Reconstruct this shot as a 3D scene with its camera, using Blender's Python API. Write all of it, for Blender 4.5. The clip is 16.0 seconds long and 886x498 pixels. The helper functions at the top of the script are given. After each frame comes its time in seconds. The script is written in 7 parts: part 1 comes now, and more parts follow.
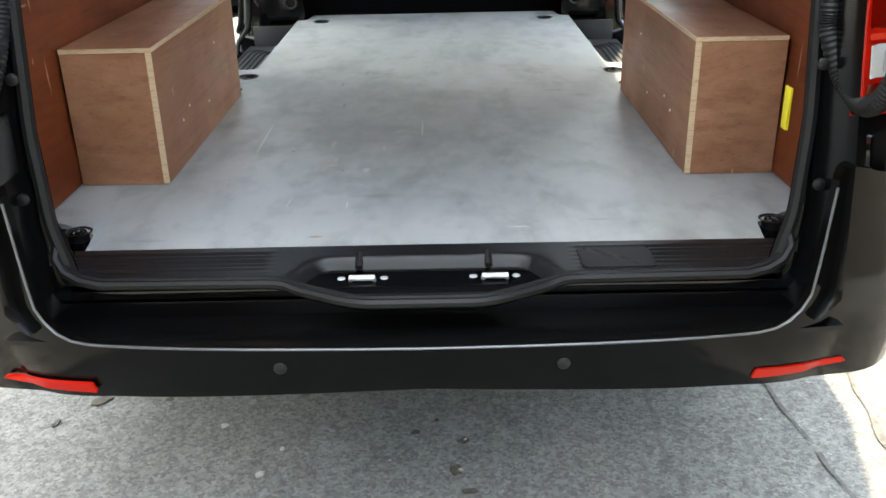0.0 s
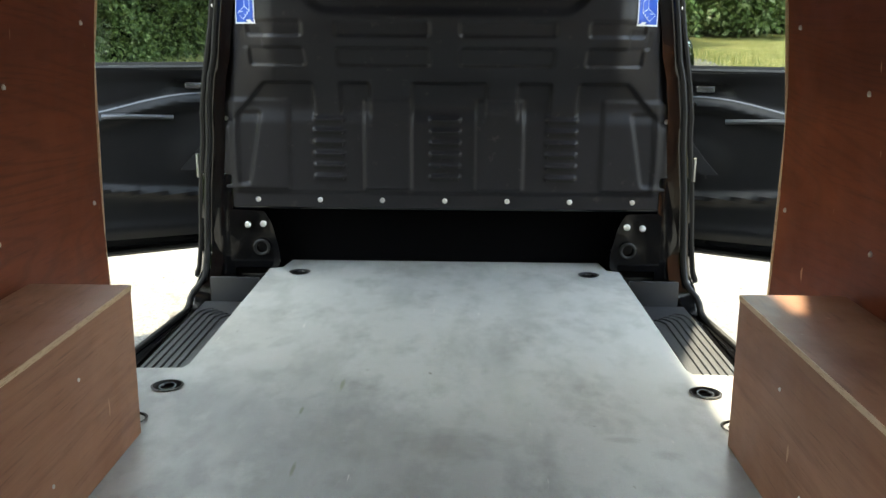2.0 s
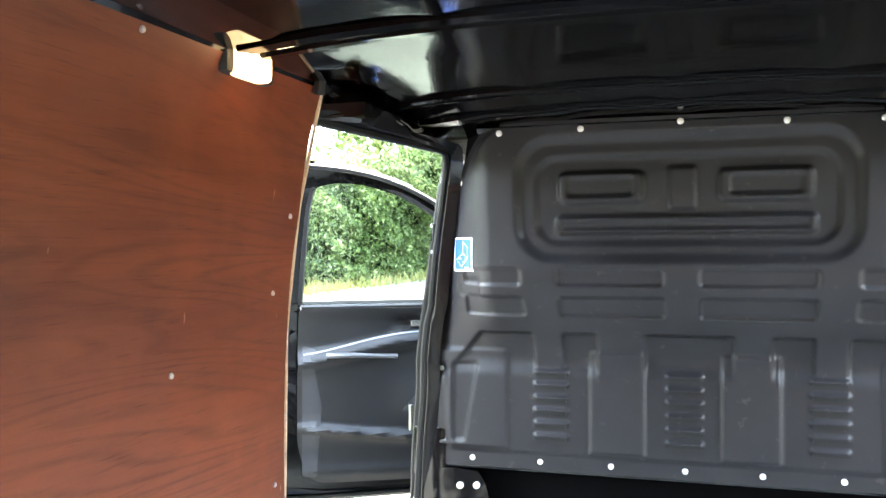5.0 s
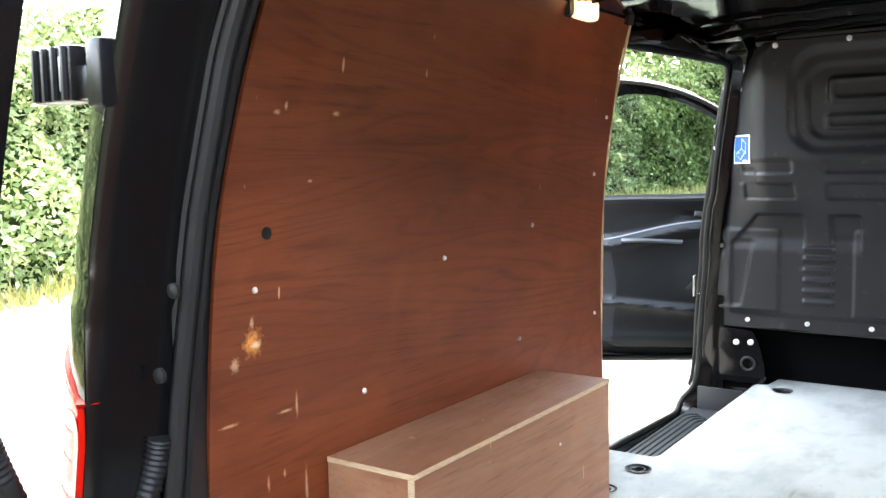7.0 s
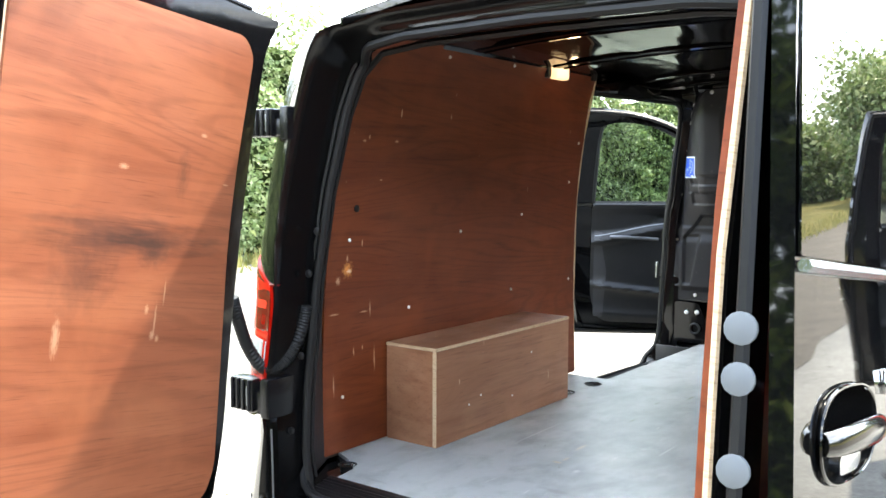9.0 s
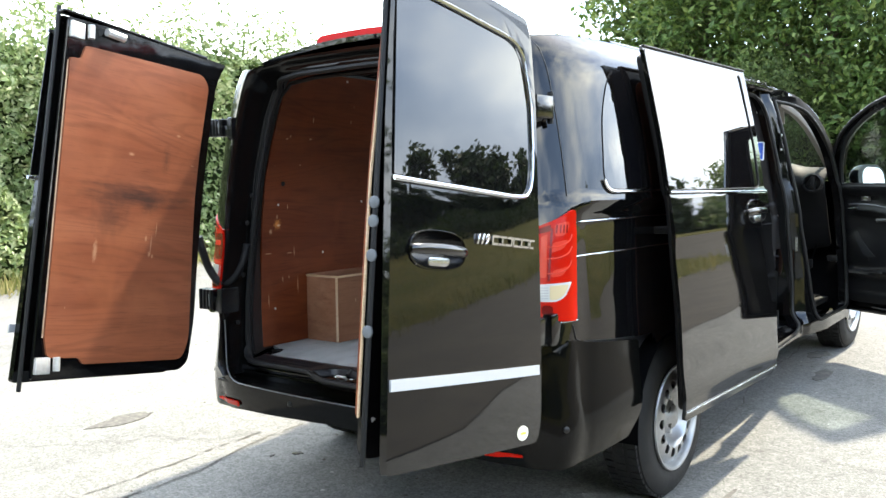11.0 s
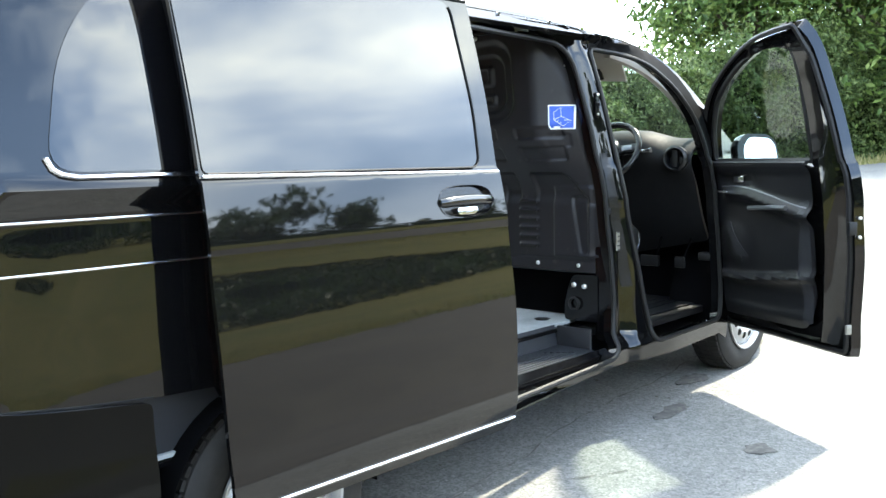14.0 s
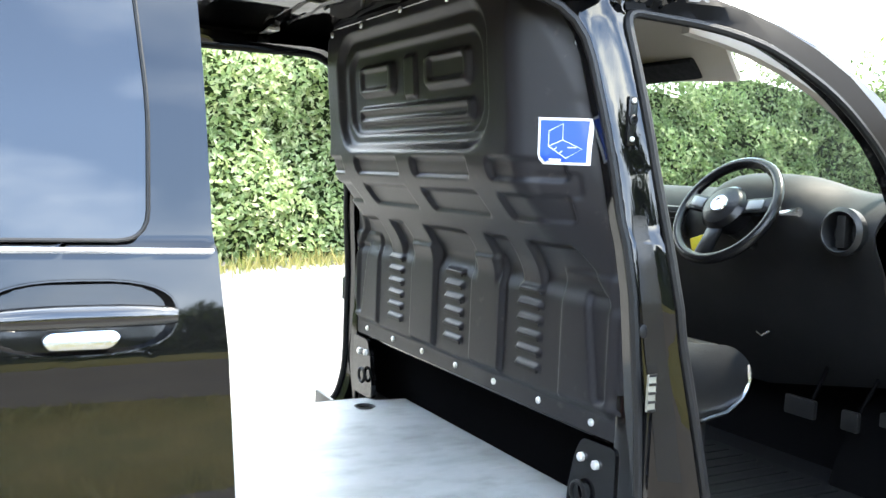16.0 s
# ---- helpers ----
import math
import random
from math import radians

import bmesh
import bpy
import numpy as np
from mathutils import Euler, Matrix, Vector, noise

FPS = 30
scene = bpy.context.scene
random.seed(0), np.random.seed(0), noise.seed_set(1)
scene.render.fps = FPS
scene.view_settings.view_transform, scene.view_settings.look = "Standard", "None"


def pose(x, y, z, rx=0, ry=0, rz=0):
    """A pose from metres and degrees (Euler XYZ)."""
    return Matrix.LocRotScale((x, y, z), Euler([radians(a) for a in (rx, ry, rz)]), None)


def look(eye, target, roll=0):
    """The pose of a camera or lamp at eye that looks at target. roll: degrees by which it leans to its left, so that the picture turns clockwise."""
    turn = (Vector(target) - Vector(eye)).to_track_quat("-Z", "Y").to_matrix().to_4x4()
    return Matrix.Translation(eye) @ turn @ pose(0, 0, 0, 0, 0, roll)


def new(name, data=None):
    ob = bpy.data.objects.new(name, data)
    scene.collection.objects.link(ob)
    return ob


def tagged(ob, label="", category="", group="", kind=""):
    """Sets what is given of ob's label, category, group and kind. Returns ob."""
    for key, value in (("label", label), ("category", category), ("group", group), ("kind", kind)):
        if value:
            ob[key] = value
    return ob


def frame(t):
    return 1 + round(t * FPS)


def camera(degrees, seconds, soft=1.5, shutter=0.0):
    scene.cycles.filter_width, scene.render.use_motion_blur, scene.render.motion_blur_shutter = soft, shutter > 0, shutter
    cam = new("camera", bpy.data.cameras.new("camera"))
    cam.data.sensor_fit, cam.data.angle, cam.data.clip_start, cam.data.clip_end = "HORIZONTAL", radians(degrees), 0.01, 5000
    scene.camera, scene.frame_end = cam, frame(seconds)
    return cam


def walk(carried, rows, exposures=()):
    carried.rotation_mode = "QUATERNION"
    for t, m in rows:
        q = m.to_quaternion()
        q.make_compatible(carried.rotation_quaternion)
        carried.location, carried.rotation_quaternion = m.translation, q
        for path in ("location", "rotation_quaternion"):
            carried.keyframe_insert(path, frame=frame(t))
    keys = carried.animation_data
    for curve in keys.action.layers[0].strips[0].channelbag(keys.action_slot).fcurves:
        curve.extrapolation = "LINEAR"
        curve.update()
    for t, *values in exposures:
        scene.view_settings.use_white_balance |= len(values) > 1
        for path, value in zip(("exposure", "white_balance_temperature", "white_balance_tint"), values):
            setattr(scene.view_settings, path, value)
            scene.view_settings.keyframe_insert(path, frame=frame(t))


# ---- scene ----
# The van is built in its own frame; VAN sets it on the level road, slightly nose down.
VAN = pose(0, 0.9, 0, -2.4, 0, 0) @ pose(0, -0.9, 0)
cam = camera(52.3, 16.0)
# the clip's camera opens up inside the load space and closes down outside
EXPOSURES = [(0, 1.6, 8500, 7), (0.5, 1.65, 8500, 7), (1.0, 1.4, 8500, 6), (1.5, 1.33, 8500, 6), (2.0, 1.33, 8400, 3), (2.5, 1.5, 8300, 1), (3.0, 1.9, 7900, -2), (3.5, 2.6, 7700, -2), (4.0, 3.2, 7900, -1), (4.5, 3.4, 7600, 2), (5, 3.5, 7500, 6),
             (7.5, 2.4, 7900, 8), (8.2, 2.3, 7800, 7), (10.5, 0.95, 7600, 7), (12.5, 0.78, 7300, 5), (13.2, 1.03, 7250, 5), (14, 1.42, 7150, 4), (15, 1.95, 7000, 4), (16, 1.98, 7250, 7)]
PATH = [
    (0, (0.046, -1.298, 1.297), (0.037, 0.531, 0.49), -1.2),
    (0.5, (0.064, -0.947, 1.308), (-0.014, 0.859, 0.451), 0.4),
    (1, (0.048, -0.617, 1.324), (0.004, 1.232, 0.562), 0.2),
    (1.5, (0.029, -0.378, 1.351), (0.006, 1.512, 0.696), -0.3),
    (2, (0.055, -0.154, 1.392), (0.019, 1.795, 0.945), 0.4),
    (2.5, (0.056, 0.036, 1.461), (0.023, 2.01, 1.141), 0.2),
    (2.8, (0.046, 0.14, 1.503), (0.03, 2.127, 1.271), 0.7),
    (3, (0.032, 0.188, 1.518), (0.044, 2.183, 1.372), 0.1),
    (3.5, (0.033, 0.266, 1.559), (0.051, 2.265, 1.529), 0.0),
    (4, (0.037, 0.301, 1.568), (0.03, 2.3, 1.61), 0.1),
    (4.5, (0.057, 0.288, 1.578), (-0.176, 2.274, 1.571), -0.8),
    (5, (0.113, 0.208, 1.537), (-0.479, 2.119, 1.525), -0.3),
    (5.2, (0.092, 0.138, 1.502), (-0.604, 2.013, 1.486), -0.1),
    (7.3, (0.42, -0.661, 1.462), (-0.744, 0.954, 1.268), -1.2),
    (7.5, (0.476, -0.763, 1.466), (-0.706, 0.84, 1.293), -1.1),
    (8, (0.664, -1.053, 1.466), (-0.515, 0.55, 1.271), -1.9),
    (8.2, (0.737, -1.148, 1.471), (-0.45, 0.449, 1.276), -1.1),
    (10.3, (1.976, -2.14, 1.376), (0.764, -0.554, 1.247), 0.7),
    (10.5, (2.103, -2.246, 1.361), (0.901, -0.655, 1.215), 0.0),
    (11, (2.397, -2.421, 1.359), (1.205, -0.822, 1.206), -0.8),
    (11.5, (2.773, -2.543, 1.318), (1.59, -0.942, 1.126), -0.6),
    (12, (2.956, -2.456, 1.311), (1.777, -0.849, 1.145), -2.3),
    (12.5, (3.054, -2.076, 1.323), (1.838, -0.494, 1.192), -1.6),
    (13, (3.083, -1.571, 1.312), (1.847, -0.005, 1.175), -1.8),
    (13.5, (3.081, -1.003, 1.323), (1.773, 0.498, 1.135), -1.1),
    (14, (2.972, -0.388, 1.335), (1.643, 1.093, 1.133), -1.2),
    (14.5, (2.917, 0.207, 1.337), (1.481, 1.579, 1.108), -0.5),
    (15, (2.739, 0.788, 1.363), (1.238, 2.102, 1.223), 0.8),
    (15.5, (2.597, 1.308, 1.402), (0.953, 2.437, 1.258), 1.6),
    (16, (2.399, 1.733, 1.416), (0.647, 2.683, 1.250), 2.3),
]
walk(cam, [(t, VAN @ look(eye, target, roll)) for t, eye, target, roll in PATH], EXPOSURES)

# ---------------------------------------------------------------- light
SUN_EL, SUN_AZ = 52.0, 8.0  # degrees above the horizon; degrees from ahead (+y) towards +x
world = bpy.data.worlds.new("sky")
scene.world = world
world.use_nodes = True
wn, wl = world.node_tree.nodes, world.node_tree.links
sky = wn.new("ShaderNodeTexSky")
sky.sky_type, sky.sun_disc = "NISHITA", False
sky.sun_elevation, sky.sun_rotation = radians(SUN_EL), radians(SUN_AZ)
sky.dust_density, sky.air_density = 2.0, 1.0
wc = wn.new("ShaderNodeTexCoord")
wm = wn.new("ShaderNodeMapping")
wm.inputs["Scale"].default_value = (1.5, 1.5, 3.0)
wm.inputs["Rotation"].default_value = (0, 0, radians(40))
wnz = wn.new("ShaderNodeTexNoise")
wnz.inputs["Scale"].default_value, wnz.inputs["Detail"].default_value, wnz.inputs["Roughness"].default_value = 1.6, 6.0, 0.5
wr = wn.new("ShaderNodeValToRGB")
wr.color_ramp.elements[0].position, wr.color_ramp.elements[1].position = 0.36, 0.68
wr.color_ramp.elements[0].color, wr.color_ramp.elements[1].color = (0.28, 0.46, 0.86, 1), (0.88, 0.95, 1.0, 1)
wcol = wn.new("ShaderNodeVectorMath")
wcol.operation = "SCALE"
wcol.inputs["Scale"].default_value = 25.0
wfac = wn.new("ShaderNodeMapRange")
wfac.inputs["From Min"].default_value, wfac.inputs["From Max"].default_value = 0.36, 0.68
wfac.inputs["To Min"].default_value, wfac.inputs["To Max"].default_value = 0.40, 1.0
wmix = wn.new("ShaderNodeMixRGB")
wl.new(wc.outputs["Generated"], wm.inputs["Vector"])
wl.new(wm.outputs["Vector"], wnz.inputs["Vector"])
wl.new(wnz.outputs["Fac"], wr.inputs["Fac"])
wl.new(wnz.outputs["Fac"], wfac.inputs["Value"])
wl.new(wr.outputs["Color"], wcol.inputs[0])
wl.new(wfac.outputs["Result"], wmix.inputs["Fac"])
wl.new(sky.outputs["Color"], wmix.inputs["Color1"])
wl.new(wcol.outputs[0], wmix.inputs["Color2"])
bg = wn["Background"]
bg.inputs["Strength"].default_value = 0.135
# haze: the sky is brightest low down and deeper overhead
wsep = wn.new("ShaderNodeSeparateXYZ")
wl.new(wc.outputs["Generated"], wsep.inputs["Vector"])
wh = wn.new("ShaderNodeMapRange")
wh.inputs["From Min"].default_value, wh.inputs["From Max"].default_value = 0.35, 0.85
wh.inputs["To Min"].default_value, wh.inputs["To Max"].default_value = 1.65, 0.95
wl.new(wsep.outputs["Z"], wh.inputs["Value"])
# thin white cloud straight overhead
wz = wn.new("ShaderNodeMapRange")
wz.inputs["From Min"].default_value, wz.inputs["From Max"].default_value = 0.82, 0.98
wz.inputs["To Min"].default_value, wz.inputs["To Max"].default_value = 0.0, 0.75
wl.new(wsep.outputs["Z"], wz.inputs["Value"])
wadd = wn.new("ShaderNodeMath")
wl.new(wh.outputs["Result"], wadd.inputs[0])
wl.new(wz.outputs["Result"], wadd.inputs[1])
wsc = wn.new("ShaderNodeVectorMath")
wsc.operation = "SCALE"
wl.new(wmix.outputs["Color"], wsc.inputs[0])
wl.new(wadd.outputs[0], wsc.inputs["Scale"])
wl.new(wsc.outputs[0], bg.inputs["Color"])
sun = new("sun", bpy.data.lights.new("sun", "SUN"))
sun.data.energy, sun.data.angle, sun.data.color = 6.8, radians(2.0), (1.0, 0.97, 0.91)
_a, _e = radians(SUN_AZ), radians(SUN_EL)
sun.matrix_world = look((0, 0, 30), (-30 * math.sin(_a) * math.cos(_e), -30 * math.cos(_a) * math.cos(_e), 30 - 30 * math.sin(_e)))

# ---------------------------------------------------------------- materials
def material(name, base, rough=0.5, metal=0.0, coat=0.0, spec=0.5, vary=None, bump=None, wear=None, trans=0.0, emit=None, coords="Object"):
    """base colour; vary = (second colour, noise scale, stretch); bump = (scale, strength, stretch); wear = (colour, scale, threshold, stretch)."""
    m = bpy.data.materials.new(name)
    m.use_nodes = True
    nt = m.node_tree
    p = nt.nodes["Principled BSDF"]
    p.inputs["Base Color"].default_value = (*base, 1)
    p.inputs["Roughness"].default_value = rough
    p.inputs["Metallic"].default_value = metal
    p.inputs["Coat Weight"].default_value = coat
    p.inputs["Coat Roughness"].default_value = 0.02
    p.inputs["Specular IOR Level"].default_value = spec
    p.inputs["Transmission Weight"].default_value = trans
    if emit:
        p.inputs["Emission Color"].default_value = (*emit[0], 1)
        p.inputs["Emission Strength"].default_value = emit[1]
    tc = nt.nodes.new("ShaderNodeTexCoord")

    def tex(scale, stretch, detail=6.0, rough_=0.6):
        mp = nt.nodes.new("ShaderNodeMapping")
        mp.inputs["Scale"].default_value = stretch
        n = nt.nodes.new("ShaderNodeTexNoise")
        n.inputs["Scale"].default_value, n.inputs["Detail"].default_value, n.inputs["Roughness"].default_value = scale, detail, rough_
        nt.links.new(tc.outputs[coords], mp.inputs["Vector"])
        nt.links.new(mp.outputs["Vector"], n.inputs["Vector"])
        return n

    def ramp(src, lo, hi):
        r = nt.nodes.new("ShaderNodeMapRange")
        r.inputs["From Min"].default_value, r.inputs["From Max"].default_value = lo, hi
        nt.links.new(src, r.inputs["Value"])
        return r.outputs["Result"]

    colour = None
    for layer in (vary or []):
        second, scale, stretch, lo, hi = layer
        mx = nt.nodes.new("ShaderNodeMixRGB")
        mx.inputs["Color1"].default_value = (*base, 1)
        if colour:
            nt.links.new(colour, mx.inputs["Color1"])
        mx.inputs["Color2"].default_value = (*second, 1)
        nt.links.new(ramp(tex(scale, stretch).outputs["Fac"], lo, hi), mx.inputs["Fac"])
        colour = mx.outputs["Color"]
    if colour:
        nt.links.new(colour, p.inputs["Base Color"])
    if wear:
        scale, lo, hi = wear
        nt.links.new(ramp(tex(scale, (1, 1, 1)).outputs["Fac"], lo, hi), p.inputs["Roughness"])
        # Map Range goes from the low to the high roughness
        rr = p.inputs["Roughness"].links[0].from_node
        rr.inputs["From Min"].default_value, rr.inputs["From Max"].default_value = 0.3, 0.7
        rr.inputs["To Min"].default_value, rr.inputs["To Max"].default_value = lo, hi
    if bump:
        src = None
        for scale, strength, dist, stretch in bump:
            b = nt.nodes.new("ShaderNodeBump")
            b.inputs["Strength"].default_value, b.inputs["Distance"].default_value = strength, dist
            nt.links.new(tex(scale, stretch, 4.0).outputs["Fac"], b.inputs["Height"])
            if src:
                nt.links.new(src, b.inputs["Normal"])
            src = b.outputs["Normal"]
        nt.links.new(src, p.inputs["Normal"])
    return m


ONE = (1, 1, 1)
PAINT = material("black_paint", (0.0026, 0.0026, 0.0028), 0.03, spec=0.5, bump=[(1.6, 0.012, 0.05, ONE)])
PAINT_IN = material("inner_black_paint", (0.0032, 0.0032, 0.0036), 0.10, spec=0.4, vary=[((0.0055, 0.0055, 0.006), 9, ONE, 0.5, 0.8)], bump=[(2.5, 0.06, 0.05, ONE)])
BUMPER = material("bumper_paint", (0.0026, 0.0026, 0.0024), 0.09, spec=0.14, bump=[(1.6, 0.012, 0.05, ONE)])
GLASS_DARK = material("privacy_panel", (0.003, 0.003, 0.0035), 0.015, spec=0.75)
PLASTIC = material("black_plastic", (0.0035, 0.0039, 0.0048), 0.4, spec=0.4, vary=[((0.007, 0.007, 0.008), 14, ONE, 0.45, 0.75)], bump=[(900, 0.12, 0.002, ONE)])
PLASTIC_GREY = material("charcoal_trim", (0.0085, 0.0090, 0.0102), 0.38, spec=0.3, vary=[((0.0125, 0.0125, 0.0140), 6, ONE, 0.4, 0.75)], bump=[(700, 0.15, 0.002, ONE)])
RUBBER = material("black_rubber", (0.0065, 0.0065, 0.007), 0.5, spec=0.28, bump=[(120, 0.1, 0.003, ONE)])
SEAL_BLACK = material("seal_rubber", (0.0030, 0.0030, 0.0034), 0.7, spec=0.1)
DASH = material("dash_plastic", (0.0052, 0.0056, 0.0064), 0.6, spec=0.2, vary=[((0.0085, 0.0085, 0.0095), 14, ONE, 0.45, 0.75)], bump=[(700, 0.15, 0.002, ONE)])
TYRE = material("tyre_rubber", (0.0095, 0.0092, 0.009), 0.7, spec=0.3, vary=[((0.022, 0.021, 0.019), 7, ONE, 0.45, 0.75)], bump=[(160, 0.25, 0.004, ONE)])
CHROME = material("chrome", (0.86, 0.87, 0.88), 0.07, metal=1.0)
SATIN = material("satin_trim", (0.55, 0.57, 0.60), 0.22, metal=1.0)
PAINT_CEIL = material("roof_inner_paint", (0.0013, 0.0013, 0.0015), 0.08, spec=0.08, bump=[(2.5, 0.05, 0.05, ONE)])
TRIM_GREY = material("grey_trim", (0.020, 0.021, 0.024), 0.45, spec=0.4, bump=[(500, 0.15, 0.002, ONE)])
HANDLE = material("handle_paint", (0.004, 0.004, 0.0045), 0.13, spec=0.75)
STEP = material("step_plastic", (0.014, 0.0155, 0.0185), 0.36, spec=0.55, vary=[((0.022, 0.023, 0.026), 9, ONE, 0.4, 0.75)], bump=[(300, 0.2, 0.002, ONE)])
PAINT_SATIN = material("sill_paint", (0.0026, 0.0026, 0.0028), 0.22, spec=0.25)
STRIP = material("bright_strip", (0.46, 0.48, 0.52), 0.42, metal=0.45)
SATIN_DARK = material("satin_grey_trim", (0.16, 0.165, 0.175), 0.35, metal=0.6)
STEEL = material("zinc_steel", (0.62, 0.62, 0.60), 0.45, metal=0.55, vary=[((0.42, 0.42, 0.40), 40, ONE, 0.45, 0.7)])
RIM = material("silver_wheel", (0.36, 0.37, 0.38), 0.35, metal=0.75, vary=[((0.30, 0.29, 0.28), 12, ONE, 0.5, 0.8)])
SCREW = material("screw_head", (0.75, 0.74, 0.72), 0.35, metal=0.7)
RED = material("red_lens", (0.42, 0.009, 0.004), 0.12, spec=0.14)
TRIM_BLACK = material("black_trim", (0.0048, 0.0048, 0.0054), 0.26, spec=0.3, bump=[(500, 0.1, 0.002, ONE)])
RED_MID = material("red_lens_mid", (0.12, 0.002, 0.001), 0.12, spec=0.16)
AMBER = material("amber_lens", (0.50, 0.40, 0.24), 0.12, spec=0.3)
LENS_GREY = material("grey_lens", (0.34, 0.34, 0.33), 0.10, spec=0.4)
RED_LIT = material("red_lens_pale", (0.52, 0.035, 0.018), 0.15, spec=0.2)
CLEAR_LENS = material("clear_lens", (0.46, 0.46, 0.44), 0.10, coat=0.3, spec=0.5)
# near-black without gloss: colours in deep shade under bulkhead, dash and arches
SHADE_BLACK = material("shade_black", (0.003, 0.003, 0.0033), 1.0, spec=0.0)
RED_DARK = material("red_lens_deep", (0.16, 0.002, 0.001), 0.1, spec=0.3)
PLUG = material("grey_plug", (0.10, 0.11, 0.12), 0.6)
BLUE = material("blue_label", (0.010, 0.078, 0.44), 0.35)
WHITE = material("white_label", (0.82, 0.84, 0.86), 0.4)
CREAM = material("cream_disc", (0.62, 0.60, 0.50), 0.4)
YELLOW = material("yellow_tag", (0.75, 0.62, 0.03), 0.4)
PLATE = material("type_plate", (0.26, 0.255, 0.22), 0.35, metal=0.4)
LAMP_GLASS = material("lamp_lens", (0.9, 0.8, 0.6), 0.3, emit=((1.0, 0.66, 0.36), 0.45))
HEADLINER = material("grey_headliner", (0.42, 0.40, 0.37), 0.9, bump=[(300, 0.2, 0.002, ONE)])
FABRIC = material("charcoal_fabric", (0.012, 0.013, 0.016), 0.85, spec=0.15, vary=[((0.024, 0.025, 0.03), 60, ONE, 0.4, 0.7)], bump=[(600, 0.3, 0.002, ONE)])
BULK = material("bulkhead_plastic", (0.0125, 0.0122, 0.0145), 0.42, spec=0.24, vary=[((0.0165, 0.0160, 0.0185), 3.0, ONE, 0.4, 0.75), ((0.06, 0.055, 0.05), 26, ONE, 0.62, 0.85)], bump=[(500, 0.12, 0.002, ONE)])
LEATHER = material("black_leather", (0.0062, 0.0066, 0.0074), 0.38, spec=0.45, vary=[((0.0095, 0.0098, 0.0108), 18, ONE, 0.4, 0.75)], bump=[(220, 0.25, 0.003, ONE)])
MIRROR = material("mirror_glass", (0.9, 0.9, 0.9), 0.02, metal=1.0)


def ply_material(name, dark, light, streak, scuffs, across=False, figure=0.42):
    """Hardwood-faced plywood: wavy growth bands, fine pores and pale scuffs. The grain runs along the second axis, or along the first."""
    turn = lambda q: (q[1], q[0], q[2]) if across else q
    m = material(name, dark, 0.42, spec=0.24, vary=[(light, 1.3, turn((2.2, 0.6, 4.0)), 0.35, 0.68), (streak, 2.0, turn((4, 0.9, 14)), 0.5, 0.75),
                                         ((dark[0] * 0.6, dark[1] * 0.55, dark[2] * 0.55), 7, turn((14, 1.0, 60)), 0.58, 0.85)],
                 bump=[(60, 0.10, 0.002, (4, 0.4, 4))], wear=(5, 0.34, 0.55))
    nt = m.node_tree
    p = nt.nodes["Principled BSDF"]
    tc = nt.nodes.new("ShaderNodeTexCoord")

    def noise_at(rot, scale, size, detail, distort=0.0):
        mp = nt.nodes.new("ShaderNodeMapping")
        mp.inputs["Rotation"].default_value, mp.inputs["Scale"].default_value = rot, scale
        n = nt.nodes.new("ShaderNodeTexNoise")
        n.inputs["Scale"].default_value, n.inputs["Detail"].default_value, n.inputs["Distortion"].default_value = size, detail, distort
        nt.links.new(tc.outputs["Object"], mp.inputs["Vector"])
        nt.links.new(mp.outputs["Vector"], n.inputs["Vector"])
        return n.outputs["Fac"]

    def blend(fac, lo, hi, colour):
        r = nt.nodes.new("ShaderNodeMapRange")
        r.inputs["From Min"].default_value, r.inputs["From Max"].default_value = lo, hi
        mx = nt.nodes.new("ShaderNodeMixRGB")
        mx.inputs["Color2"].default_value = (*colour, 1)
        nt.links.new(fac, r.inputs["Value"])
        nt.links.new(r.outputs["Result"], mx.inputs["Fac"])
        nt.links.new(p.inputs["Base Color"].links[0].from_socket, mx.inputs["Color1"])
        nt.links.new(mx.outputs["Color"], p.inputs["Base Color"])

    # contour lines of a slow field give the cathedral figure, fading in and out
    k, q, w = (nt.nodes.new("ShaderNodeMath") for _ in range(3))
    k.operation, k.inputs[1].default_value = "MULTIPLY", 230.0
    q.operation, w.operation = "SINE", "MULTIPLY"
    nt.links.new(noise_at((0.08, 0.05, 0.06), turn((0.7, 0.24, 1.7)), 1.3, 2.6, 0.35), k.inputs[0])
    nt.links.new(k.outputs[0], q.inputs[0])
    nt.links.new(q.outputs[0], w.inputs[0])
    nt.links.new(noise_at((0, 0, 0.1), turn((3, 1.3, 4)), 1.6, 3.0, 0.3), w.inputs[1])
    blend(w.outputs[0], 0.15, 0.75 / figure, (dark[0] * 0.42, dark[1] * 0.36, dark[2] * 0.34))
    # short dark pores along the grain and warm or dull clouds
    blend(noise_at((0.04, 0.03, 0.05), turn((12, 1.6, 34)), 6.0, 2.0), 0.60, 0.95, (dark[0] * 0.4, dark[1] * 0.35, dark[2] * 0.35))
    blend(noise_at((0, 0.3, 0), (1, 1, 1), 3.4, 4.0, 0.5), 0.50, 1.0, (light[0] * 1.25, light[1] * 1.3, light[2] * 1.2))
    blend(noise_at((0.35, 0, 0), (10, 14, 4.0), 2.2, 2.0), scuffs, scuffs + 0.03, (0.55, 0.34, 0.22))
    blend(noise_at((0, 0, 0), (1, 1, 1), 1.7, 5.0, 0.6), 0.60, 1.2, (0.03, 0.016, 0.012))
    return m


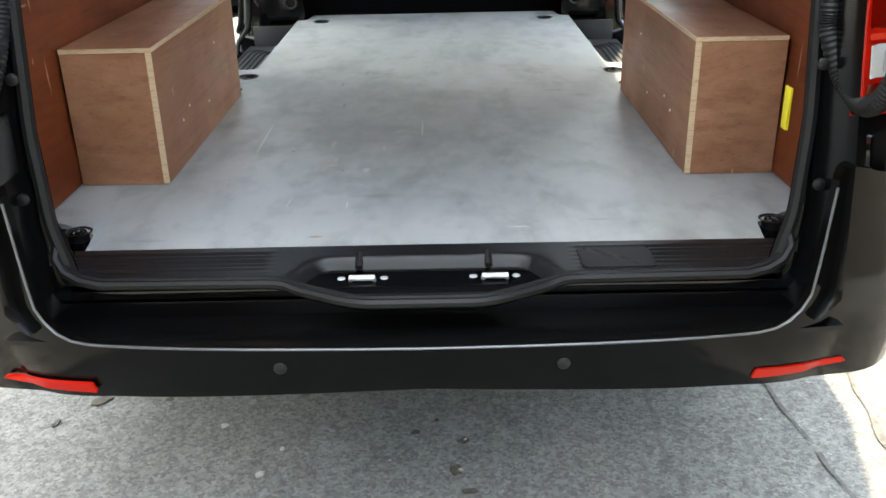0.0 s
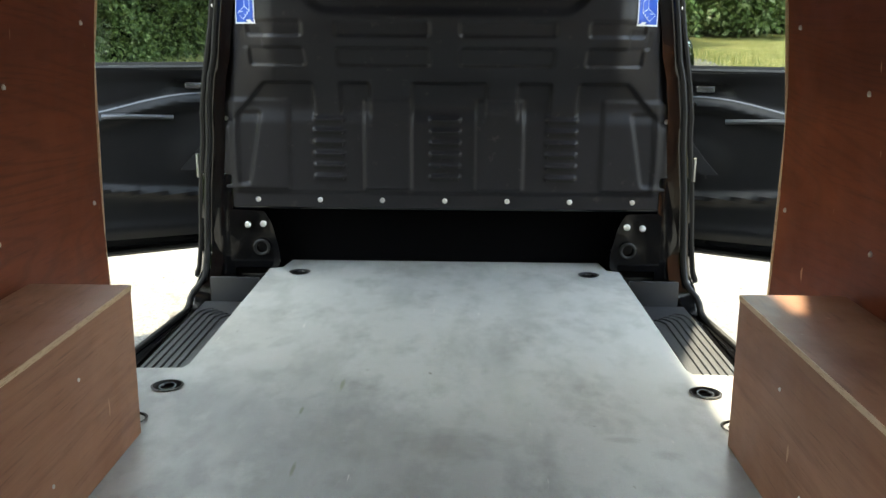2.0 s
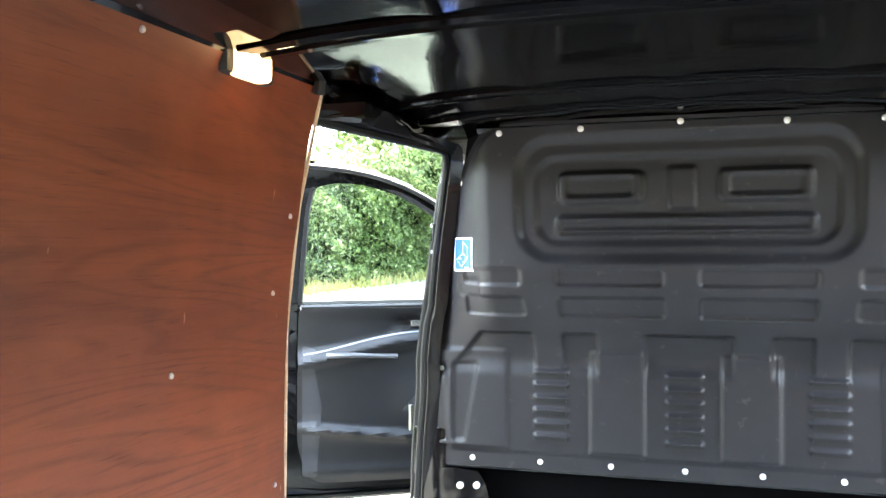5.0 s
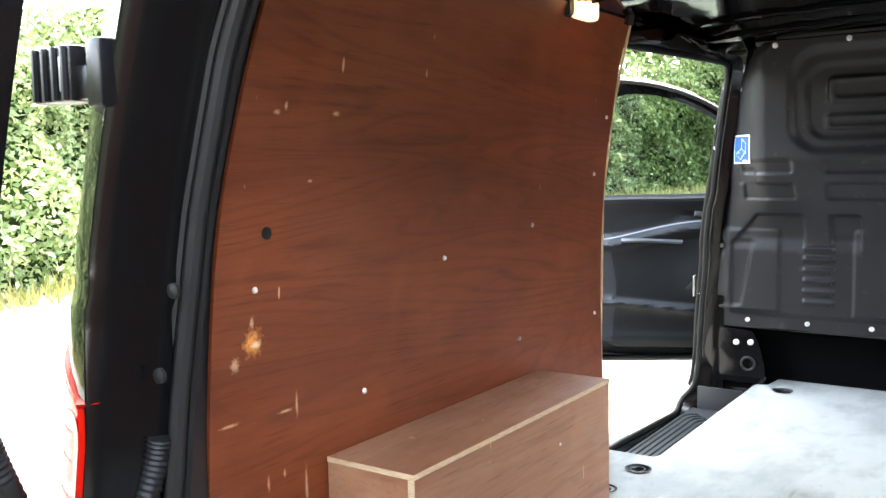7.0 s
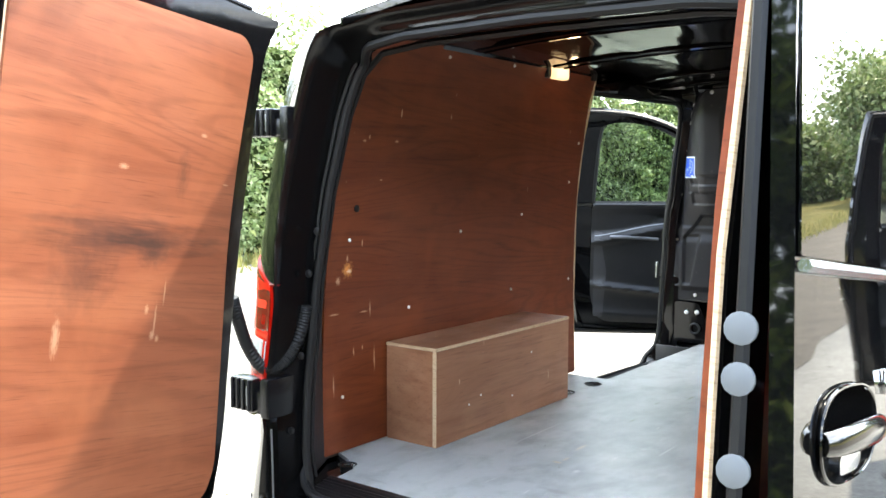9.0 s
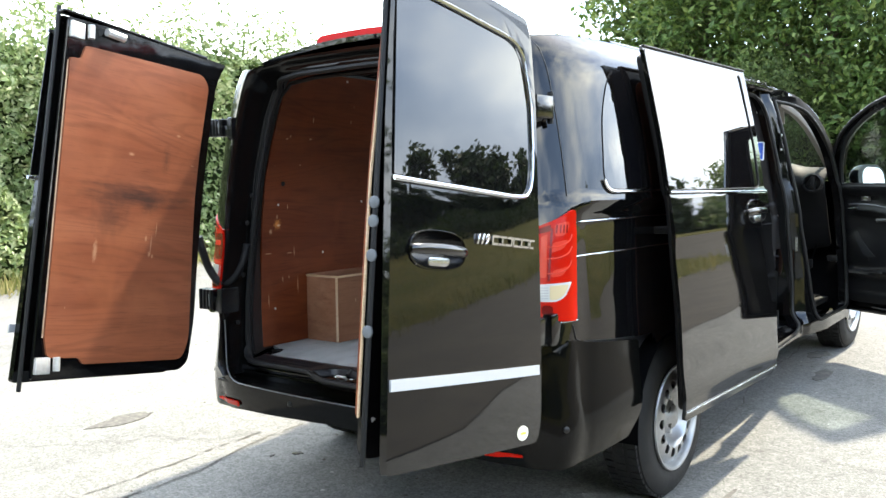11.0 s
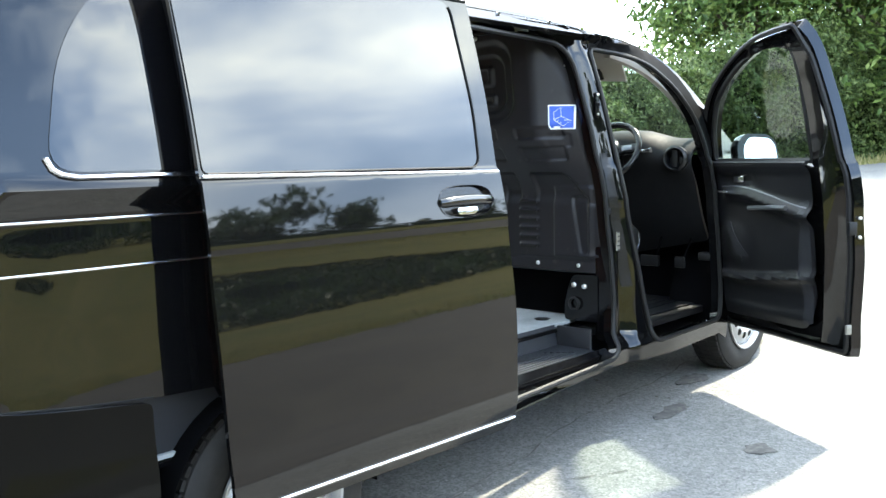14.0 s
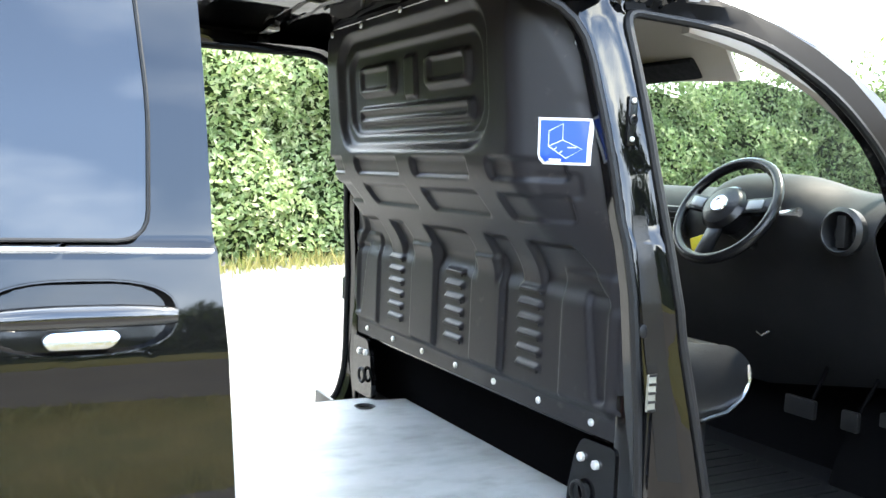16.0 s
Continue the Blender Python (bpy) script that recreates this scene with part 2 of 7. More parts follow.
def stain(m, centre, radii, colour, strength, edge=0.5):
    """A smudge of its own shape at one spot of a surface."""
    nt = m.node_tree
    p = nt.nodes["Principled BSDF"]
    tc, mp, nz, ad, ln, r, mx = (nt.nodes.new(k) for k in ("ShaderNodeTexCoord", "ShaderNodeMapping", "ShaderNodeTexNoise", "ShaderNodeVectorMath", "ShaderNodeVectorMath", "ShaderNodeMapRange", "ShaderNodeMixRGB"))
    mp.inputs["Location"].default_value = [-c / q for c, q in zip(centre, radii)]
    mp.inputs["Scale"].default_value = [1 / q for q in radii]
    nz.inputs["Scale"].default_value = 3.2
    ad.operation, ln.operation = "MULTIPLY_ADD", "LENGTH"
    ad.inputs[1].default_value = (1.2, 1.2, 1.2)
    sh = nt.nodes.new("ShaderNodeVectorMath")
    sh.operation = "SUBTRACT"
    sh.inputs[1].default_value = (0.6, 0.6, 0.6)
    nt.links.new(tc.outputs["Object"], mp.inputs["Vector"])
    nt.links.new(mp.outputs["Vector"], nz.inputs["Vector"])
    nt.links.new(nz.outputs["Color"], ad.inputs[0])
    nt.links.new(mp.outputs["Vector"], ad.inputs[2])
    nt.links.new(ad.outputs[0], sh.inputs[0])
    nt.links.new(sh.outputs[0], ln.inputs[0])
    r.inputs["From Min"].default_value, r.inputs["From Max"].default_value = 1.0, edge
    r.inputs["To Max"].default_value = strength
    mx.inputs["Color2"].default_value = (*colour, 1)
    nt.links.new(ln.outputs["Value"], r.inputs["Value"])
    nt.links.new(r.outputs["Result"], mx.inputs["Fac"])
    nt.links.new(p.inputs["Base Color"].links[0].from_socket, mx.inputs["Color1"])
    nt.links.new(mx.outputs["Color"], p.inputs["Base Color"])


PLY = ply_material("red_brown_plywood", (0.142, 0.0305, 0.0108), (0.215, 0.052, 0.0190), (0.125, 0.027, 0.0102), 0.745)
# pale scratches and a bare patch where the lining was knocked: place along the van, height, half sizes
for y, z, a, b in ((0.592, 1.191, 0.006, 0.014), (0.549, 1.122, 0.012, 0.016), (0.530, 1.017, 0.026, 0.004), (0.669, 1.012, 0.022, 0.004), (0.700, 1.018, 0.004, 0.03), (0.618, 0.887, 0.004, 0.018),
                   (0.660, 0.895, 0.004, 0.010), (0.717, 0.85, 0.005, 0.05), (0.522, 0.79, 0.004, 0.04), (0.643, 1.566, 0.010, 0.006), (0.665, 1.578, 0.005, 0.010), (0.801, 1.568, 0.012, 0.006), (0.740, 1.441, 0.008, 0.004)):
    stain(PLY, (-0.84, y, z), (9, a, b), (0.62, 0.38, 0.25), 0.75, 0.3)
stain(PLY, (-0.84, 0.592, 1.155), (9, 0.026, 0.030), (0.75, 0.30, 0.08), 0.95, 0.25)
stain(PLY, (-0.84, 0.600, 1.150), (9, 0.014, 0.008), (0.80, 0.62, 0.45), 0.9, 0.3)
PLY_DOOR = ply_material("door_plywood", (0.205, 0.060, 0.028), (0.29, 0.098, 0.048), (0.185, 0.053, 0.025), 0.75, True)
stain(PLY_DOOR, (-0.42, 0.2, 1.245), (0.30, 9, 0.055), (0.025, 0.016, 0.014), 0.8, 0.1)
stain(PLY_DOOR, (-0.483, 0.2, 1.218), (0.05, 9, 0.045), (0.03, 0.02, 0.016), 0.5, 0.1)
stain(PLY_DOOR, (-0.30, 0.2, 1.16), (0.10, 9, 0.11), (0.03, 0.018, 0.015), 0.5, 0.0)
stain(PLY_DOOR, (-0.548, 0.2, 1.41), (0.022, 9, 0.07), (0.06, 0.025, 0.016), 0.5, 0.0)
for x, z, a, b in ((0.373, 1.401, 0.016, 0.008), (0.600, 1.509, 0.012, 0.006), (0.485, 1.084, 0.007, 0.014), (0.513, 1.060, 0.004, 0.045), (0.525, 1.016, 0.007, 0.010), (0.509, 1.024, 0.009, 0.014),
                   (0.533, 1.124, 0.003, 0.035), (0.25, 1.02, 0.012, 0.05), (0.690, 1.40, 0.012, 0.003)):
    stain(PLY_DOOR, (-x, 0.2, z), (a, 9, b), (0.52, 0.30, 0.18), 0.55, 0.3)
PLY_BOX = ply_material("box_plywood", (0.27, 0.120, 0.066), (0.40, 0.20, 0.120), (0.20, 0.082, 0.044), 0.75, False, 0.2)
PLY_EDGE = material("plywood_edge", (0.58, 0.42, 0.27), 0.7, vary=[((0.34, 0.2, 0.11), 40, (1, 1, 9), 0.5, 0.75)])
FLOOR = material("grey_floor_board", (0.37, 0.385, 0.38), 0.42, vary=[((0.41, 0.425, 0.41), 2.0, (1, 0.45, 1), 0.4, 0.75), ((0.235, 0.245, 0.235), 4, (1.6, 0.5, 1), 0.50, 0.8), ((0.24, 0.232, 0.21), 1.4, (1, 0.8, 1), 0.50, 0.95),
                 ((0.245, 0.250, 0.240), 8, (1.2, 0.7, 1), 0.47, 0.70), ((0.385, 0.39, 0.375), 15, (1, 0.5, 1), 0.54, 0.74), ((0.50, 0.47, 0.43), 30, (3, 1, 1), 0.66, 0.8), ((0.60, 0.57, 0.53), 9, (9, 0.8, 1), 0.70, 0.73), ((0.13, 0.12, 0.10), 16, (2, 1, 1), 0.70, 0.74)],
                 bump=[(420, 0.35, 0.002, (1, 0.6, 1)), (9, 0.05, 0.01, ONE)], wear=(4, 0.28, 0.46))
# worn spots on the load floor
stain(FLOOR, (-0.257, 1.07, 0.57), (0.008, 0.05, 9), (0.52, 0.40, 0.26), 0.7, 0.3)
stain(FLOOR, (-0.236, 0.933, 0.57), (0.007, 0.03, 9), (0.52, 0.40, 0.26), 0.7, 0.3)
stain(FLOOR, (-0.242, 0.89, 0.57), (0.022, 0.014, 9), (0.52, 0.40, 0.26), 0.7, 0.3)
stain(FLOOR, (-0.152, 0.849, 0.57), (0.012, 0.02, 9), (0.58, 0.58, 0.56), 0.6, 0.3)
stain(FLOOR, (-0.268, 1.476, 0.57), (0.006, 0.04, 9), (0.16, 0.19, 0.10), 0.8, 0.3)
stain(FLOOR, (-0.301, 1.766, 0.57), (0.006, 0.03, 9), (0.16, 0.19, 0.10), 0.8, 0.3)
stain(FLOOR, (-0.228, 1.927, 0.57), (0.008, 0.05, 9), (0.16, 0.19, 0.10), 0.8, 0.3)
stain(FLOOR, (-0.457, 1.14, 0.57), (0.004, 0.2, 9), (0.58, 0.58, 0.56), 0.6, 0.3)
stain(FLOOR, (-0.018, 1.208, 0.57), (0.004, 0.1, 9), (0.58, 0.58, 0.56), 0.6, 0.3)
stain(FLOOR, (-0.226, 0.425, 0.57), (0.02, 0.008, 9), (0.30, 0.16, 0.08), 0.9, 0.3)
stain(FLOOR, (-0.571, 0.419, 0.57), (0.05, 0.012, 9), (0.17, 0.165, 0.15), 0.4, 0.3)
stain(FLOOR, (0.408, 1.632, 0.57), (0.05, 0.02, 9), (0.17, 0.165, 0.15), 0.4, 0.3)
stain(FLOOR, (0.487, 1.56, 0.57), (0.04, 0.03, 9), (0.17, 0.165, 0.15), 0.4, 0.3)
stain(FLOOR, (0.374, 0.493, 0.57), (0.05, 0.008, 9), (0.17, 0.165, 0.15), 0.4, 0.3)
stain(FLOOR, (-0.11, 0.661, 0.57), (0.07, 0.018, 9), (0.17, 0.165, 0.15), 0.4, 0.3)
stain(FLOOR, (0.403, 0.892, 0.57), (0.012, 0.01, 9), (0.52, 0.40, 0.26), 0.7, 0.3)
stain(FLOOR, (0.2, 0.46, 0.57), (0.03, 0.006, 9), (0.58, 0.58, 0.56), 0.6, 0.3)
stain(FLOOR, (0.05, 1.6, 0.57), (0.16, 0.1, 9), (0.17, 0.165, 0.15), 0.4, 0.3)
ASPHALT = material("worn_asphalt", (0.150, 0.148, 0.138), 0.9, spec=0.25,
                   vary=[((0.208, 0.201, 0.187), 0.35, (1, 0.5, 1), 0.42, 0.66), ((0.122, 0.119, 0.113), 1.3, (1, 0.45, 1), 0.52, 0.78), ((0.215, 0.21, 0.197), 5, ONE, 0.52, 0.85)],
                   bump=[(150, 0.5, 0.006, ONE), (25, 0.15, 0.008, ONE)])


def aggregate(m):
    """Stone chips and fine cracks in the road's skin."""
    nt = m.node_tree
    p = nt.nodes["Principled BSDF"]
    tc = nt.nodes.new("ShaderNodeTexCoord")
    for size, lo, hi, low, high in ((52.0, 0.0, 1.0, 0.86, 1.13), (130.0, 0.0, 1.0, 0.70, 1.27)):
        v, g, r, mx = (nt.nodes.new(k) for k in ("ShaderNodeTexVoronoi", "ShaderNodeSeparateColor", "ShaderNodeMapRange", "ShaderNodeVectorMath"))
        v.inputs["Scale"].default_value = size
        r.inputs["To Min"].default_value, r.inputs["To Max"].default_value = low, high
        mx.operation = "SCALE"
        nt.links.new(tc.outputs["Object"], v.inputs["Vector"])
        nt.links.new(v.outputs["Color"], g.inputs["Color"])
        nt.links.new(g.outputs[0], r.inputs["Value"])
        nt.links.new(p.inputs["Base Color"].links[0].from_socket, mx.inputs[0])
        nt.links.new(r.outputs["Result"], mx.inputs["Scale"])
        nt.links.new(mx.outputs[0], p.inputs["Base Color"])
    # scattered dark flecks and thin cracks
    nz, ad, v, r, mx = (nt.nodes.new(k) for k in ("ShaderNodeTexNoise", "ShaderNodeVectorMath", "ShaderNodeTexVoronoi", "ShaderNodeMapRange", "ShaderNodeMixRGB"))
    nz.inputs["Scale"].default_value, nz.inputs["Detail"].default_value = 2.5, 6.0
    ad.operation = "MULTIPLY_ADD"
    ad.inputs[1].default_value = (0.55, 0.55, 0.55)
    v.feature = "DISTANCE_TO_EDGE"
    v.inputs["Scale"].default_value = 0.3
    r.inputs["From Min"].default_value, r.inputs["From Max"].default_value = 0.006, 0.0015
    r.inputs["To Max"].default_value = 0.28
    mx.inputs["Color2"].default_value = (0.05, 0.048, 0.045, 1)
    nt.links.new(tc.outputs["Object"], nz.inputs["Vector"])
    nt.links.new(nz.outputs["Color"], ad.inputs[0])
    nt.links.new(tc.outputs["Object"], ad.inputs[2])
    nt.links.new(ad.outputs[0], v.inputs["Vector"])
    nt.links.new(v.outputs["Distance"], r.inputs["Value"])
    nt.links.new(r.outputs["Result"], mx.inputs["Fac"])
    nt.links.new(p.inputs["Base Color"].links[0].from_socket, mx.inputs["Color1"])
    nt.links.new(mx.outputs["Color"], p.inputs["Base Color"])


aggregate(ASPHALT)
ROAD = material("dark_road", (0.075, 0.066, 0.056), 0.9, spec=0.2, vary=[((0.10, 0.088, 0.072), 1.1, ONE, 0.4, 0.7), ((0.05, 0.045, 0.04), 4, ONE, 0.5, 0.8)], bump=[(160, 0.7, 0.008, ONE)])
VERGE = material("dry_grass_verge", (0.150, 0.130, 0.036), 0.95, spec=0.1, vary=[((0.080, 0.095, 0.022), 0.09, ONE, 0.45, 0.6), ((0.22, 0.18, 0.065), 0.7, ONE, 0.4, 0.7), ((0.078, 0.10, 0.026), 2.2, ONE, 0.45, 0.75), ((0.24, 0.20, 0.12), 40, ONE, 0.5, 0.8)],
                 bump=[(60, 1.0, 0.05, ONE)])
CRACK = material("crack_fill", (0.07, 0.066, 0.06), 0.95, vary=[((0.14, 0.13, 0.11), 30, ONE, 0.4, 0.7)])
PEBBLE = material("pebble", (0.42, 0.40, 0.37), 0.8, vary=[((0.2, 0.19, 0.18), 60, ONE, 0.4, 0.7)])
DEBRIS = material("road_flake", (0.05, 0.045, 0.04), 0.8, vary=[((0.1, 0.08, 0.05), 60, ONE, 0.4, 0.7)])
BARK = material("bark", (0.11, 0.085, 0.06), 0.9, vary=[((0.05, 0.04, 0.03), 6, (4, 4, 1), 0.4, 0.7)], bump=[(12, 0.9, 0.03, (3, 3, 1))])
SHADE = material("hedge_inside_shade", (0.012, 0.02, 0.008), 1.0, spec=0.0, vary=[((0.03, 0.045, 0.014), 3, ONE, 0.4, 0.7)])


def leaf_material(name, a, b, c):
    m = bpy.data.materials.new(name)
    m.use_nodes = True
    nt = m.node_tree
    p = nt.nodes["Principled BSDF"]
    p.inputs["Roughness"].default_value = 0.45
    p.inputs["Specular IOR Level"].default_value = 0.35
    g = nt.nodes.new("ShaderNodeNewGeometry")
    r = nt.nodes.new("ShaderNodeValToRGB")
    r.color_ramp.elements[0].color, r.color_ramp.elements[1].color = (*a, 1), (*c, 1)
    e = r.color_ramp.elements.new(0.55)
    e.color = (*b, 1)
    nt.links.new(g.outputs["Random Per Island"], r.inputs["Fac"])
    nt.links.new(r.outputs["Color"], p.inputs["Base Color"])
    t = nt.nodes.new("ShaderNodeBsdfTranslucent")
    nt.links.new(r.outputs["Color"], t.inputs["Color"])
    mix = nt.nodes.new("ShaderNodeMixShader")
    mix.inputs["Fac"].default_value = 0.35
    nt.links.new(p.outputs["BSDF"], mix.inputs[1])
    nt.links.new(t.outputs["BSDF"], mix.inputs[2])
    nt.links.new(mix.outputs["Shader"], nt.nodes["Material Output"].inputs["Surface"])
    return m


LEAF_HEDGE = leaf_material("hedge_leaf", (0.10, 0.15, 0.05), (0.20, 0.27, 0.10), (0.40, 0.43, 0.24))
LEAF_TREE = leaf_material("tree_leaf", (0.032, 0.068, 0.013), (0.078, 0.135, 0.028), (0.17, 0.22, 0.058))
# darker copy of the hedge leaf: shade at the bend put into colour
LEAF_HEDGE_SHADED = leaf_material("hedge_leaf_shaded", (0.035, 0.062, 0.015), (0.075, 0.115, 0.030), (0.15, 0.19, 0.065))
LEAF_FAR = leaf_material("far_leaf", (0.025, 0.045, 0.012), (0.04, 0.065, 0.02), (0.06, 0.09, 0.03))
GRASS = leaf_material("grass_blade", (0.12, 0.15, 0.04), (0.26, 0.24, 0.09), (0.42, 0.36, 0.17))

WINDOW = bpy.data.materials.new("window_glass")
WINDOW.use_nodes = True
_nt = WINDOW.node_tree
_nt.nodes.remove(_nt.nodes["Principled BSDF"])
_f, _t, _g, _m = (_nt.nodes.new(k) for k in ("ShaderNodeLayerWeight", "ShaderNodeBsdfTransparent", "ShaderNodeBsdfGlossy", "ShaderNodeMixShader"))
_p = _nt.nodes.new("ShaderNodeMath")
_p.operation = "POWER"
_p.inputs[1].default_value = 4.0
_k = _nt.nodes.new("ShaderNodeMath")
_k.operation = "MULTIPLY_ADD"
_k.inputs[1].default_value, _k.inputs[2].default_value = 0.75, 0.05
_t.inputs["Color"].default_value = (0.72, 0.78, 0.74, 1)
_g.inputs["Roughness"].default_value = 0.01
_nt.links.new(_f.outputs["Facing"], _p.inputs[0])
_nt.links.new(_p.outputs[0], _k.inputs[0])
_nt.links.new(_k.outputs[0], _m.inputs[0])
_nt.links.new(_t.outputs[0], _m.inputs[1])
_nt.links.new(_g.outputs[0], _m.inputs[2])
_nt.links.new(_m.outputs[0], _nt.nodes["Material Output"].inputs["Surface"])

# ---------------------------------------------------------------- mesh tools
def part(name, bm, mat, parent=None, label="", smooth=True, m=None):
    me = bpy.data.meshes.new(name)
    bmesh.ops.recalc_face_normals(bm, faces=bm.faces)
    bm.to_mesh(me)
    bm.free()
    me.materials.append(mat)
    if smooth:
        me.shade_smooth()
        me.set_sharp_from_angle(angle=radians(38))
    ob = new(name, me)
    ob.parent = parent
    if m is not None:
        ob.matrix_basis = m
    if label:
        ob["label"] = label
    return ob


def spline(points):
    """A natural cubic through (a, b) points, straight beyond its ends."""
    x, y = np.array(points, float).T
    n, h = len(x), np.diff(x)
    A, r = np.eye(n), np.zeros(n)
    for i in range(1, n - 1):
        A[i, i - 1:i + 2] = h[i - 1], 2 * (h[i - 1] + h[i]), h[i]
        r[i] = 6 * ((y[i + 1] - y[i]) / h[i] - (y[i] - y[i - 1]) / h[i - 1])
    k = np.linalg.solve(A, r)

    def f(v):
        i = int(min(max(np.searchsorted(x, v) - 1, 0), n - 2))
        if v < x[0]:
            return y[0] + (v - x[0]) * ((y[1] - y[0]) / h[0] - h[0] * (2 * k[0] + k[1]) / 6)
        if v > x[-1]:
            return y[-1] + (v - x[-1]) * ((y[-1] - y[-2]) / h[-1] + h[-1] * (k[-2] + 2 * k[-1]) / 6)
        a, b = (x[i + 1] - v) / h[i], (v - x[i]) / h[i]
        return a * y[i] + b * y[i + 1] + ((a ** 3 - a) * k[i] + (b ** 3 - b) * k[i + 1]) * h[i] ** 2 / 6
    return f


def rounded(points, r, n=5):
    """A closed polygon with its corners rounded; r is one radius or one for each corner."""
    out, c = [], len(points)
    for i, p in enumerate(points):
        ri = r[i] if isinstance(r, (list, tuple)) else r
        p, a, b = Vector(p), Vector(points[i - 1]), Vector(points[(i + 1) % c])
        if ri <= 0:
            out.append(tuple(p))
            continue
        ua, ub = (a - p), (b - p)
        d = min(ri, 0.45 * ua.length, 0.45 * ub.length)
        s, e = p + ua.normalized() * d, p + ub.normalized() * d
        for k in range(n + 1):
            t = k / n
            out.append(tuple((1 - t) ** 2 * s + 2 * t * (1 - t) * p + t * t * e))
    return out


def arc(cx, cy, r, a0, a1, n):
    return [(cx + r * math.cos(radians(a0 + (a1 - a0) * i / n)), cy + r * math.sin(radians(a0 + (a1 - a0) * i / n))) for i in range(n + 1)]


def circle(cx, cy, r, n=20):
    return [(cx + r * math.cos(2 * math.pi * i / n), cy + r * math.sin(2 * math.pi * i / n)) for i in range(n)]


def sheet(polys, fn, thick=0.0, step=(0.12, 0.08), bm=None, cuts=()):
    """A curved plate: the polygon polys[0] less the holes polys[1:], in (u, v), laid on fn(u, v) and given a thickness behind it."""
    flat = bmesh.new()
    edges = []
    for poly in polys:
        vs = [flat.verts.new((u, v, 0)) for u, v in poly]
        edges += [flat.edges.new((vs[i - 1], vs[i])) for i in range(len(vs))]
    bmesh.ops.triangle_fill(flat, use_beauty=True, use_dissolve=False, edges=edges)
    us, vs_ = [v.co.x for v in flat.verts], [v.co.y for v in flat.verts]
    for axis, lo, hi, st in ((0, min(us), max(us), step[0]), (1, min(vs_), max(vs_), step[1])):
        if not st:
            continue
        n = max(int((hi - lo) / st), 1)
        for i in range(1, n):
            co, no = Vector((0, 0, 0)), Vector((0, 0, 0))
            co[axis], no[axis] = lo + (hi - lo) * i / n, 1
            bmesh.ops.bisect_plane(flat, geom=flat.verts[:] + flat.edges[:] + flat.faces[:], plane_co=co, plane_no=no, dist=1e-6)
    for u in cuts:
        bmesh.ops.bisect_plane(flat, geom=flat.verts[:] + flat.edges[:] + flat.faces[:], plane_co=(u, 0, 0), plane_no=(1, 0, 0), dist=1e-6)
    out = bm or bmesh.new()
    flat.verts.ensure_lookup_table()
    flat.verts.index_update()
    top, low = [], []
    for v in flat.verts:
        u, w = v.co.x, v.co.y
        p = Vector(fn(u, w))
        du, dw = Vector(fn(u + 1e-3, w)) - Vector(fn(u - 1e-3, w)), Vector(fn(u, w + 1e-3)) - Vector(fn(u, w - 1e-3))
        nrm = du.cross(dw).normalized()
        top.append(out.verts.new(p))
        low.append(out.verts.new(p - nrm * thick) if thick else None)
    for f in flat.faces:
        ids = [v.index for v in f.verts]
        if f.normal.z < 0:
            ids.reverse()
        out.faces.new([top[i] for i in ids])
        if thick:
            out.faces.new([low[i] for i in reversed(ids)])
    if thick:
        for e in flat.edges:
            if len(e.link_faces) == 1:
                i, j = e.verts[0].index, e.verts[1].index
                try:
                    out.faces.new((top[i], top[j], low[j], low[i]))
                except ValueError:
                    pass
    flat.free()
    return out


def box(x0, x1, y0, y1, z0, z1, bevel=0.0, bm=None, seg=2, m=None):
    own = bmesh.new()
    mat = Matrix.Translation(((x0 + x1) / 2, (y0 + y1) / 2, (z0 + z1) / 2)) @ Matrix.Diagonal((abs(x1 - x0), abs(y1 - y0), abs(z1 - z0), 1))
    bmesh.ops.create_cube(own, size=1.0, matrix=mat)
    if bevel:
        bmesh.ops.bevel(own, geom=own.edges[:], offset=bevel, segments=seg, affect="EDGES", profile=0.6)
    if m is not None:
        bmesh.ops.transform(own, matrix=m, verts=own.verts)
    return join(bm, own)


def join(bm, own):
    if bm is None:
        return own
    me = bpy.data.meshes.new("tmp")
    own.to_mesh(me)
    own.free()
    bm.from_mesh(me)
    bpy.data.meshes.remove(me)
    return bm


def tube(path, r, n=8, closed=False, bm=None, flat=1.0):
    """A round bar along a line of points."""
    out = bm or bmesh.new()
    pts = [Vector(p) for p in path]
    c, rings, last = len(pts), [], None
    for i, p in enumerate(pts):
        a = pts[i - 1] if (i or closed) else p
        b = pts[(i + 1) % c] if (i < c - 1 or closed) else p
        d = (b - a).normalized()
        up = last if last is not None else (Vector((0, 0, 1)) if abs(d.z) < 0.9 else Vector((1, 0, 0)))
        s = d.cross(up).normalized()
        up = s.cross(d).normalized()
        last = up
        ri = r[i] if isinstance(r, (list, tuple)) else r
        rings.append([out.verts.new(p + ri * (math.cos(2 * math.pi * k / n) * s + flat * math.sin(2 * math.pi * k / n) * up)) for k in range(n)])
    for i in range(c if closed else c - 1):
        A, B = rings[i], rings[(i + 1) % c]
        for k in range(n):
            out.faces.new((A[k], A[(k + 1) % n], B[(k + 1) % n], B[k]))
    if not closed:
        out.faces.new(rings[0])
        out.faces.new(rings[-1][::-1])
    return out


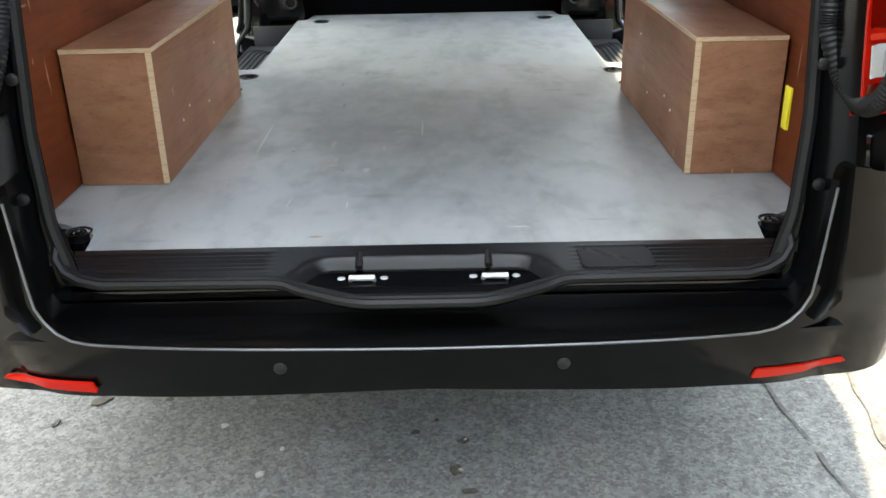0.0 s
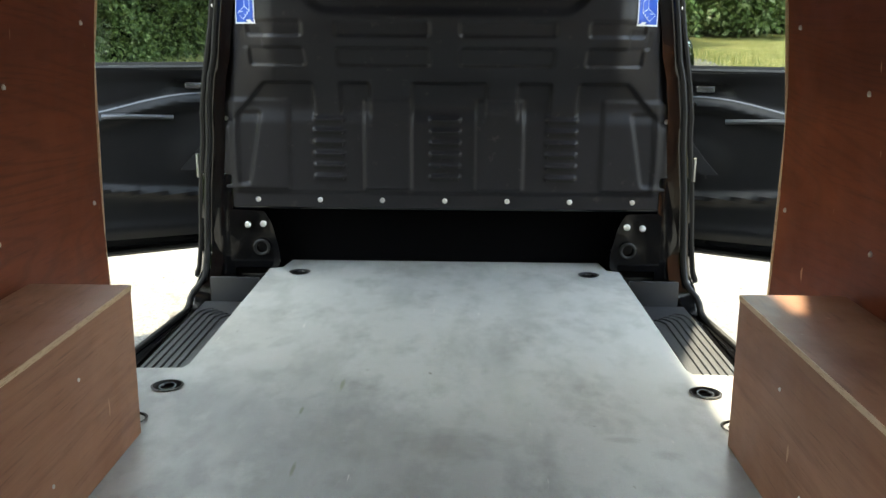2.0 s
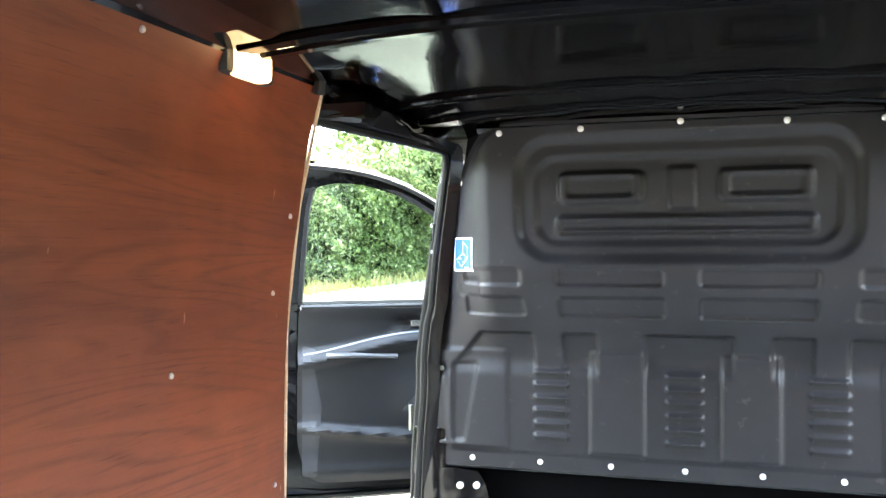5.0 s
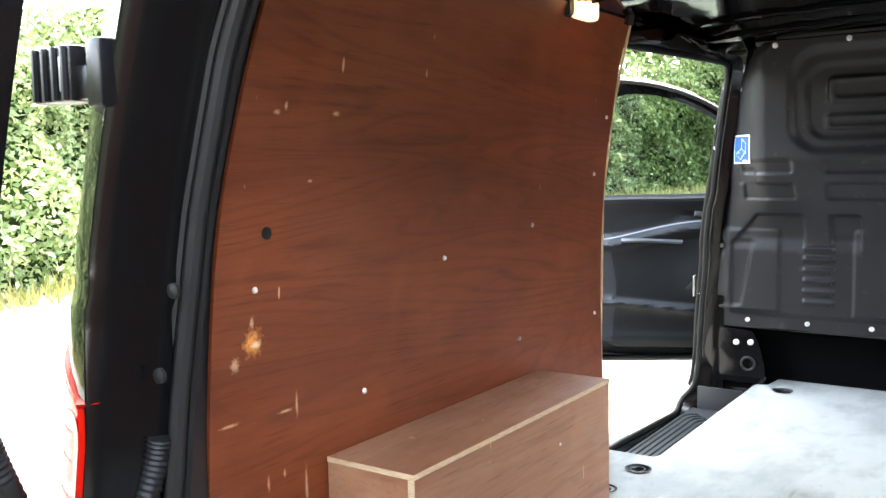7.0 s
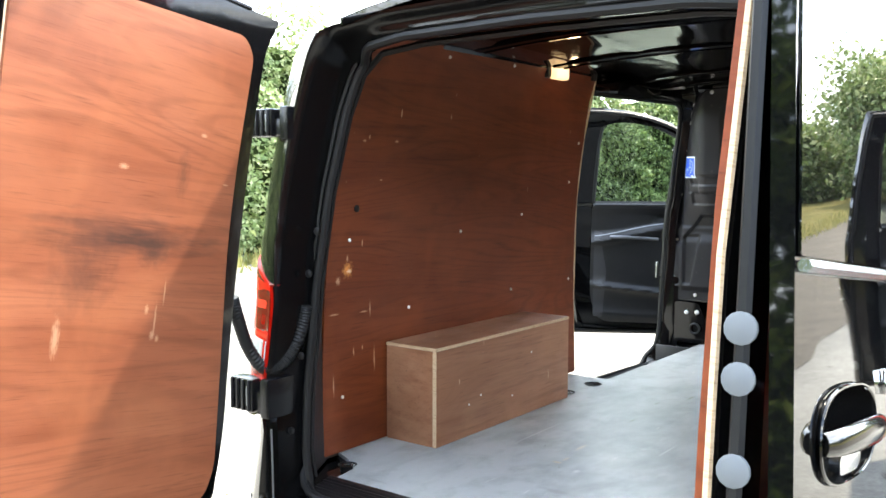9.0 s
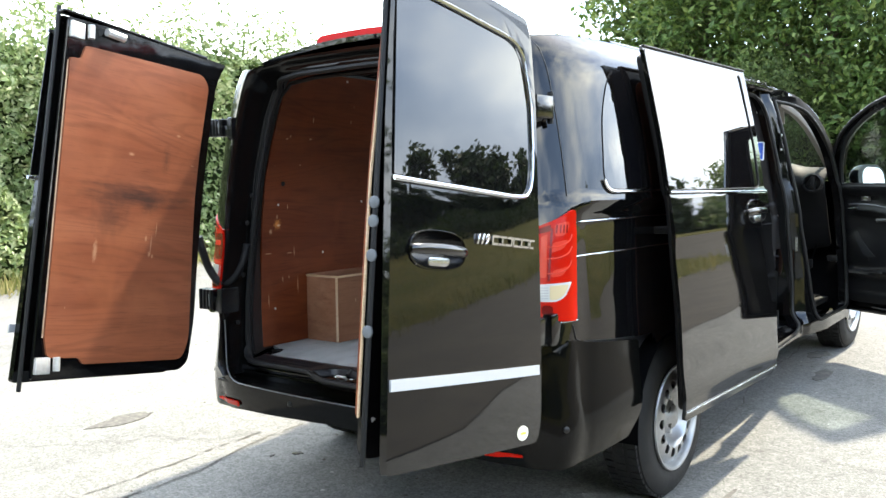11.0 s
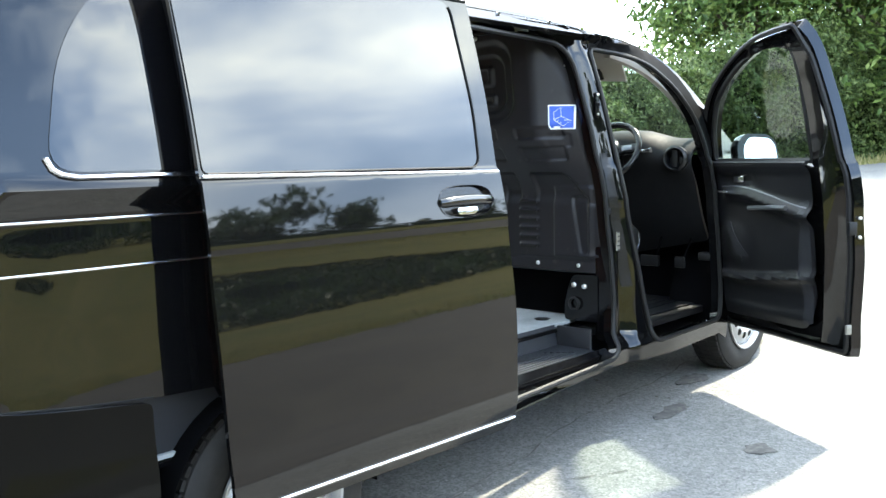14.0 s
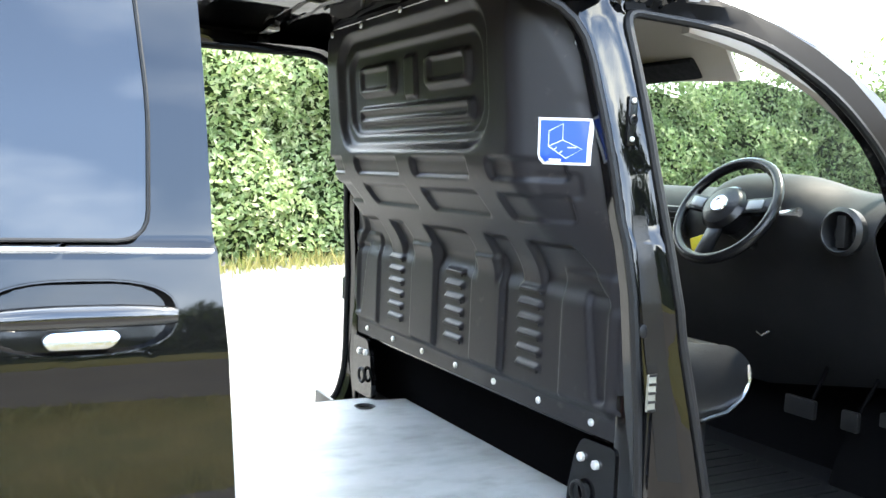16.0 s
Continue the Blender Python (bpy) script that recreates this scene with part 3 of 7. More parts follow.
def lathe(profile, n=48, bm=None, m=None):
    """A turned body round the x axis, from (x, radius) points."""
    own = bmesh.new()
    rings = []
    for x, r in profile:
        rings.append([own.verts.new((x, r * math.cos(2 * math.pi * k / n), r * math.sin(2 * math.pi * k / n))) for k in range(n)])
    for A, B in zip(rings, rings[1:]):
        for k in range(n):
            own.faces.new((A[k], A[(k + 1) % n], B[(k + 1) % n], B[k]))
    if m is not None:
        bmesh.ops.transform(own, matrix=m, verts=own.verts)
    return join(bm, own)


def disc(centre, normal, r, depth, n=14, bm=None):
    """A short turned stud with a domed face, such as a screw head."""
    nrm = Vector(normal).normalized()
    m = Matrix.Translation(centre) @ nrm.to_track_quat("X", "Z").to_matrix().to_4x4()
    own = lathe([(-depth, r), (depth * 0.5, r), (depth, r * 0.75), (depth * 1.15, r * 0.0001)], n, None, m)
    return join(bm, own)

# ---------------------------------------------------------------- the van: shell
van = tagged(new("delivery_van"), "glossy black delivery van with all doors open on worn asphalt", "van")
van.matrix_basis = VAN

# the flank's lean at each height, in degrees (positive: facing up), summed to its width
_z = np.linspace(1.285, 0.25, 400)
_steps = np.concatenate([[0], -np.diff(_z)])
_lean = np.interp(-_z, [-1.285, -1.13, -1.115, -1.09, -1.05, -1.0, -0.92, -0.85, -0.75, -0.65, -0.6, -0.56, -0.52, -0.48, -0.4, -0.25], [8.0, 7.5, -4.0, 0.0, 3.5, 6.0, 6.0, 4.5, 2.5, 2.0, 4.0, 8.0, 6.0, -2, -10, -22])
_x = 0.936 + np.cumsum(np.tan(np.radians(_lean)) * _steps)
# the quarter panel behind the rear wheel stands straighter
_lean_q = np.interp(-_z, [-1.285, -1.24, -1.19, -1.115, -1.05, -1.0, -0.9, -0.85, -0.75, -0.65, -0.6, -0.56, -0.52, -0.48, -0.4, -0.25], [8.0, 6.0, 3.0, 1.0, 2.0, 2.5, 3.0, 4.5, 2.5, 2.0, 4.0, 8.0, 6.0, -2, -10, -22])
_xq = 0.936 + np.cumsum(np.tan(np.radians(_lean_q)) * _steps)


def LOW(z):
    return float(np.interp(-z, -_z, _x))


def quarter(z):
    """How much further in the quarter panel lies than the doors."""
    return 0.0 if z > 1.285 else float(np.interp(-z, -_z, _x - _xq))


UP = spline([(1.295, 0.925), (1.5, 0.896), (1.65, 0.868), (1.75, 0.846), (1.82, 0.818), (1.87, 0.778), (1.90, 0.745)])
RAIL = spline([(0.2, 1.845), (0.5, 1.88), (1.5, 1.895), (2.6, 1.89), (3.0, 1.872), (3.25, 1.85), (3.47, 1.81), (3.63, 1.755), (3.76, 1.69), (3.9, 1.60), (4.05, 1.49), (4.27, 1.34)])


def rear(z):
    """The leaning rear face."""
    return 0.10 + 0.11 * (z - 0.6)


def yb(z):
    """Where the rear pillars begin, just inside the closed doors."""
    return rear(z) + 0.022


def flank(z):
    """Half the body's width at a height."""
    if z <= 1.285:
        return LOW(z)
    if z >= 1.295:
        return UP(z)
    return LOW(1.285) + (UP(1.295) - LOW(1.285)) * (z - 1.285) / 0.01


def half(y, z):
    d = max(0.0, y - yb(z))
    x = flank(z) - 0.195 * math.exp(-(d / 0.085) ** 0.8) - 0.03 * max(0.0, 1 - d / 0.45) ** 1.5
    q = min(1.0, max(0.0, (1.30 - y) / 0.35))
    w = min(1.0, max(0.0, (d - 0.10) / 0.22)) * min(1.0, max(0.0, (1.285 - z) / 0.08))
    x -= q * q * (3 - 2 * q) * (quarter(z) + 0.042 * w * w * (3 - 2 * w))
    return x - 0.28 * (max(0.0, y - 4.3) / 0.95) ** 2.2


def inset(y, z):
    """The pillars, sill and rail behind the doors lie deeper than the outer skin."""
    def st(t):
        t = min(1.0, max(0.0, t))
        return t * t * (3 - 2 * t)
    door_edge = float(np.interp(z, [0.6, 0.8, 1.07, 1.44, 1.68, 1.82], [3.10, 3.105, 3.08, 3.035, 2.978, 2.942]))
    depth = (0.115 - 0.04 * st((y - door_edge - 0.015) / 0.07)) * (0.60 + 0.40 * st((z - 0.46) / 0.08))
    return half(y, z) - depth * st((y - 2.06) / 0.10) * st((3.45 - y) / 0.35) * st((z - 0.36) / 0.04) * st((RAIL(y) - 0.01 - z) / 0.035)


def fuller(y, z, s):
    """The far rear corner is fuller than the near one."""
    d = y - yb(z)
    if s > 0 or z < 0.78:
        return 0.0
    edge = float(np.interp(z, [1.10, 1.25, 1.35, 1.60], [0.0, 0.022, 0.042, 0.052]))
    return 0.03 * math.exp(-((d - 0.10) / 0.09) ** 2) + edge * math.exp(-(d / 0.11) ** 2)


SLIDE_HOLE = rounded([(1.98, 0.434), (3.03, 0.434), (3.09, 0.62), (3.08, 1.06), (3.035, 1.44), (2.965, 1.825), (2.00, 1.825)], [0.03, 0.08, 0.1, 0.2, 0.2, 0.14, 0.1])
CAB_HOLE = rounded([(3.27, 0.475), (3.88, 0.49), (3.925, 0.60), (3.925, 1.05), (3.90, 1.33), (3.82, 1.50), (3.66, 1.645), (3.46, 1.738), (3.27, 1.792), (3.06, 1.805), (3.10, 1.55), (3.155, 1.15), (3.22, 0.75)],
                   [0.05, 0.05, 0.05, 0.1, 0.1, 0.1, 0.1, 0.1, 0.1, 0.05, 0.1, 0.1, 0.1])
SIDE = ([(yb(z), z) for z in (0.80, 0.95, 1.10, 1.25, 1.40, 1.55, 1.70, 1.84)]
        + [(y, RAIL(y)) for y in [0.33, 0.36, 0.4, 0.45, 0.5] + [0.6 + 0.1 * k for k in range(36)] + [4.2, 4.27]]
        + [(4.5, 1.25), (4.8, 1.16), (5.0, 1.05), (5.1, 0.9), (5.14, 0.6), (5.10, 0.42)]
        + arc(4.37, 0.46, 0.385, -15, 192, 18) + [(3.9, 0.42), (3.0, 0.40), (2.0, 0.375), (1.62, 0.37)]
        + arc(1.17, 0.345, 0.385, 0, 118, 12) + [(0.97, 0.735), (0.785, 0.743), (0.6, 0.757), (0.45, 0.772), (0.36, 0.785)])

CUTS = [0.15 + 0.013 * k for k in range(24)] + [2.94 + 0.011 * k for k in range(26)]
for sgn in (1, -1):
    body_side = part("body_side", sheet([SIDE, SLIDE_HOLE, CAB_HOLE], lambda y, z: (sgn * (inset(y, z) + fuller(y, z, sgn)), y, z), 0.012 * sgn, (0.08, 0.022), cuts=CUTS), PAINT, van)
    # door frames: the returns behind the two openings and their rubber seals
    for nm, hole, depth in (("slide_door_frame", SLIDE_HOLE, 0.05), ("cab_door_frame", CAB_HOLE, 0.05)):
        bm = bmesh.new()
        cy, cz = sum(p[0] for p in hole) / len(hole), sum(p[1] for p in hole) / len(hole)
        rings = []
        for k in range(4):
            s = 1 + 0.006 * k
            rings.append([bm.verts.new((sgn * (inset(y, z) - 0.002 - depth * k / 3), cy + (y - cy) * s, cz + (z - cz) * s)) for y, z in hole])
        for A, B in zip(rings, rings[1:]):
            for i in range(len(A)):
                bm.faces.new((A[i - 1], A[i], B[i], B[i - 1]))
        fr = part(nm, bm, PAINT_IN, van)
        inner = [(sgn * (inset(y, z) + 0.004), cy + (y - cy) * 0.992, cz + (z - cz) * 0.993) for y, z in hole]
        part("rubber_seal", tube(inner, 0.011, 8, True), RUBBER, fr)
    # matte black band added over the painted frame so it reflects no sky
    band_in = [(3.90, 1.30), (3.888, 1.36), (3.82, 1.50), (3.74, 1.575), (3.66, 1.64), (3.56, 1.695), (3.46, 1.735), (3.36, 1.77), (3.27, 1.79), (3.16, 1.803), (3.07, 1.803)]
    band_out = [(3.952, 1.30), (3.940, 1.38), (3.876, 1.535), (3.79, 1.615), (3.70, 1.685), (3.59, 1.742), (3.48, 1.784), (3.37, 1.818), (3.275, 1.838), (3.16, 1.848), (3.06, 1.848)]
    band_out = [(y + 0.010, z + 0.012) for y, z in band_out]
    part("aperture_trim", sheet([band_in + band_out[::-1]], lambda y, z: (sgn * (inset(y, z) + 0.004), y, z), 0.003 * sgn, (0.03, 0.03)), SEAL_BLACK, body_side)
    # dull black sheet added over the painted pillar in place of its dark reflection
    post = [(3.135, 0.74), (3.175, 0.74), (3.152, 0.95), (3.125, 1.15), (3.10, 1.34), (3.075, 1.34), (3.088, 1.15), (3.115, 0.95)]
    part("pillar_trim", sheet([post], lambda y, z: (sgn * (inset(y, z) + 0.004), y, z), 0.003 * sgn, (0.02, 0.04)), TRIM_BLACK, body_side)
    # a bright line under the side window and the painted pressing below it
    win = rounded([(0.552, 1.318), (1.60, 1.318), (1.60, 1.775), (0.735, 1.775), (0.61, 1.60)], [0.08, 0.02, 0.02, 0.10, 0.15])
    part("rear_side_window", sheet([win], lambda y, z: (sgn * (half(y, z) + 0.003), y, z), 0.002 * sgn, (0.11, 0.06)), GLASS_DARK, van, "black privacy glass side window")
    part("window_trim", tube([(sgn * (half(y, z) + 0.006), y, z) for y, z in [(0.553, 1.352), (0.565, 1.326), (0.585, 1.314)] + [(0.62 + 0.1 * i, 1.307) for i in range(11)]], 0.0065, 6), SATIN, van)
    for z0 in (1.205, 1.085):
        part("door_track", tube([(sgn * (half(y, z0 + 0.01 * (y - 0.33)) + 0.002), y, z0) for y in np.linspace(0.335, 1.9, 14)], 0.0032, 6), SATIN, van)
    part("panel_seam", tube([(sgn * (half(y, z) + 0.0005), y, z) for y, z in [(0.33, 0.85), (0.345, 0.80), (0.38, 0.785), (0.45, 0.778), (0.6, 0.76), (0.785, 0.745)]], 0.003, 6), RUBBER, van)
    part("panel_seam", tube([(sgn * (half(y, z) + 0.0002), y, z) for y, z in [(0.345 + 0.02 * math.sin(3 * (z - 1.2)) + 0.03 * max(0, z - 1.5), z) for z in np.linspace(1.24, 1.87, 12)]], 0.0025, 6), RUBBER, van)

# roof, ceiling, ribs
def roof_edge(y):
    """Half the roof's width, where the flank ends."""
    return half(y, RAIL(y)) + 0.002


def roof(x, y):
    e = roof_edge(y)
    return (x, y, RAIL(y) + 0.065 * (1 - min(1.0, abs(x / e)) ** 2.4) * min(1.0, 0.25 + (y - 0.2) / 0.3) - 0.008 * math.exp(-((abs(x) - e + 0.10) / 0.03) ** 2))


EDGE_Y = [0.30, 0.32, 0.34, 0.37, 0.4, 0.45, 0.5] + [0.6 + 0.1 * k for k in range(28)]
ROOF = [(roof_edge(y), y) for y in EDGE_Y] + [(0.5, 3.40), (0, 3.43), (-0.5, 3.40)] + [(-roof_edge(y), y) for y in reversed(EDGE_Y)] + [(-0.4, 0.27), (0, 0.26), (0.4, 0.27)]
part("roof", sheet([ROOF], roof, 0.012, (0.08, 0.1)), PAINT, van)
bm = sheet([rounded([(-0.71, 0.42), (0.71, 0.42), (0.71, 3.0), (-0.71, 3.0)], 0.05)],
           lambda x, y: (x, y, RAIL(y) + 0.03 - 0.032 * abs(x / 0.75) ** 3 - 0.004 * (0.5 + 0.5 * math.cos(18.5 * x)) ** 6), 0.004, (0.045, 0.12))
ceiling_skin = part("ceiling_skin", bm, PAINT_CEIL, van)
for y0, w in ((0.62, 0.05), (1.15, 0.05), (1.69, 0.06), (2.40, 0.05), (2.70, 0.05)):
    bm = bmesh.new()
    prof = [(-w, 0.010), (-w * 0.8, -0.006), (-w * 0.3, -0.008), (-w * 0.2, -0.003), (w * 0.2, -0.003), (w * 0.3, -0.008), (w * 0.8, -0.006), (w, 0.010)]
    rings = []
    for x in np.linspace(-0.715, 0.715, 31):
        zc = RAIL(y0) + 0.024 - 0.034 * abs(x / 0.75) ** 3
        rings.append([bm.verts.new((x, y0 + dy, zc + dz + (0.004 * math.sin(22 * x) if y0 > 2.5 else 0))) for dy, dz in prof])
    for A, B in zip(rings, rings[1:]):
        for i in range(len(A) - 1):
            bm.faces.new((A[i], A[i + 1], B[i + 1], B[i]))
    part("roof_bow", bm, PAINT_CEIL, van)
for sgn in (1, -1):
    # the inner roof rail, with cable and studs
    rail = part("roof_rail", sheet([[(0.95, 1.852), (2.98, 1.852), (2.98, 1.91), (0.95, 1.91)]], lambda y, z: (sgn * (0.79 - 0.9 * (z - 1.85)), y, z), 0.02 * sgn, (0.2, 0.05)), PAINT_IN, van)
    for i, y in enumerate((2.22, 2.42, 2.60, 2.76, 2.88)):
        part("rail_stud", disc((sgn * 0.762, y, 1.875 + 0.008 * (i % 2)), (-sgn, 0, 0), 0.008, 0.006), SCREW, rail)
    part("roof_cable", tube([(sgn * (0.735 + 0.012 * math.sin(9 * y)), y, 1.885 + 0.008 * math.sin(14 * y)) for y in np.linspace(2.1, 2.95, 26)], 0.006, 6), RUBBER, rail)
    part("rail_bracket", box(sgn * 0.60, sgn * 0.72, 2.66, 2.70, 1.875, 1.892, 0.004), STEEL, rail)

# rear frame with its seal, spoiler and high brake light
HOLE_R = [(0.0, 0.585), (0.60, 0.585), (0.70, 0.60), (0.725, 0.68), (0.737, 0.85), (0.728, 1.15), (0.705, 1.40), (0.66, 1.62), (0.615, 1.735), (0.55, 1.79), (0.40, 1.805), (0.0, 1.81)]
HOLE_R = [(x * 0.936, z) for x, z in HOLE_R]
FRAME_R = [(0.0, 0.50), (0.70, 0.50), (0.74, 0.56)] + [(half(yb(z), z) - 0.002, z) for z in (0.80, 0.95, 1.1, 1.25, 1.28, 1.30, 1.45, 1.6, 1.75, 1.84)] + [(0.45, 1.875), (0.0, 1.885)]
ARCH_OUT = [(0.70, 0.52)] + FRAME_R[2:]
ARCH_IN = [(0.64, 0.52)] + [q for q in HOLE_R if q[1] > 0.59]
def smooth3(t):
    t = min(1.0, max(0.0, t))
    return t * t * (3 - 2 * t)


def jamb_y(x, z):
    """The pillar face runs in from the corner to the seal."""
    e = half(yb(z), z) if z > 0.75 else 0.74
    t = min(1.0, max(0.0, (e - abs(x)) / 0.05)) if z > 0.62 else 1.0
    return yb(z) + 0.130 * t * t * (3 - 2 * t) * min(1.0, max(0.3, (1.86 - z) / 0.1))


def resample(path, n):
    """n + 1 points at even steps along a line."""
    p = np.array(path, float)
    d = np.concatenate([[0], np.cumsum(np.hypot(*np.diff(p, axis=0).T))])
    t = np.linspace(0, d[-1], n + 1)
    return list(zip(np.interp(t, d, p[:, 0]), np.interp(t, d, p[:, 1])))


A_OUT, A_IN = resample(ARCH_OUT, 70), resample(ARCH_IN, 70)
A_IN = A_IN + [(-x, z) for x, z in reversed(A_IN[:-1])]
# the far pillar follows the fuller corner
A_OUT = A_OUT + [(-x - (fuller(yb(z), z, -1) if x > 0.5 else 0.0), z) for x, z in reversed(A_OUT[:-1])]
bm = bmesh.new()
rings = []
for k in range(13):
    t = k / 12
    ring = []
    for (xo, zo), (xi, zi) in zip(A_OUT, A_IN):
        x, z = xo + (xi - xo) * t, zo + (zi - zo) * t
        ring.append(bm.verts.new((x, yb(z) + 0.130 * smooth3(t / 0.55) * min(1.0, max(0.3, (1.86 - z) / 0.1)), z)))
    rings.append(ring)
for A, B in zip(rings, rings[1:]):
    for i in range(1, len(A)):
        bm.faces.new((A[i - 1], A[i], B[i], B[i - 1]))
rear_frame = part("rear_frame", bm, PAINT_SATIN, van)
bm = bmesh.new()
UP_HOLE = ARCH_IN + [(-x, z) for x, z in reversed(ARCH_IN[:-1])]
rings = [[bm.verts.new((x * (1 + 0.030 * k), yb(z) + 0.131 + 0.02 * k, 1.2 + (z - 1.2) * (1 + 0.012 * k))) for x, z in UP_HOLE] for k in range(3)]
for A, B in zip(rings, rings[1:]):
    for i in range(1, len(A)):
        bm.faces.new((A[i - 1], A[i], B[i], B[i - 1]))
part("jamb", bm, PAINT_IN, rear_frame)
def seal_y(z):
    return yb(z) + 0.122 * min(1.0, max(0.3, (1.86 - z) / 0.1))


SEAL = rounded([(x * 1.015, 1.2 + (z - 1.2) * 1.015) for x, z in UP_HOLE], 0.03)
part("rubber_seal", tube([(x, seal_y(z), z) for x, z in SEAL if z > 0.545], 0.013, 8), RUBBER, rear_frame)
part("rubber_seal", tube([(x * 1.03, yb(z) + 0.150, 1.2 + (z - 1.2) * 1.0) for x, z in UP_HOLE if z > 0.545], 0.009, 6), RUBBER, rear_frame)
part("rubber_seal", tube([(x * 1.045, seal_y(z) + 0.004, 1.2 + (z - 1.2) * 1.02) for x, z in SEAL if z > 0.60], 0.007, 6), RUBBER, rear_frame)
for sgn in (1, -1):
    for z in (0.74, 0.95, 1.18, 1.30):
        part("jamb_plug", disc((sgn * (half(yb(z), z) - 0.03), jamb_y(half(yb(z), z) - 0.03, z), z), (0, -1, 0), 0.011, 0.004), RUBBER, rear_frame)
part("spoiler", sheet([rounded([(-0.56, 0), (0.56, 0), (0.54, 0.13), (-0.54, 0.13)], 0.03)], lambda x, v: (x, 0.25 + v, 1.850 + 0.075 * (1 - (x / 0.62) ** 2) + 0.06 * v), 0.02, (0.1, 0.05)), PAINT, van)
part("high_brake_light", sheet([rounded([(-0.24, 0), (0.24, 0), (0.22, 0.035), (-0.22, 0.035)], 0.015)], lambda x, v: (x, 0.262 + 0.2 * v, 1.888 + v + 0.03 * (1 - (x / 0.5) ** 2)), 0.02, (0.06, 0.02)), RED, van, "red high-level brake light")

# tail lights wrap round the rear corners
def corner(u, z, sgn, off=0.0):
    y0 = yb(z)
    if u >= 0:
        return (sgn * (half(y0 + u, z) + fuller(y0 + u, z, sgn) + off), y0 + u, z)
    return (sgn * (half(y0, z) + fuller(y0, z, sgn) + u * 0.97 + off * 0.7), y0 - 0.6 * u * u - off * 0.7, z)


for sgn in (1, -1):
    u0 = -0.010 if sgn > 0 else -0.006
    lamp = part("tail_light", sheet([rounded([(u0, 0.885), (0.195, 0.865), (0.18, 1.18), (0.165, 1.255), (0.03, 1.190), (u0, 1.15)], [0.01, 0.02, 0.06, 0.02, 0.05, 0.02], 4)],
                                      lambda u, z: corner(u, z, sgn, 0.012), 0.03 * sgn, (0.012, 0.03)), RED, van, "red tail light with a clear reversing lens")

    def cell(name, pts, r, mat, off, label=""):
        part(name, sheet([rounded(pts, r, 3)], lambda u, z: corner(u, z, sgn, off), 0.002 * sgn, (0.012, 0.03)), mat, lamp, label)

    cell("clear_lens", [(-0.002, 0.945), (0.095, 0.938), (0.128, 0.955), (0.155, 1.003), (-0.002, 0.998)], [0.004, 0.02, 0.02, 0.006, 0.004], CLEAR_LENS, 0.0140, "clear reversing lens")
    cell("lens_segment", [(0.074, 0.946), (0.094, 0.945), (0.121, 0.960), (0.140, 0.995), (0.074, 0.994)], [0.004, 0.015, 0.015, 0.006, 0.004], AMBER, 0.0158, "pale amber indicator segment")
    cell("lens_segment", [(0.005, 0.950), (0.024, 0.949), (0.024, 0.992), (0.005, 0.992)], 0.006, LENS_GREY, 0.0158)
    cell("red_cell", [(-0.006, 1.022), (0.040, 1.022), (0.045, 1.125), (0.0, 1.140), (-0.006, 1.120)], [0.006, 0.006, 0.02, 0.02, 0.01], RED_MID, 0.0135)
    cell("red_cell", [(0.050, 1.022), (0.066, 1.022), (0.066, 1.17), (0.050, 1.16)], 0.006, RED_LIT, 0.0135)
    cell("red_cell", [(0.006, 1.155), (0.050, 1.172), (0.075, 1.180), (0.075, 1.202), (0.040, 1.186)], 0.006, RED_MID, 0.0135)
    cell("red_cell", [(0.085, 1.16), (0.130, 1.165), (0.142, 1.215), (0.085, 1.20)], [0.01, 0.02, 0.02, 0.01], RED_LIT, 0.0135)
    cell("red_cell", [(-0.006, 0.90), (0.035, 0.896), (0.038, 0.932), (-0.006, 0.936)], 0.008, RED_MID, 0.0135)
    cell("red_cell", [(0.055, 0.896), (0.085, 0.894), (0.085, 0.926), (0.055, 0.930)], 0.012, RED_MID, 0.0135)
    for k in range(4):
        cell("lamp_slit", [(0.088 + 0.012 * k, 1.172), (0.092 + 0.012 * k, 1.172), (0.094 + 0.012 * k, 1.200), (0.090 + 0.012 * k, 1.200)], 0.001, RED_DARK, 0.0155)
    cell("red_cell", [(0.075, 1.105), (0.120, 1.118), (0.135, 1.150), (0.080, 1.140)], [0.006, 0.02, 0.01, 0.01], RED_LIT, 0.0135)
    cell("red_cell", [(0.078, 1.022), (0.118, 1.026), (0.138, 1.058), (0.084, 1.046)], [0.006, 0.02, 0.01, 0.01], RED_LIT, 0.0135)
    cell("red_cell", [(0.004, 1.040), (0.034, 1.040), (0.036, 1.066), (0.004, 1.068)], 0.004, RED_DARK, 0.0155)
    cell("red_cell", [(0.004, 1.084), (0.037, 1.082), (0.038, 1.104), (0.004, 1.108)], 0.004, RED_LIT, 0.0155)
    cell("lamp_frame", [(0.068, 1.010), (0.074, 1.010), (0.080, 1.19), (0.074, 1.19)], 0.002, RED_DARK, 0.0150)
    for k in range(5):
        cell("lens_rib", [(0.028, 0.951 + 0.009 * k), (0.070, 0.950 + 0.009 * k), (0.070, 0.953 + 0.009 * k), (0.028, 0.954 + 0.009 * k)], 0.001, LENS_GREY, 0.0158)
    cell("red_bar", [(-0.006, 1.006), (0.038, 1.006), (0.038, 1.016), (-0.006, 1.016)], 0.003, RED_LIT, 0.0150)
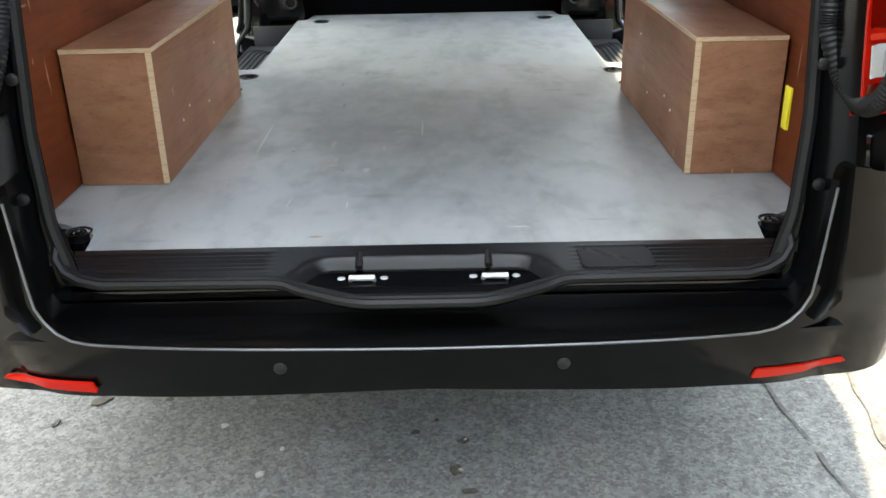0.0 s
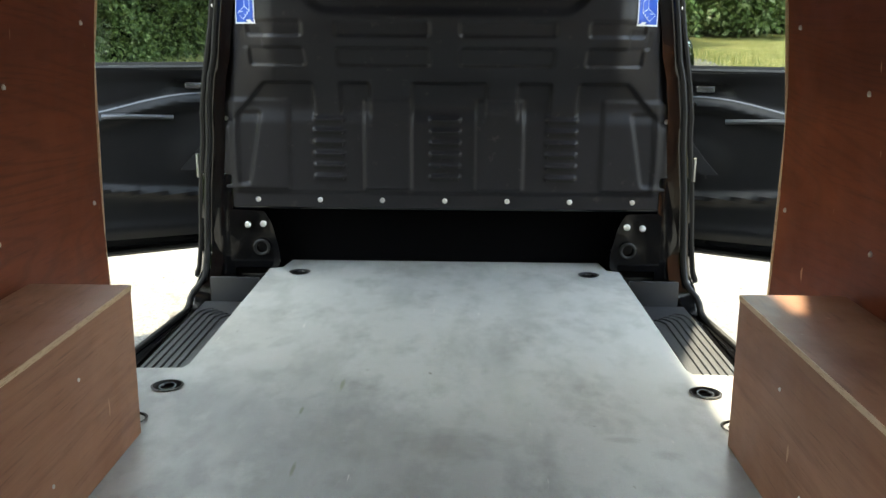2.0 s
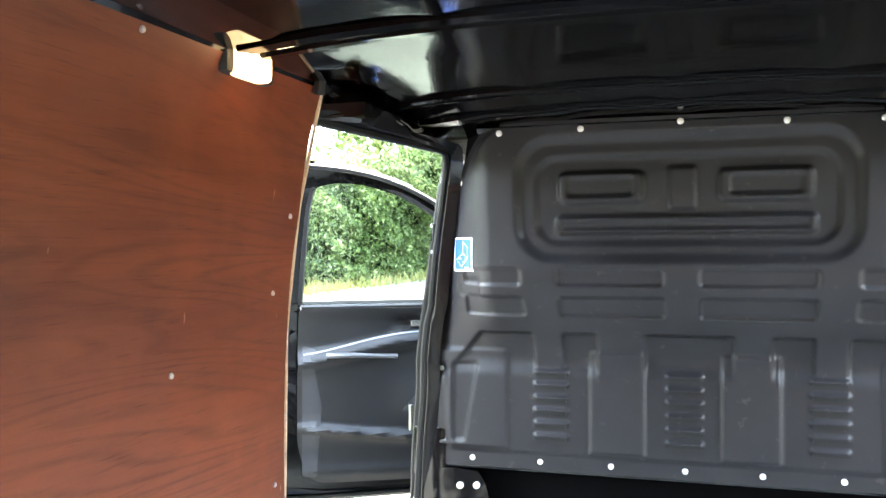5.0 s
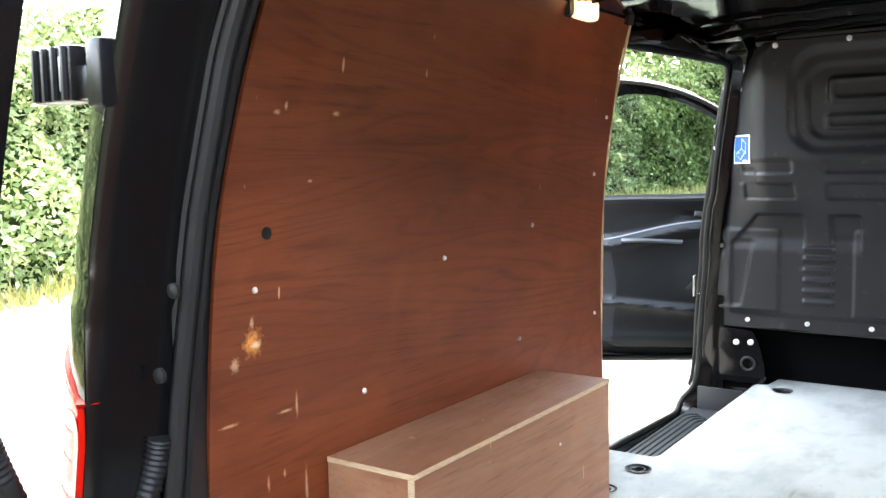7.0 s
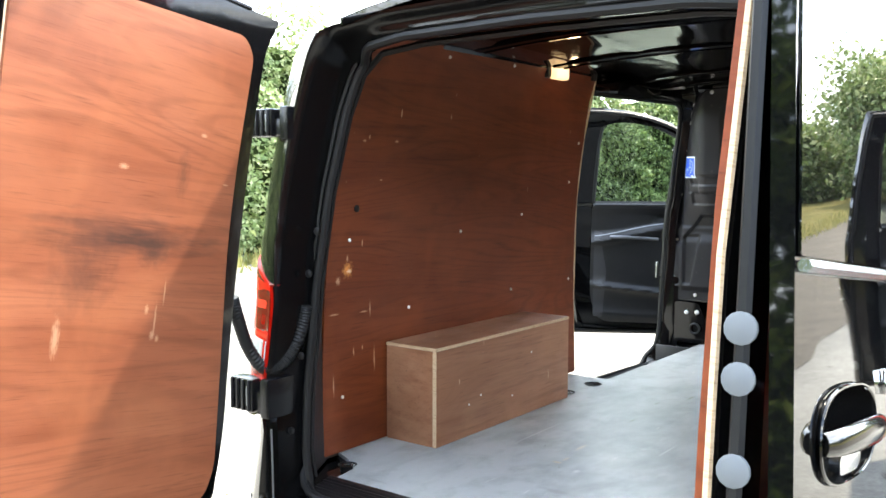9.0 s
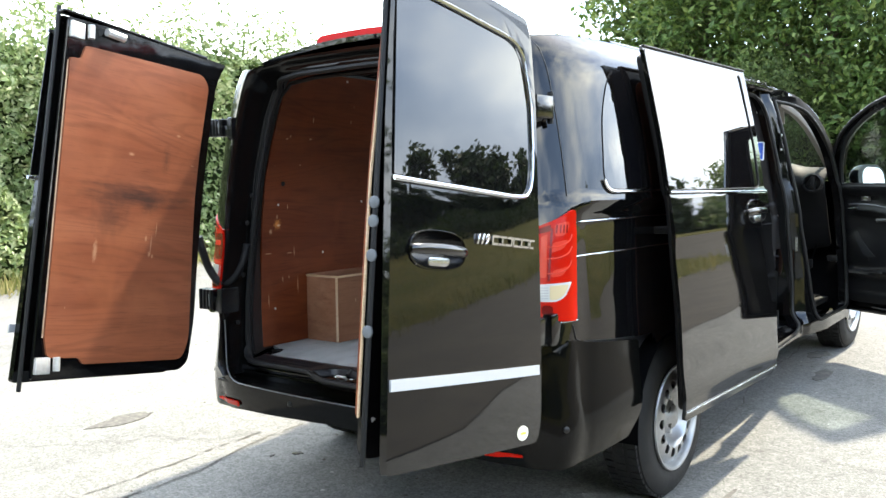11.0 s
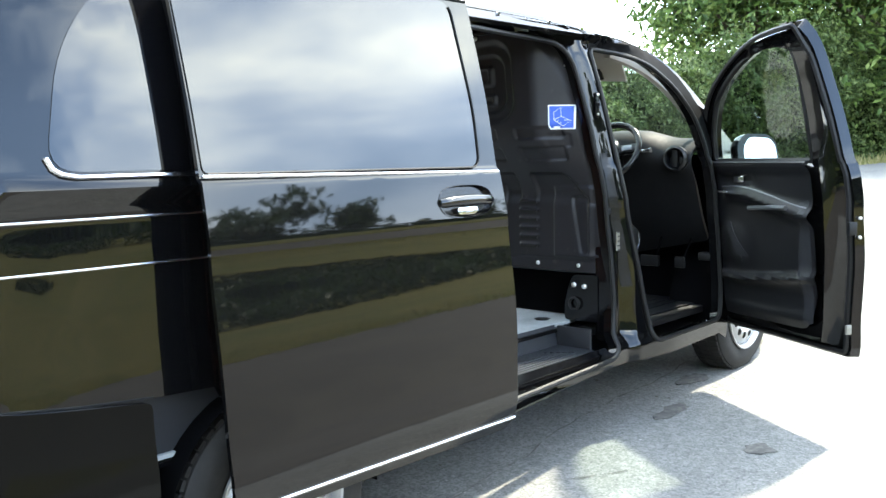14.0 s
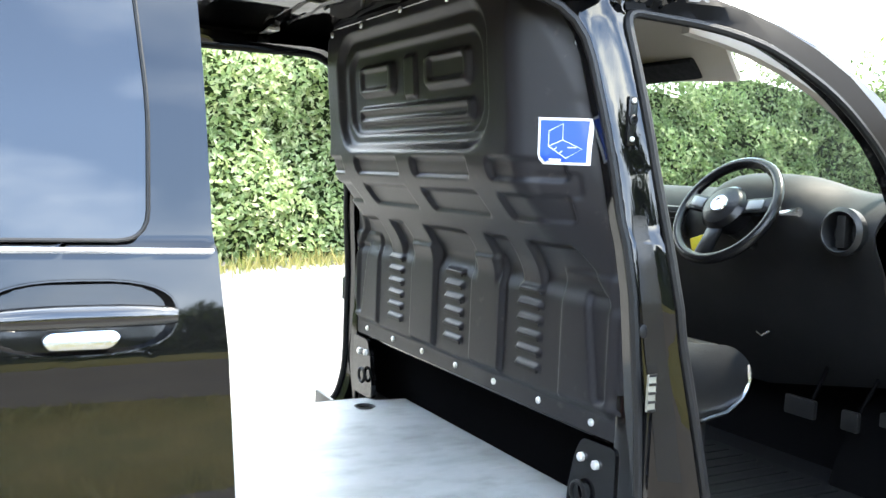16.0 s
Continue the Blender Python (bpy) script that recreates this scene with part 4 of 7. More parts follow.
    for zz in (1.035, 1.085, 1.125):
        part("light_rib", tube([corner(0.068 + 0.085 * math.sin(0.5 * math.pi * k / 12), zz + 0.040 * (1 - math.cos(0.5 * math.pi * k / 12)), sgn, 0.0120) for k in range(13)], 0.003, 6), RED_LIT, lamp)
    part("chrome_edge", tube([corner(u, 0.868 - 0.02 * (u - 0.1), sgn, 0.004) for u in np.linspace(0.115, 0.205, 8)], 0.003, 6), SATIN, lamp)
    part("pillar_cover", sheet([rounded([(0.0, 0.785), (0.055, 0.785), (0.06, 0.855), (0.0, 0.86)], 0.015)], lambda u, z: corner(u, z, sgn, 0.02), 0.03 * sgn, (0.012, 0.04)), PAINT, van)

# rear bumper
BX = spline([(0, 0), (0.35, 0.35), (0.605, 0.60), (0.775, 0.76), (0.92, 0.868), (1.05, 0.925), (1.20, 0.955), (1.48, 0.968)])
BY = spline([(0, 0.072), (0.35, 0.082), (0.605, 0.108), (0.775, 0.155), (0.92, 0.245), (1.05, 0.36), (1.20, 0.505), (1.48, 0.785)])
BI = spline([(0.34, 0.075), (0.40, 0.030), (0.46, 0.008), (0.505, 0.0), (0.62, 0.010), (0.8, 0.016)])


def bumper(u, z):
    s, a = (1 if u >= 0 else -1), abs(u)
    i = BI(z)
    y = BY(a) + i * 0.8 * max(0, 1 - a / 1.2)
    x = BX(a) * (1 - i)
    if y > yb(z) + 0.03 and a > 0.8:
        x += max(0.0, half(y, z) + 0.006 - x) * smooth3((y - yb(z) - 0.03) / 0.14)
    return (s * x, y, z)


B_R = [(0, 0.498), (0.60, 0.502), (0.655, 0.515), (0.70, 0.56), (0.725, 0.66), (0.74, 0.80), (1.0, 0.80), (1.15, 0.775), (1.46, 0.74), (1.46, 0.46), (1.42, 0.37), (1.1, 0.357), (0.85, 0.360), (0.6, 0.385), (0, 0.408)]
rear_bumper = part("rear_bumper", sheet([rounded(B_R + [(-u, z) for u, z in reversed(B_R[1:-1])], 0.02, 3)], bumper, 0.018, (0.06, 0.03)), BUMPER, van)
for u in (-0.255, 0.25, -0.93, 0.93):
    z0 = 0.463 if abs(u) < 0.5 else 0.50
    p, q = Vector(bumper(u, z0)), Vector(bumper(u + 0.01, z0)) - Vector(bumper(u - 0.01, z0))
    part("parking_sensor", disc(p, (q.y, -q.x, 0), 0.012, 0.004), PLASTIC, rear_bumper)
for s in (1, -1):
    part("reflector", sheet([rounded([(s * 0.622, 0.401), (s * 0.74, 0.396), (s * 0.806, 0.402), (s * 0.80, 0.410), (s * 0.74, 0.414), (s * 0.622, 0.422)], 0.004)], lambda u, z: (Vector(bumper(u, z)) + Vector((0, -0.004, 0)))[:], 0.006 * s, (0.03, 0.02)), RED, rear_bumper)
LIP = [(u, 0.503) for u in np.linspace(0, 0.60, 14)] + [(0.635, 0.508), (0.66, 0.52), (0.682, 0.54), (0.70, 0.565), (0.713, 0.61), (0.724, 0.66), (0.735, 0.76)]
# lip edge in satin grey: the sky highlight on its paint is coloured in
part("bumper_lip", tube([bumper(u, z) for u, z in [(-a, b) for a, b in reversed(LIP[1:])] + LIP], 0.0026, 8), SATIN_DARK, rear_bumper)
# painted step between bumper and loading sill
part("rear_step", sheet([[(-0.76, 0), (0.76, 0), (0.72, 0.15), (-0.72, 0.15)]], lambda x, v: (x, 0.085 + 0.05 * (x / 0.76) ** 2 + v, 0.500 + 0.003 * math.sin(40 * v)), 0.01, (0.1, 0.012)), PAINT_SATIN, van)
part("sill_drop", box(-0.70, 0.70, 0.222, 0.232, 0.495, 0.528, 0.002), PAINT_SATIN, van)


# loading sill of black plastic with the two lock strikers
def lip_y(x):
    """The sill's front edge swells round the lock recess."""
    t = min(1.0, max(0.0, (abs(x) - 0.09) / 0.20))
    return 0.133 + 0.074 * t * t * (3 - 2 * t) + 0.02 * max(0.0, abs(x) - 0.3)


def recess(x, y):
    a = min(1.0, max(0.0, (0.275 - 0.55 * max(0, y - 0.2) - abs(x)) / 0.05))
    b = min(1.0, max(0.0, (0.312 - y) / 0.03))
    c = min(1.0, max(0.0, (y - lip_y(x) - 0.012) / 0.02))
    return (a * a * (3 - 2 * a)) * (b * b * (3 - 2 * b)) * (0.35 + 0.65 * c)


def sill(x, y):
    groove = 0.0018 * math.sin((y - 0.2) * 2 * math.pi / 0.019) * (1 if abs(x) > 0.30 and 0.235 < y < 0.345 else 0)
    return (x, y, 0.576 - 0.038 * recess(x, y) + groove)


SILL_R = [(x, lip_y(x)) for x in np.linspace(0, 0.655, 30)] + [(0.70, 0.36), (0.0, 0.362)]
loading_sill = part("loading_sill", sheet([SILL_R + [(-x, y) for x, y in reversed(SILL_R[1:-1])]], sill, 0.008, (0.012, 0.0055)), PLASTIC, van, "black ribbed plastic loading sill with a central recess")
EDGE = [(x, lip_y(x) - 0.004, 0.570 - 0.012 * recess(x, lip_y(x) + 0.02)) for x in np.linspace(-0.60, 0.60, 60)]
CORNER = [(0.640, 0.214, 0.578), (0.668, 0.222, 0.592), (0.684, 0.234, 0.615)]
RISE = [(x, seal_y(z), z) for x, z in SEAL if x > 0 and z > 0.64 and z < 1.0]
EDGE = [(-x, y, z) for x, y, z in reversed(CORNER + RISE)] + EDGE + CORNER + RISE
part("sill_edge", tube(EDGE, 0.0095, 8), RUBBER, loading_sill, "rubber sealing lip")
part("sill_edge", tube([(x, y + 0.012, z + 0.006) for x, y, z in EDGE if abs(x) < 0.69 and z < 0.6], 0.006, 6), RUBBER, loading_sill)
for x in (-0.116, 0.136):
    st = part("lock_striker", box(x - 0.052, x + 0.052, 0.242, 0.276, 0.537, 0.547, 0.004), STEEL, loading_sill, "zinc-plated lock striker")
    part("striker_bar", tube([(x - 0.022, 0.255, 0.545), (x - 0.022, 0.240, 0.562), (x + 0.022, 0.240, 0.562), (x + 0.022, 0.255, 0.545)], 0.006, 8), STEEL, st)
    for s in (-1, 1):
        part("bolt", disc((x + s * 0.041, 0.257, 0.549), (0, 0, 1), 0.0095, 0.005), SCREW, st)
    part("buffer", tube([(x - 0.01, 0.318, 0.577), (x - 0.01, 0.290, 0.560)], 0.0075, 8), RUBBER, loading_sill)
part("anti_slip_pad", sheet([rounded([(0.30, 0.235), (0.44, 0.235), (0.44, 0.325), (0.30, 0.325)], 0.01)], lambda x, y: (x, y, 0.5785 + 0.0012 * math.sin(500 * x) * math.sin(500 * y)), 0.002, (0.006, 0.006)), RUBBER, loading_sill)

# underbody, wheel houses, windscreen, bonnet and nose
part("underbody", box(-0.86, 0.86, 0.25, 5.0, 0.40, 0.44, 0.01), RUBBER, van)
for sgn in (1, -1):
    for cy, cz in ((1.17, 0.345), (4.37, 0.46)):
        own = bmesh.new()
        pts = arc(0, 0, 0.375, -5, 185, 20)
        A = [own.verts.new((sgn * 0.935, cy + a, cz + b)) for a, b in pts]
        B = [own.verts.new((sgn * 0.66, cy + a, cz + b)) for a, b in pts]
        for i in range(len(A) - 1):
            own.faces.new((A[i], A[i + 1], B[i + 1], B[i]))
        own.faces.new(B)
        # coloured near-black in place of the shade inside the arch
        part("wheel_house", own, SHADE_BLACK, van)
    part("side_sill", sheet([rounded([(1.60, 0.355), (3.98, 0.415), (3.98, 0.48), (1.60, 0.428)], 0.02)], lambda y, z: (sgn * (0.888 + 0.03 * smooth3((y - 3.0) / 0.4) - 3.0 * (z - 0.41) ** 2), y, z), 0.05 * sgn, (0.2, 0.012)), PAINT, van)


def screen(x, v):
    y = 3.36 + 0.98 * v
    return (x, y + 0.20 * (1 - (x / 0.80) ** 2), RAIL(y) + 0.02 * (1 - v) + 0.045 * (1 - (x / 0.8) ** 2) * (1 - v))


WS = [(-0.74, 0.02), (0.74, 0.02), (0.80, 0.5), (0.86, 0.96), (-0.86, 0.96), (-0.80, 0.5)]
ws = part("windscreen", sheet([rounded(WS, 0.06)], screen, 0.004, (0.12, 0.08)), WINDOW, van, "clear laminated windscreen")
ws.visible_shadow = False
part("bonnet", sheet([[(-0.84, 4.36), (0.84, 4.36), (0.80, 4.8), (0.66, 5.08), (-0.66, 5.08), (-0.80, 4.8)]], lambda x, y: (x, y, 1.30 - 0.23 * (y - 4.36) - 0.25 * max(0, y - 4.9) ** 1.3 + 0.05 * (1 - (x / 0.84) ** 2)), 0.02, (0.15, 0.1)), PAINT, van)
part("front_bumper", sheet([[(-0.72, 0.40), (0.72, 0.40), (0.70, 0.95), (0.55, 1.10), (-0.55, 1.10), (-0.70, 0.95)]], lambda x, z: (-x, 5.22 - 0.16 * (x / 0.72) ** 2 - 0.12 * max(0, z - 0.9), z), -0.03, (0.12, 0.1)), PAINT, van)

# ---------------------------------------------------------------- wheels
def wheel(cy, cz, sgn):
    tyre = lathe([(-0.195, 0.215), (-0.20, 0.29), (-0.175, 0.328), (-0.13, 0.336), (-0.07, 0.336), (-0.02, 0.328), (0.0, 0.30), (0.004, 0.255), (-0.006, 0.215), (-0.03, 0.205)], 64)
    place = pose(sgn * 0.935, cy, cz) @ Matrix.Diagonal((sgn, 1, 1, 1))
    hub = new("wheel")
    hub.parent, hub.matrix_basis = van, place
    part("tyre", tyre, TYRE, hub, "black road tyre")
    bm = bmesh.new()
    for k in range(56):  # tread blocks across the tyre
        a = 2 * math.pi * k / 56
        for x0, x1 in ((-0.175, -0.135), (-0.125, -0.085), (-0.07, -0.028)):
            box(x0, x1, -0.0145, 0.0145, 0.328, 0.3405, 0.0, bm, m=Matrix.Rotation(a + (0.02 if x0 > -0.13 else 0), 4, "X"))
    part("tread", bm, TYRE, hub)
    rim = lathe([(-0.19, 0.20), (-0.03, 0.195), (-0.004, 0.205), (0.008, 0.214), (0.010, 0.222), (0.002, 0.224)], 56)
    part("rim", rim, RIM, hub, "silver steel wheel with round holes")
    holes = [circle(0.148 * math.cos(2 * math.pi * k / 14), 0.148 * math.sin(2 * math.pi * k / 14), 0.0205, 12) for k in range(14)]

    def dish(u, v):
        r = math.hypot(u, v)
        return (0.004 - 0.055 * min(1, max(0, (r - 0.15) / 0.05)) ** 2 * 0.5 - 0.05 * math.exp(-((r - 0.085) / 0.03) ** 2) + 0.008 * math.exp(-((r - 0.12) / 0.02) ** 2), u, v)
    part("wheel_disc", sheet([circle(0, 0, 0.198, 48)] + holes, dish, 0.004, (0.03, 0.03)), RIM, hub)
    part("hub_cap", lathe([(-0.04, 0.055), (-0.012, 0.052), (-0.006, 0.04), (-0.004, 0.001)], 24), PLASTIC, hub)
    for k in range(5):
        part("wheel_bolt", disc((-0.04, 0.075 * math.cos(1.2566 * k), 0.075 * math.sin(1.2566 * k)), (1, 0, 0), 0.011, 0.012), STEEL, hub)


for sgn in (1, -1):
    wheel(1.17, 0.345, sgn)
    wheel(4.37, 0.475, sgn)

# ---------------------------------------------------------------- doors
def grip(parent, place, sgn, length=0.25):
    """A pull handle in an oval shell: length along local x, outwards along local z."""
    oval = lambda a, b: [(a * math.copysign(abs(math.cos(t)) ** 0.75, math.cos(t)), b * math.copysign(abs(math.sin(t)) ** 0.75, math.sin(t))) for t in np.linspace(0, 2 * math.pi, 32, endpoint=False)]
    L = length / 2
    H = 0.054
    shell = part("handle_shell", sheet([oval(L * 1.03, H)], lambda u, v: (u, v, 0.002 - 0.045 * max(0, 1 - (u / L) ** 4 - (v / H) ** 2) ** 0.6), 0.002, (0.015, 0.006)), PAINT_SATIN, parent, "black oval handle recess", m=place)
    part("handle_ring", tube([(u, v, 0.002) for u, v in oval(L * 1.03, H)], 0.0022, 6, True), PAINT, shell)
    spine = [(L * 1.01 * t, 0.002 - 0.003 * t * t, 0.004 + 0.016 * (1 - t * t) ** 0.6) for t in np.linspace(-1, 1, 21)]
    part("handle_bar", tube(spine, [float(0.0165 - 0.004 * abs(t) ** 3) for t in np.linspace(-1, 1, 21)], 12, flat=0.62), HANDLE, shell, "satin black pull bar")
    cap = rounded([(-L * 0.34, -0.044), (L * 0.30, -0.045), (L * 0.42, -0.030), (L * 0.34, -0.018), (-L * 0.32, -0.020), (-L * 0.40, -0.030)], 0.01)
    part("lock_cap", sheet([cap], lambda u, v: (u, v, -0.006 + 0.010 * (1 - (u / L) ** 2) - 9.0 * (v + 0.031) ** 2), 0.012, (0.02, 0.006)), SATIN, shell, "bright lock cap")


def rear_door(sgn, px, py):
    p = Vector((px, py, 0.6 if sgn > 0 else 1.15))
    axis = Vector((-0.018, 0.11, 1)) if sgn > 0 else Vector((0.035, 0.11, 1))
    swing = Matrix.Translation(p) @ Matrix.Rotation(radians(90 if sgn > 0 else -83.5), 4, axis.normalized()) @ Matrix.Translation(-p)
    w0 = 0.006 if sgn > 0 else 0.03
    thin = lambda z: 0.062 * max(0.0, z - 1.25) if sgn > 0 else 0.0
    skin = rounded([(w0, 0.505), (0.80, 0.505), (0.83, 0.58), (0.84, 1.0), (0.835, 1.30), (0.825, 1.60), (0.80, 1.80), (0.74, 1.862), (0.40, 1.875), (w0, 1.885)], [0.01, 0.05, 0.05, 0.1, 0.1, 0.1, 0.06, 0.06, 0.1, 0.01])
    if sgn < 0:
        skin = rounded([(0.036, 0.542), (0.75, 0.545), (0.797, 0.585), (0.812, 0.76), (0.795, 1.02), (0.786, 1.30), (0.788, 1.55), (0.80, 1.77), (0.852, 1.868), (0.38, 1.872), (0.034, 1.852)], [0.01, 0.05, 0.04, 0.1, 0.1, 0.1, 0.1, 0.08, 0.006, 0.1, 0.01])
    outer = lambda x, z: rear(z) - 0.016 * (1 - ((x - 0.2) / 0.9) ** 2) + 0.045 * (z - 1.55)
    out = lambda x, z: (sgn * x, outer(x, z) + (0.006 if 0.03 < x < 0.72 and 1.30 < z < 1.76 else 0), z)
    opening = [(0.213 + 0.1285 * math.copysign(abs(math.cos(t)) ** 0.75, math.cos(t)), 1.092 + 0.0535 * math.copysign(abs(math.sin(t)) ** 0.75, math.sin(t))) for t in np.linspace(0, 2 * math.pi, 32, endpoint=False)]
    door = part("rear_door", sheet([skin, opening] if sgn > 0 else [skin], out, 0.024 * sgn, (0.07, 0.05)), PAINT, van, "black rear door swung open with a plywood inner panel", m=swing)
    frame_in = rounded([(w0 + 0.012, 0.52), (0.79, 0.52), (0.815, 0.6), (0.825, 1.0), (0.822, 1.3), (0.81, 1.58), (0.785, 1.79), (0.73, 1.845), (w0 + 0.012, 1.865)], 0.04)
    if sgn < 0:
        frame_in = rounded([(0.046, 0.552), (0.745, 0.555), (0.787, 0.59), (0.80, 0.76), (0.784, 1.02), (0.776, 1.30), (0.778, 1.55), (0.79, 1.77), (0.832, 1.858), (0.38, 1.862), (0.044, 1.842)], [0.01, 0.05, 0.04, 0.1, 0.1, 0.1, 0.1, 0.08, 0.006, 0.1, 0.01])
    core = rounded([(0.14, 0.66), (0.66, 0.66), (0.68, 1.3), (0.62, 1.70), (0.14, 1.74)], 0.05)
    part("inner_frame", sheet([frame_in, core], lambda x, z: (sgn * x, rear(z) + 0.044 - thin(z) - 0.008 * math.sin(min(1, x / 0.1) * 1.57), z), 0.014 * sgn, (0.08, 0.06)), PAINT_IN, door)
    e0 = 0.012 if sgn > 0 else 0.065
    panel = rounded([(e0, 0.62 if sgn > 0 else 0.69), (e0, 1.80 if sgn > 0 else 1.76), (0.17, 1.78 if sgn > 0 else 1.76), (0.18, 1.80), (0.70, 1.795), (0.765, 1.74), (0.775, 1.30), (0.775, 0.80), (0.74, 0.615), (0.245, 0.615), (0.23, 0.655 if sgn < 0 else 0.617), (0.15, 0.665 if sgn < 0 else 0.619)], [0.03, 0.02, 0.02, 0.03, 0.09, 0.08, 0.2, 0.1, 0.06, 0.02, 0.02, 0.02])
    if sgn < 0:
        panel = rounded([(0.095, 0.628), (0.076, 0.70), (0.068, 1.2), (0.060, 1.70), (0.105, 1.705), (0.12, 1.755), (0.45, 1.772), (0.70, 1.782), (0.738, 1.74), (0.722, 1.45), (0.722, 1.25), (0.745, 0.97), (0.768, 0.68), (0.74, 0.60), (0.25, 0.60), (0.225, 0.625)], [0.02, 0.02, 0.1, 0.01, 0.01, 0.01, 0.1, 0.05, 0.05, 0.1, 0.1, 0.1, 0.08, 0.05, 0.01, 0.01])
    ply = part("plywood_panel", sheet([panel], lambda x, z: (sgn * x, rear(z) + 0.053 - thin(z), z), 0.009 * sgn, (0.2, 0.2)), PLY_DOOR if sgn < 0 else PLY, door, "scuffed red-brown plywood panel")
    part("panel_edge", tube([(sgn * ((e0 if sgn > 0 else 0.0845 - 0.0143 * z) - 0.001), rear(z) + 0.049 - thin(z), z) for z in np.linspace(0.70 if sgn < 0 else 0.63, 1.75 if sgn > 0 else 1.69, 8)], 0.0048, 6), PLY_EDGE, ply)
    screws = ((0.14, 1.66), (0.32, 1.775), (0.56, 1.765), (0.752, 1.60), (0.75, 1.15), (0.745, 0.80), (0.14, 1.15), (0.14, 0.78), (0.36, 0.64), (0.60, 0.64))
    if sgn < 0:
        screws = ((0.082, 1.60), (0.305, 1.752), (0.56, 1.758), (0.716, 1.62), (0.710, 1.28), (0.742, 0.83), (0.084, 1.19), (0.10, 0.76), (0.34, 0.615), (0.66, 0.615))
    for x, z in screws:
        part("screw", disc((sgn * x, rear(z) + 0.0535 - thin(z), z), (0, 1, 0), 0.0065, 0.003, 10), SCREW, ply)
    win = rounded([(0.014, 1.280), (0.70, 1.292), (0.737, 1.36), (0.742, 1.45), (0.727, 1.58), (0.665, 1.72), (0.57, 1.765), (0.014, 1.785)], [0.005, 0.06, 0.05, 0.06, 0.1, 0.08, 0.08, 0.005])
    surf = lambda x, z, o: (sgn * x, out(x, z)[1] - o, z)
    part("door_window", sheet([win], lambda x, z: (sgn * x, outer(x, z) - 0.004, z), 0.003 * sgn, (0.08, 0.06)), GLASS_DARK, door, "black privacy glass window")
    rim_line = [(0.01, 1.271), (0.3, 1.276), (0.6, 1.281), (0.69, 1.288), (0.728, 1.315), (0.746, 1.36), (0.750, 1.45), (0.735, 1.585), (0.672, 1.728), (0.625, 1.76), (0.57, 1.774), (0.3, 1.785), (0.01, 1.793)]
    part("window_trim", tube([(sgn * x, outer(x, z) - 0.008, z) for x, z in rim_line[:1] + rounded(rim_line, 0.02)[6:-6] + rim_line[-1:]], 0.0075, 6), SATIN, door)
    part("trim_strip", sheet([[(0.012, 0.719), (0.805, 0.722), (0.805, 0.752), (0.012, 0.749)]], lambda x, z: (sgn * x, out(x, z)[1] - 0.006, z), 0.006 * sgn, (0.1, 0.02)), STRIP, door, "satin silver trim strip")
    bx = Matrix.Translation((sgn * 0.213, out(0.213, 1.092)[1] - 0.002, 1.092)) @ Matrix(((sgn, 0, 0, 0), (0, 0, -1, 0), (0, 1, 0, 0), (0, 0, 0, 1)))
    if sgn > 0:
        grip(door, bx @ Matrix.Rotation(radians(-8), 4, "X"), sgn)
        part("round_sticker", sheet([[(0.685 + 0.038 * math.cos(t), 0.545 + 0.023 * math.sin(t)) for t in np.linspace(0, 2 * math.pi, 24, endpoint=False)]], lambda x, z: (x, out(x, z)[1] - 0.002, z), 0.001, (0.03, 0.03)), CREAM, door, "cream round sticker")
        part("sticker_print", sheet([[(0.667, 0.542), (0.703, 0.542), (0.703, 0.548), (0.667, 0.548)]], lambda x, z: (x, out(x, z)[1] - 0.0045, z), 0.001, (0.03, 0.03)), YELLOW, door)
        cu = bpy.data.curves.new("badge", "FONT")
        cu.body, cu.size, cu.extrude, cu.bevel_depth, cu.shear = "119", 0.046, 0.003, 0.0016, 0.2
        tmp = bpy.data.objects.new("badge", cu)
        me = bpy.data.meshes.new_from_object(tmp)
        bpy.data.objects.remove(tmp)
        badge = new("model_badge", me)
        me.materials.append(CHROME)
        badge.parent, badge.matrix_basis = door, Matrix.Translation((0.392, out(0.43, 1.13)[1] - 0.004, 1.124)) @ pose(0, 0, 0, 90, 0, 0) @ Matrix.Diagonal((1.0, 0.88, 1, 1))
        for k in range(7):
            bm = bmesh.new()
            x = 0.482 + 0.041 * k
            y = out(x, 1.14)[1]
            box(x, x + 0.036, y - 0.006, y + 0.002, 1.124, 1.131, 0.0, bm)
            box(x + 0.004, x + 0.040, y - 0.006, y + 0.002, 1.147, 1.154, 0.0, bm)
            box(x + 0.014 * (k % 3), x + 0.014 * (k % 3) + 0.008, y - 0.006, y + 0.002, 1.124, 1.154, 0.0, bm)
            part("badge_bar", bm, CHROME, door)
    for z in (1.20, 1.15, 1.06, 0.86) if sgn > 0 else ():
        part("edge_plug", disc((sgn * (w0 - 0.011), rear(z) + 0.018, z), (-sgn, 0, 0), 0.017, 0.003), PLUG, door)
    for z in (1.80, 0.60):
        lk = part("door_lock", box(sgn * 0.05, sgn * 0.11, rear(z) + 0.04, rear(z) + 0.066, z - 0.03, z + 0.03, 0.006), STEEL, door, "zinc door lock")
        part("lock_pin", tube([(sgn * 0.13, rear(z) + 0.07, z - 0.02), (sgn * 0.13, rear(z) + 0.07, z + 0.03)], 0.013, 8), STEEL, lk)
    z = 1.825
    part("door_latch", tube([(sgn * 0.20, rear(z) + 0.066, z), (sgn * 0.28, rear(z) + 0.066, z - 0.003)], 0.016, 8), STEEL, door)
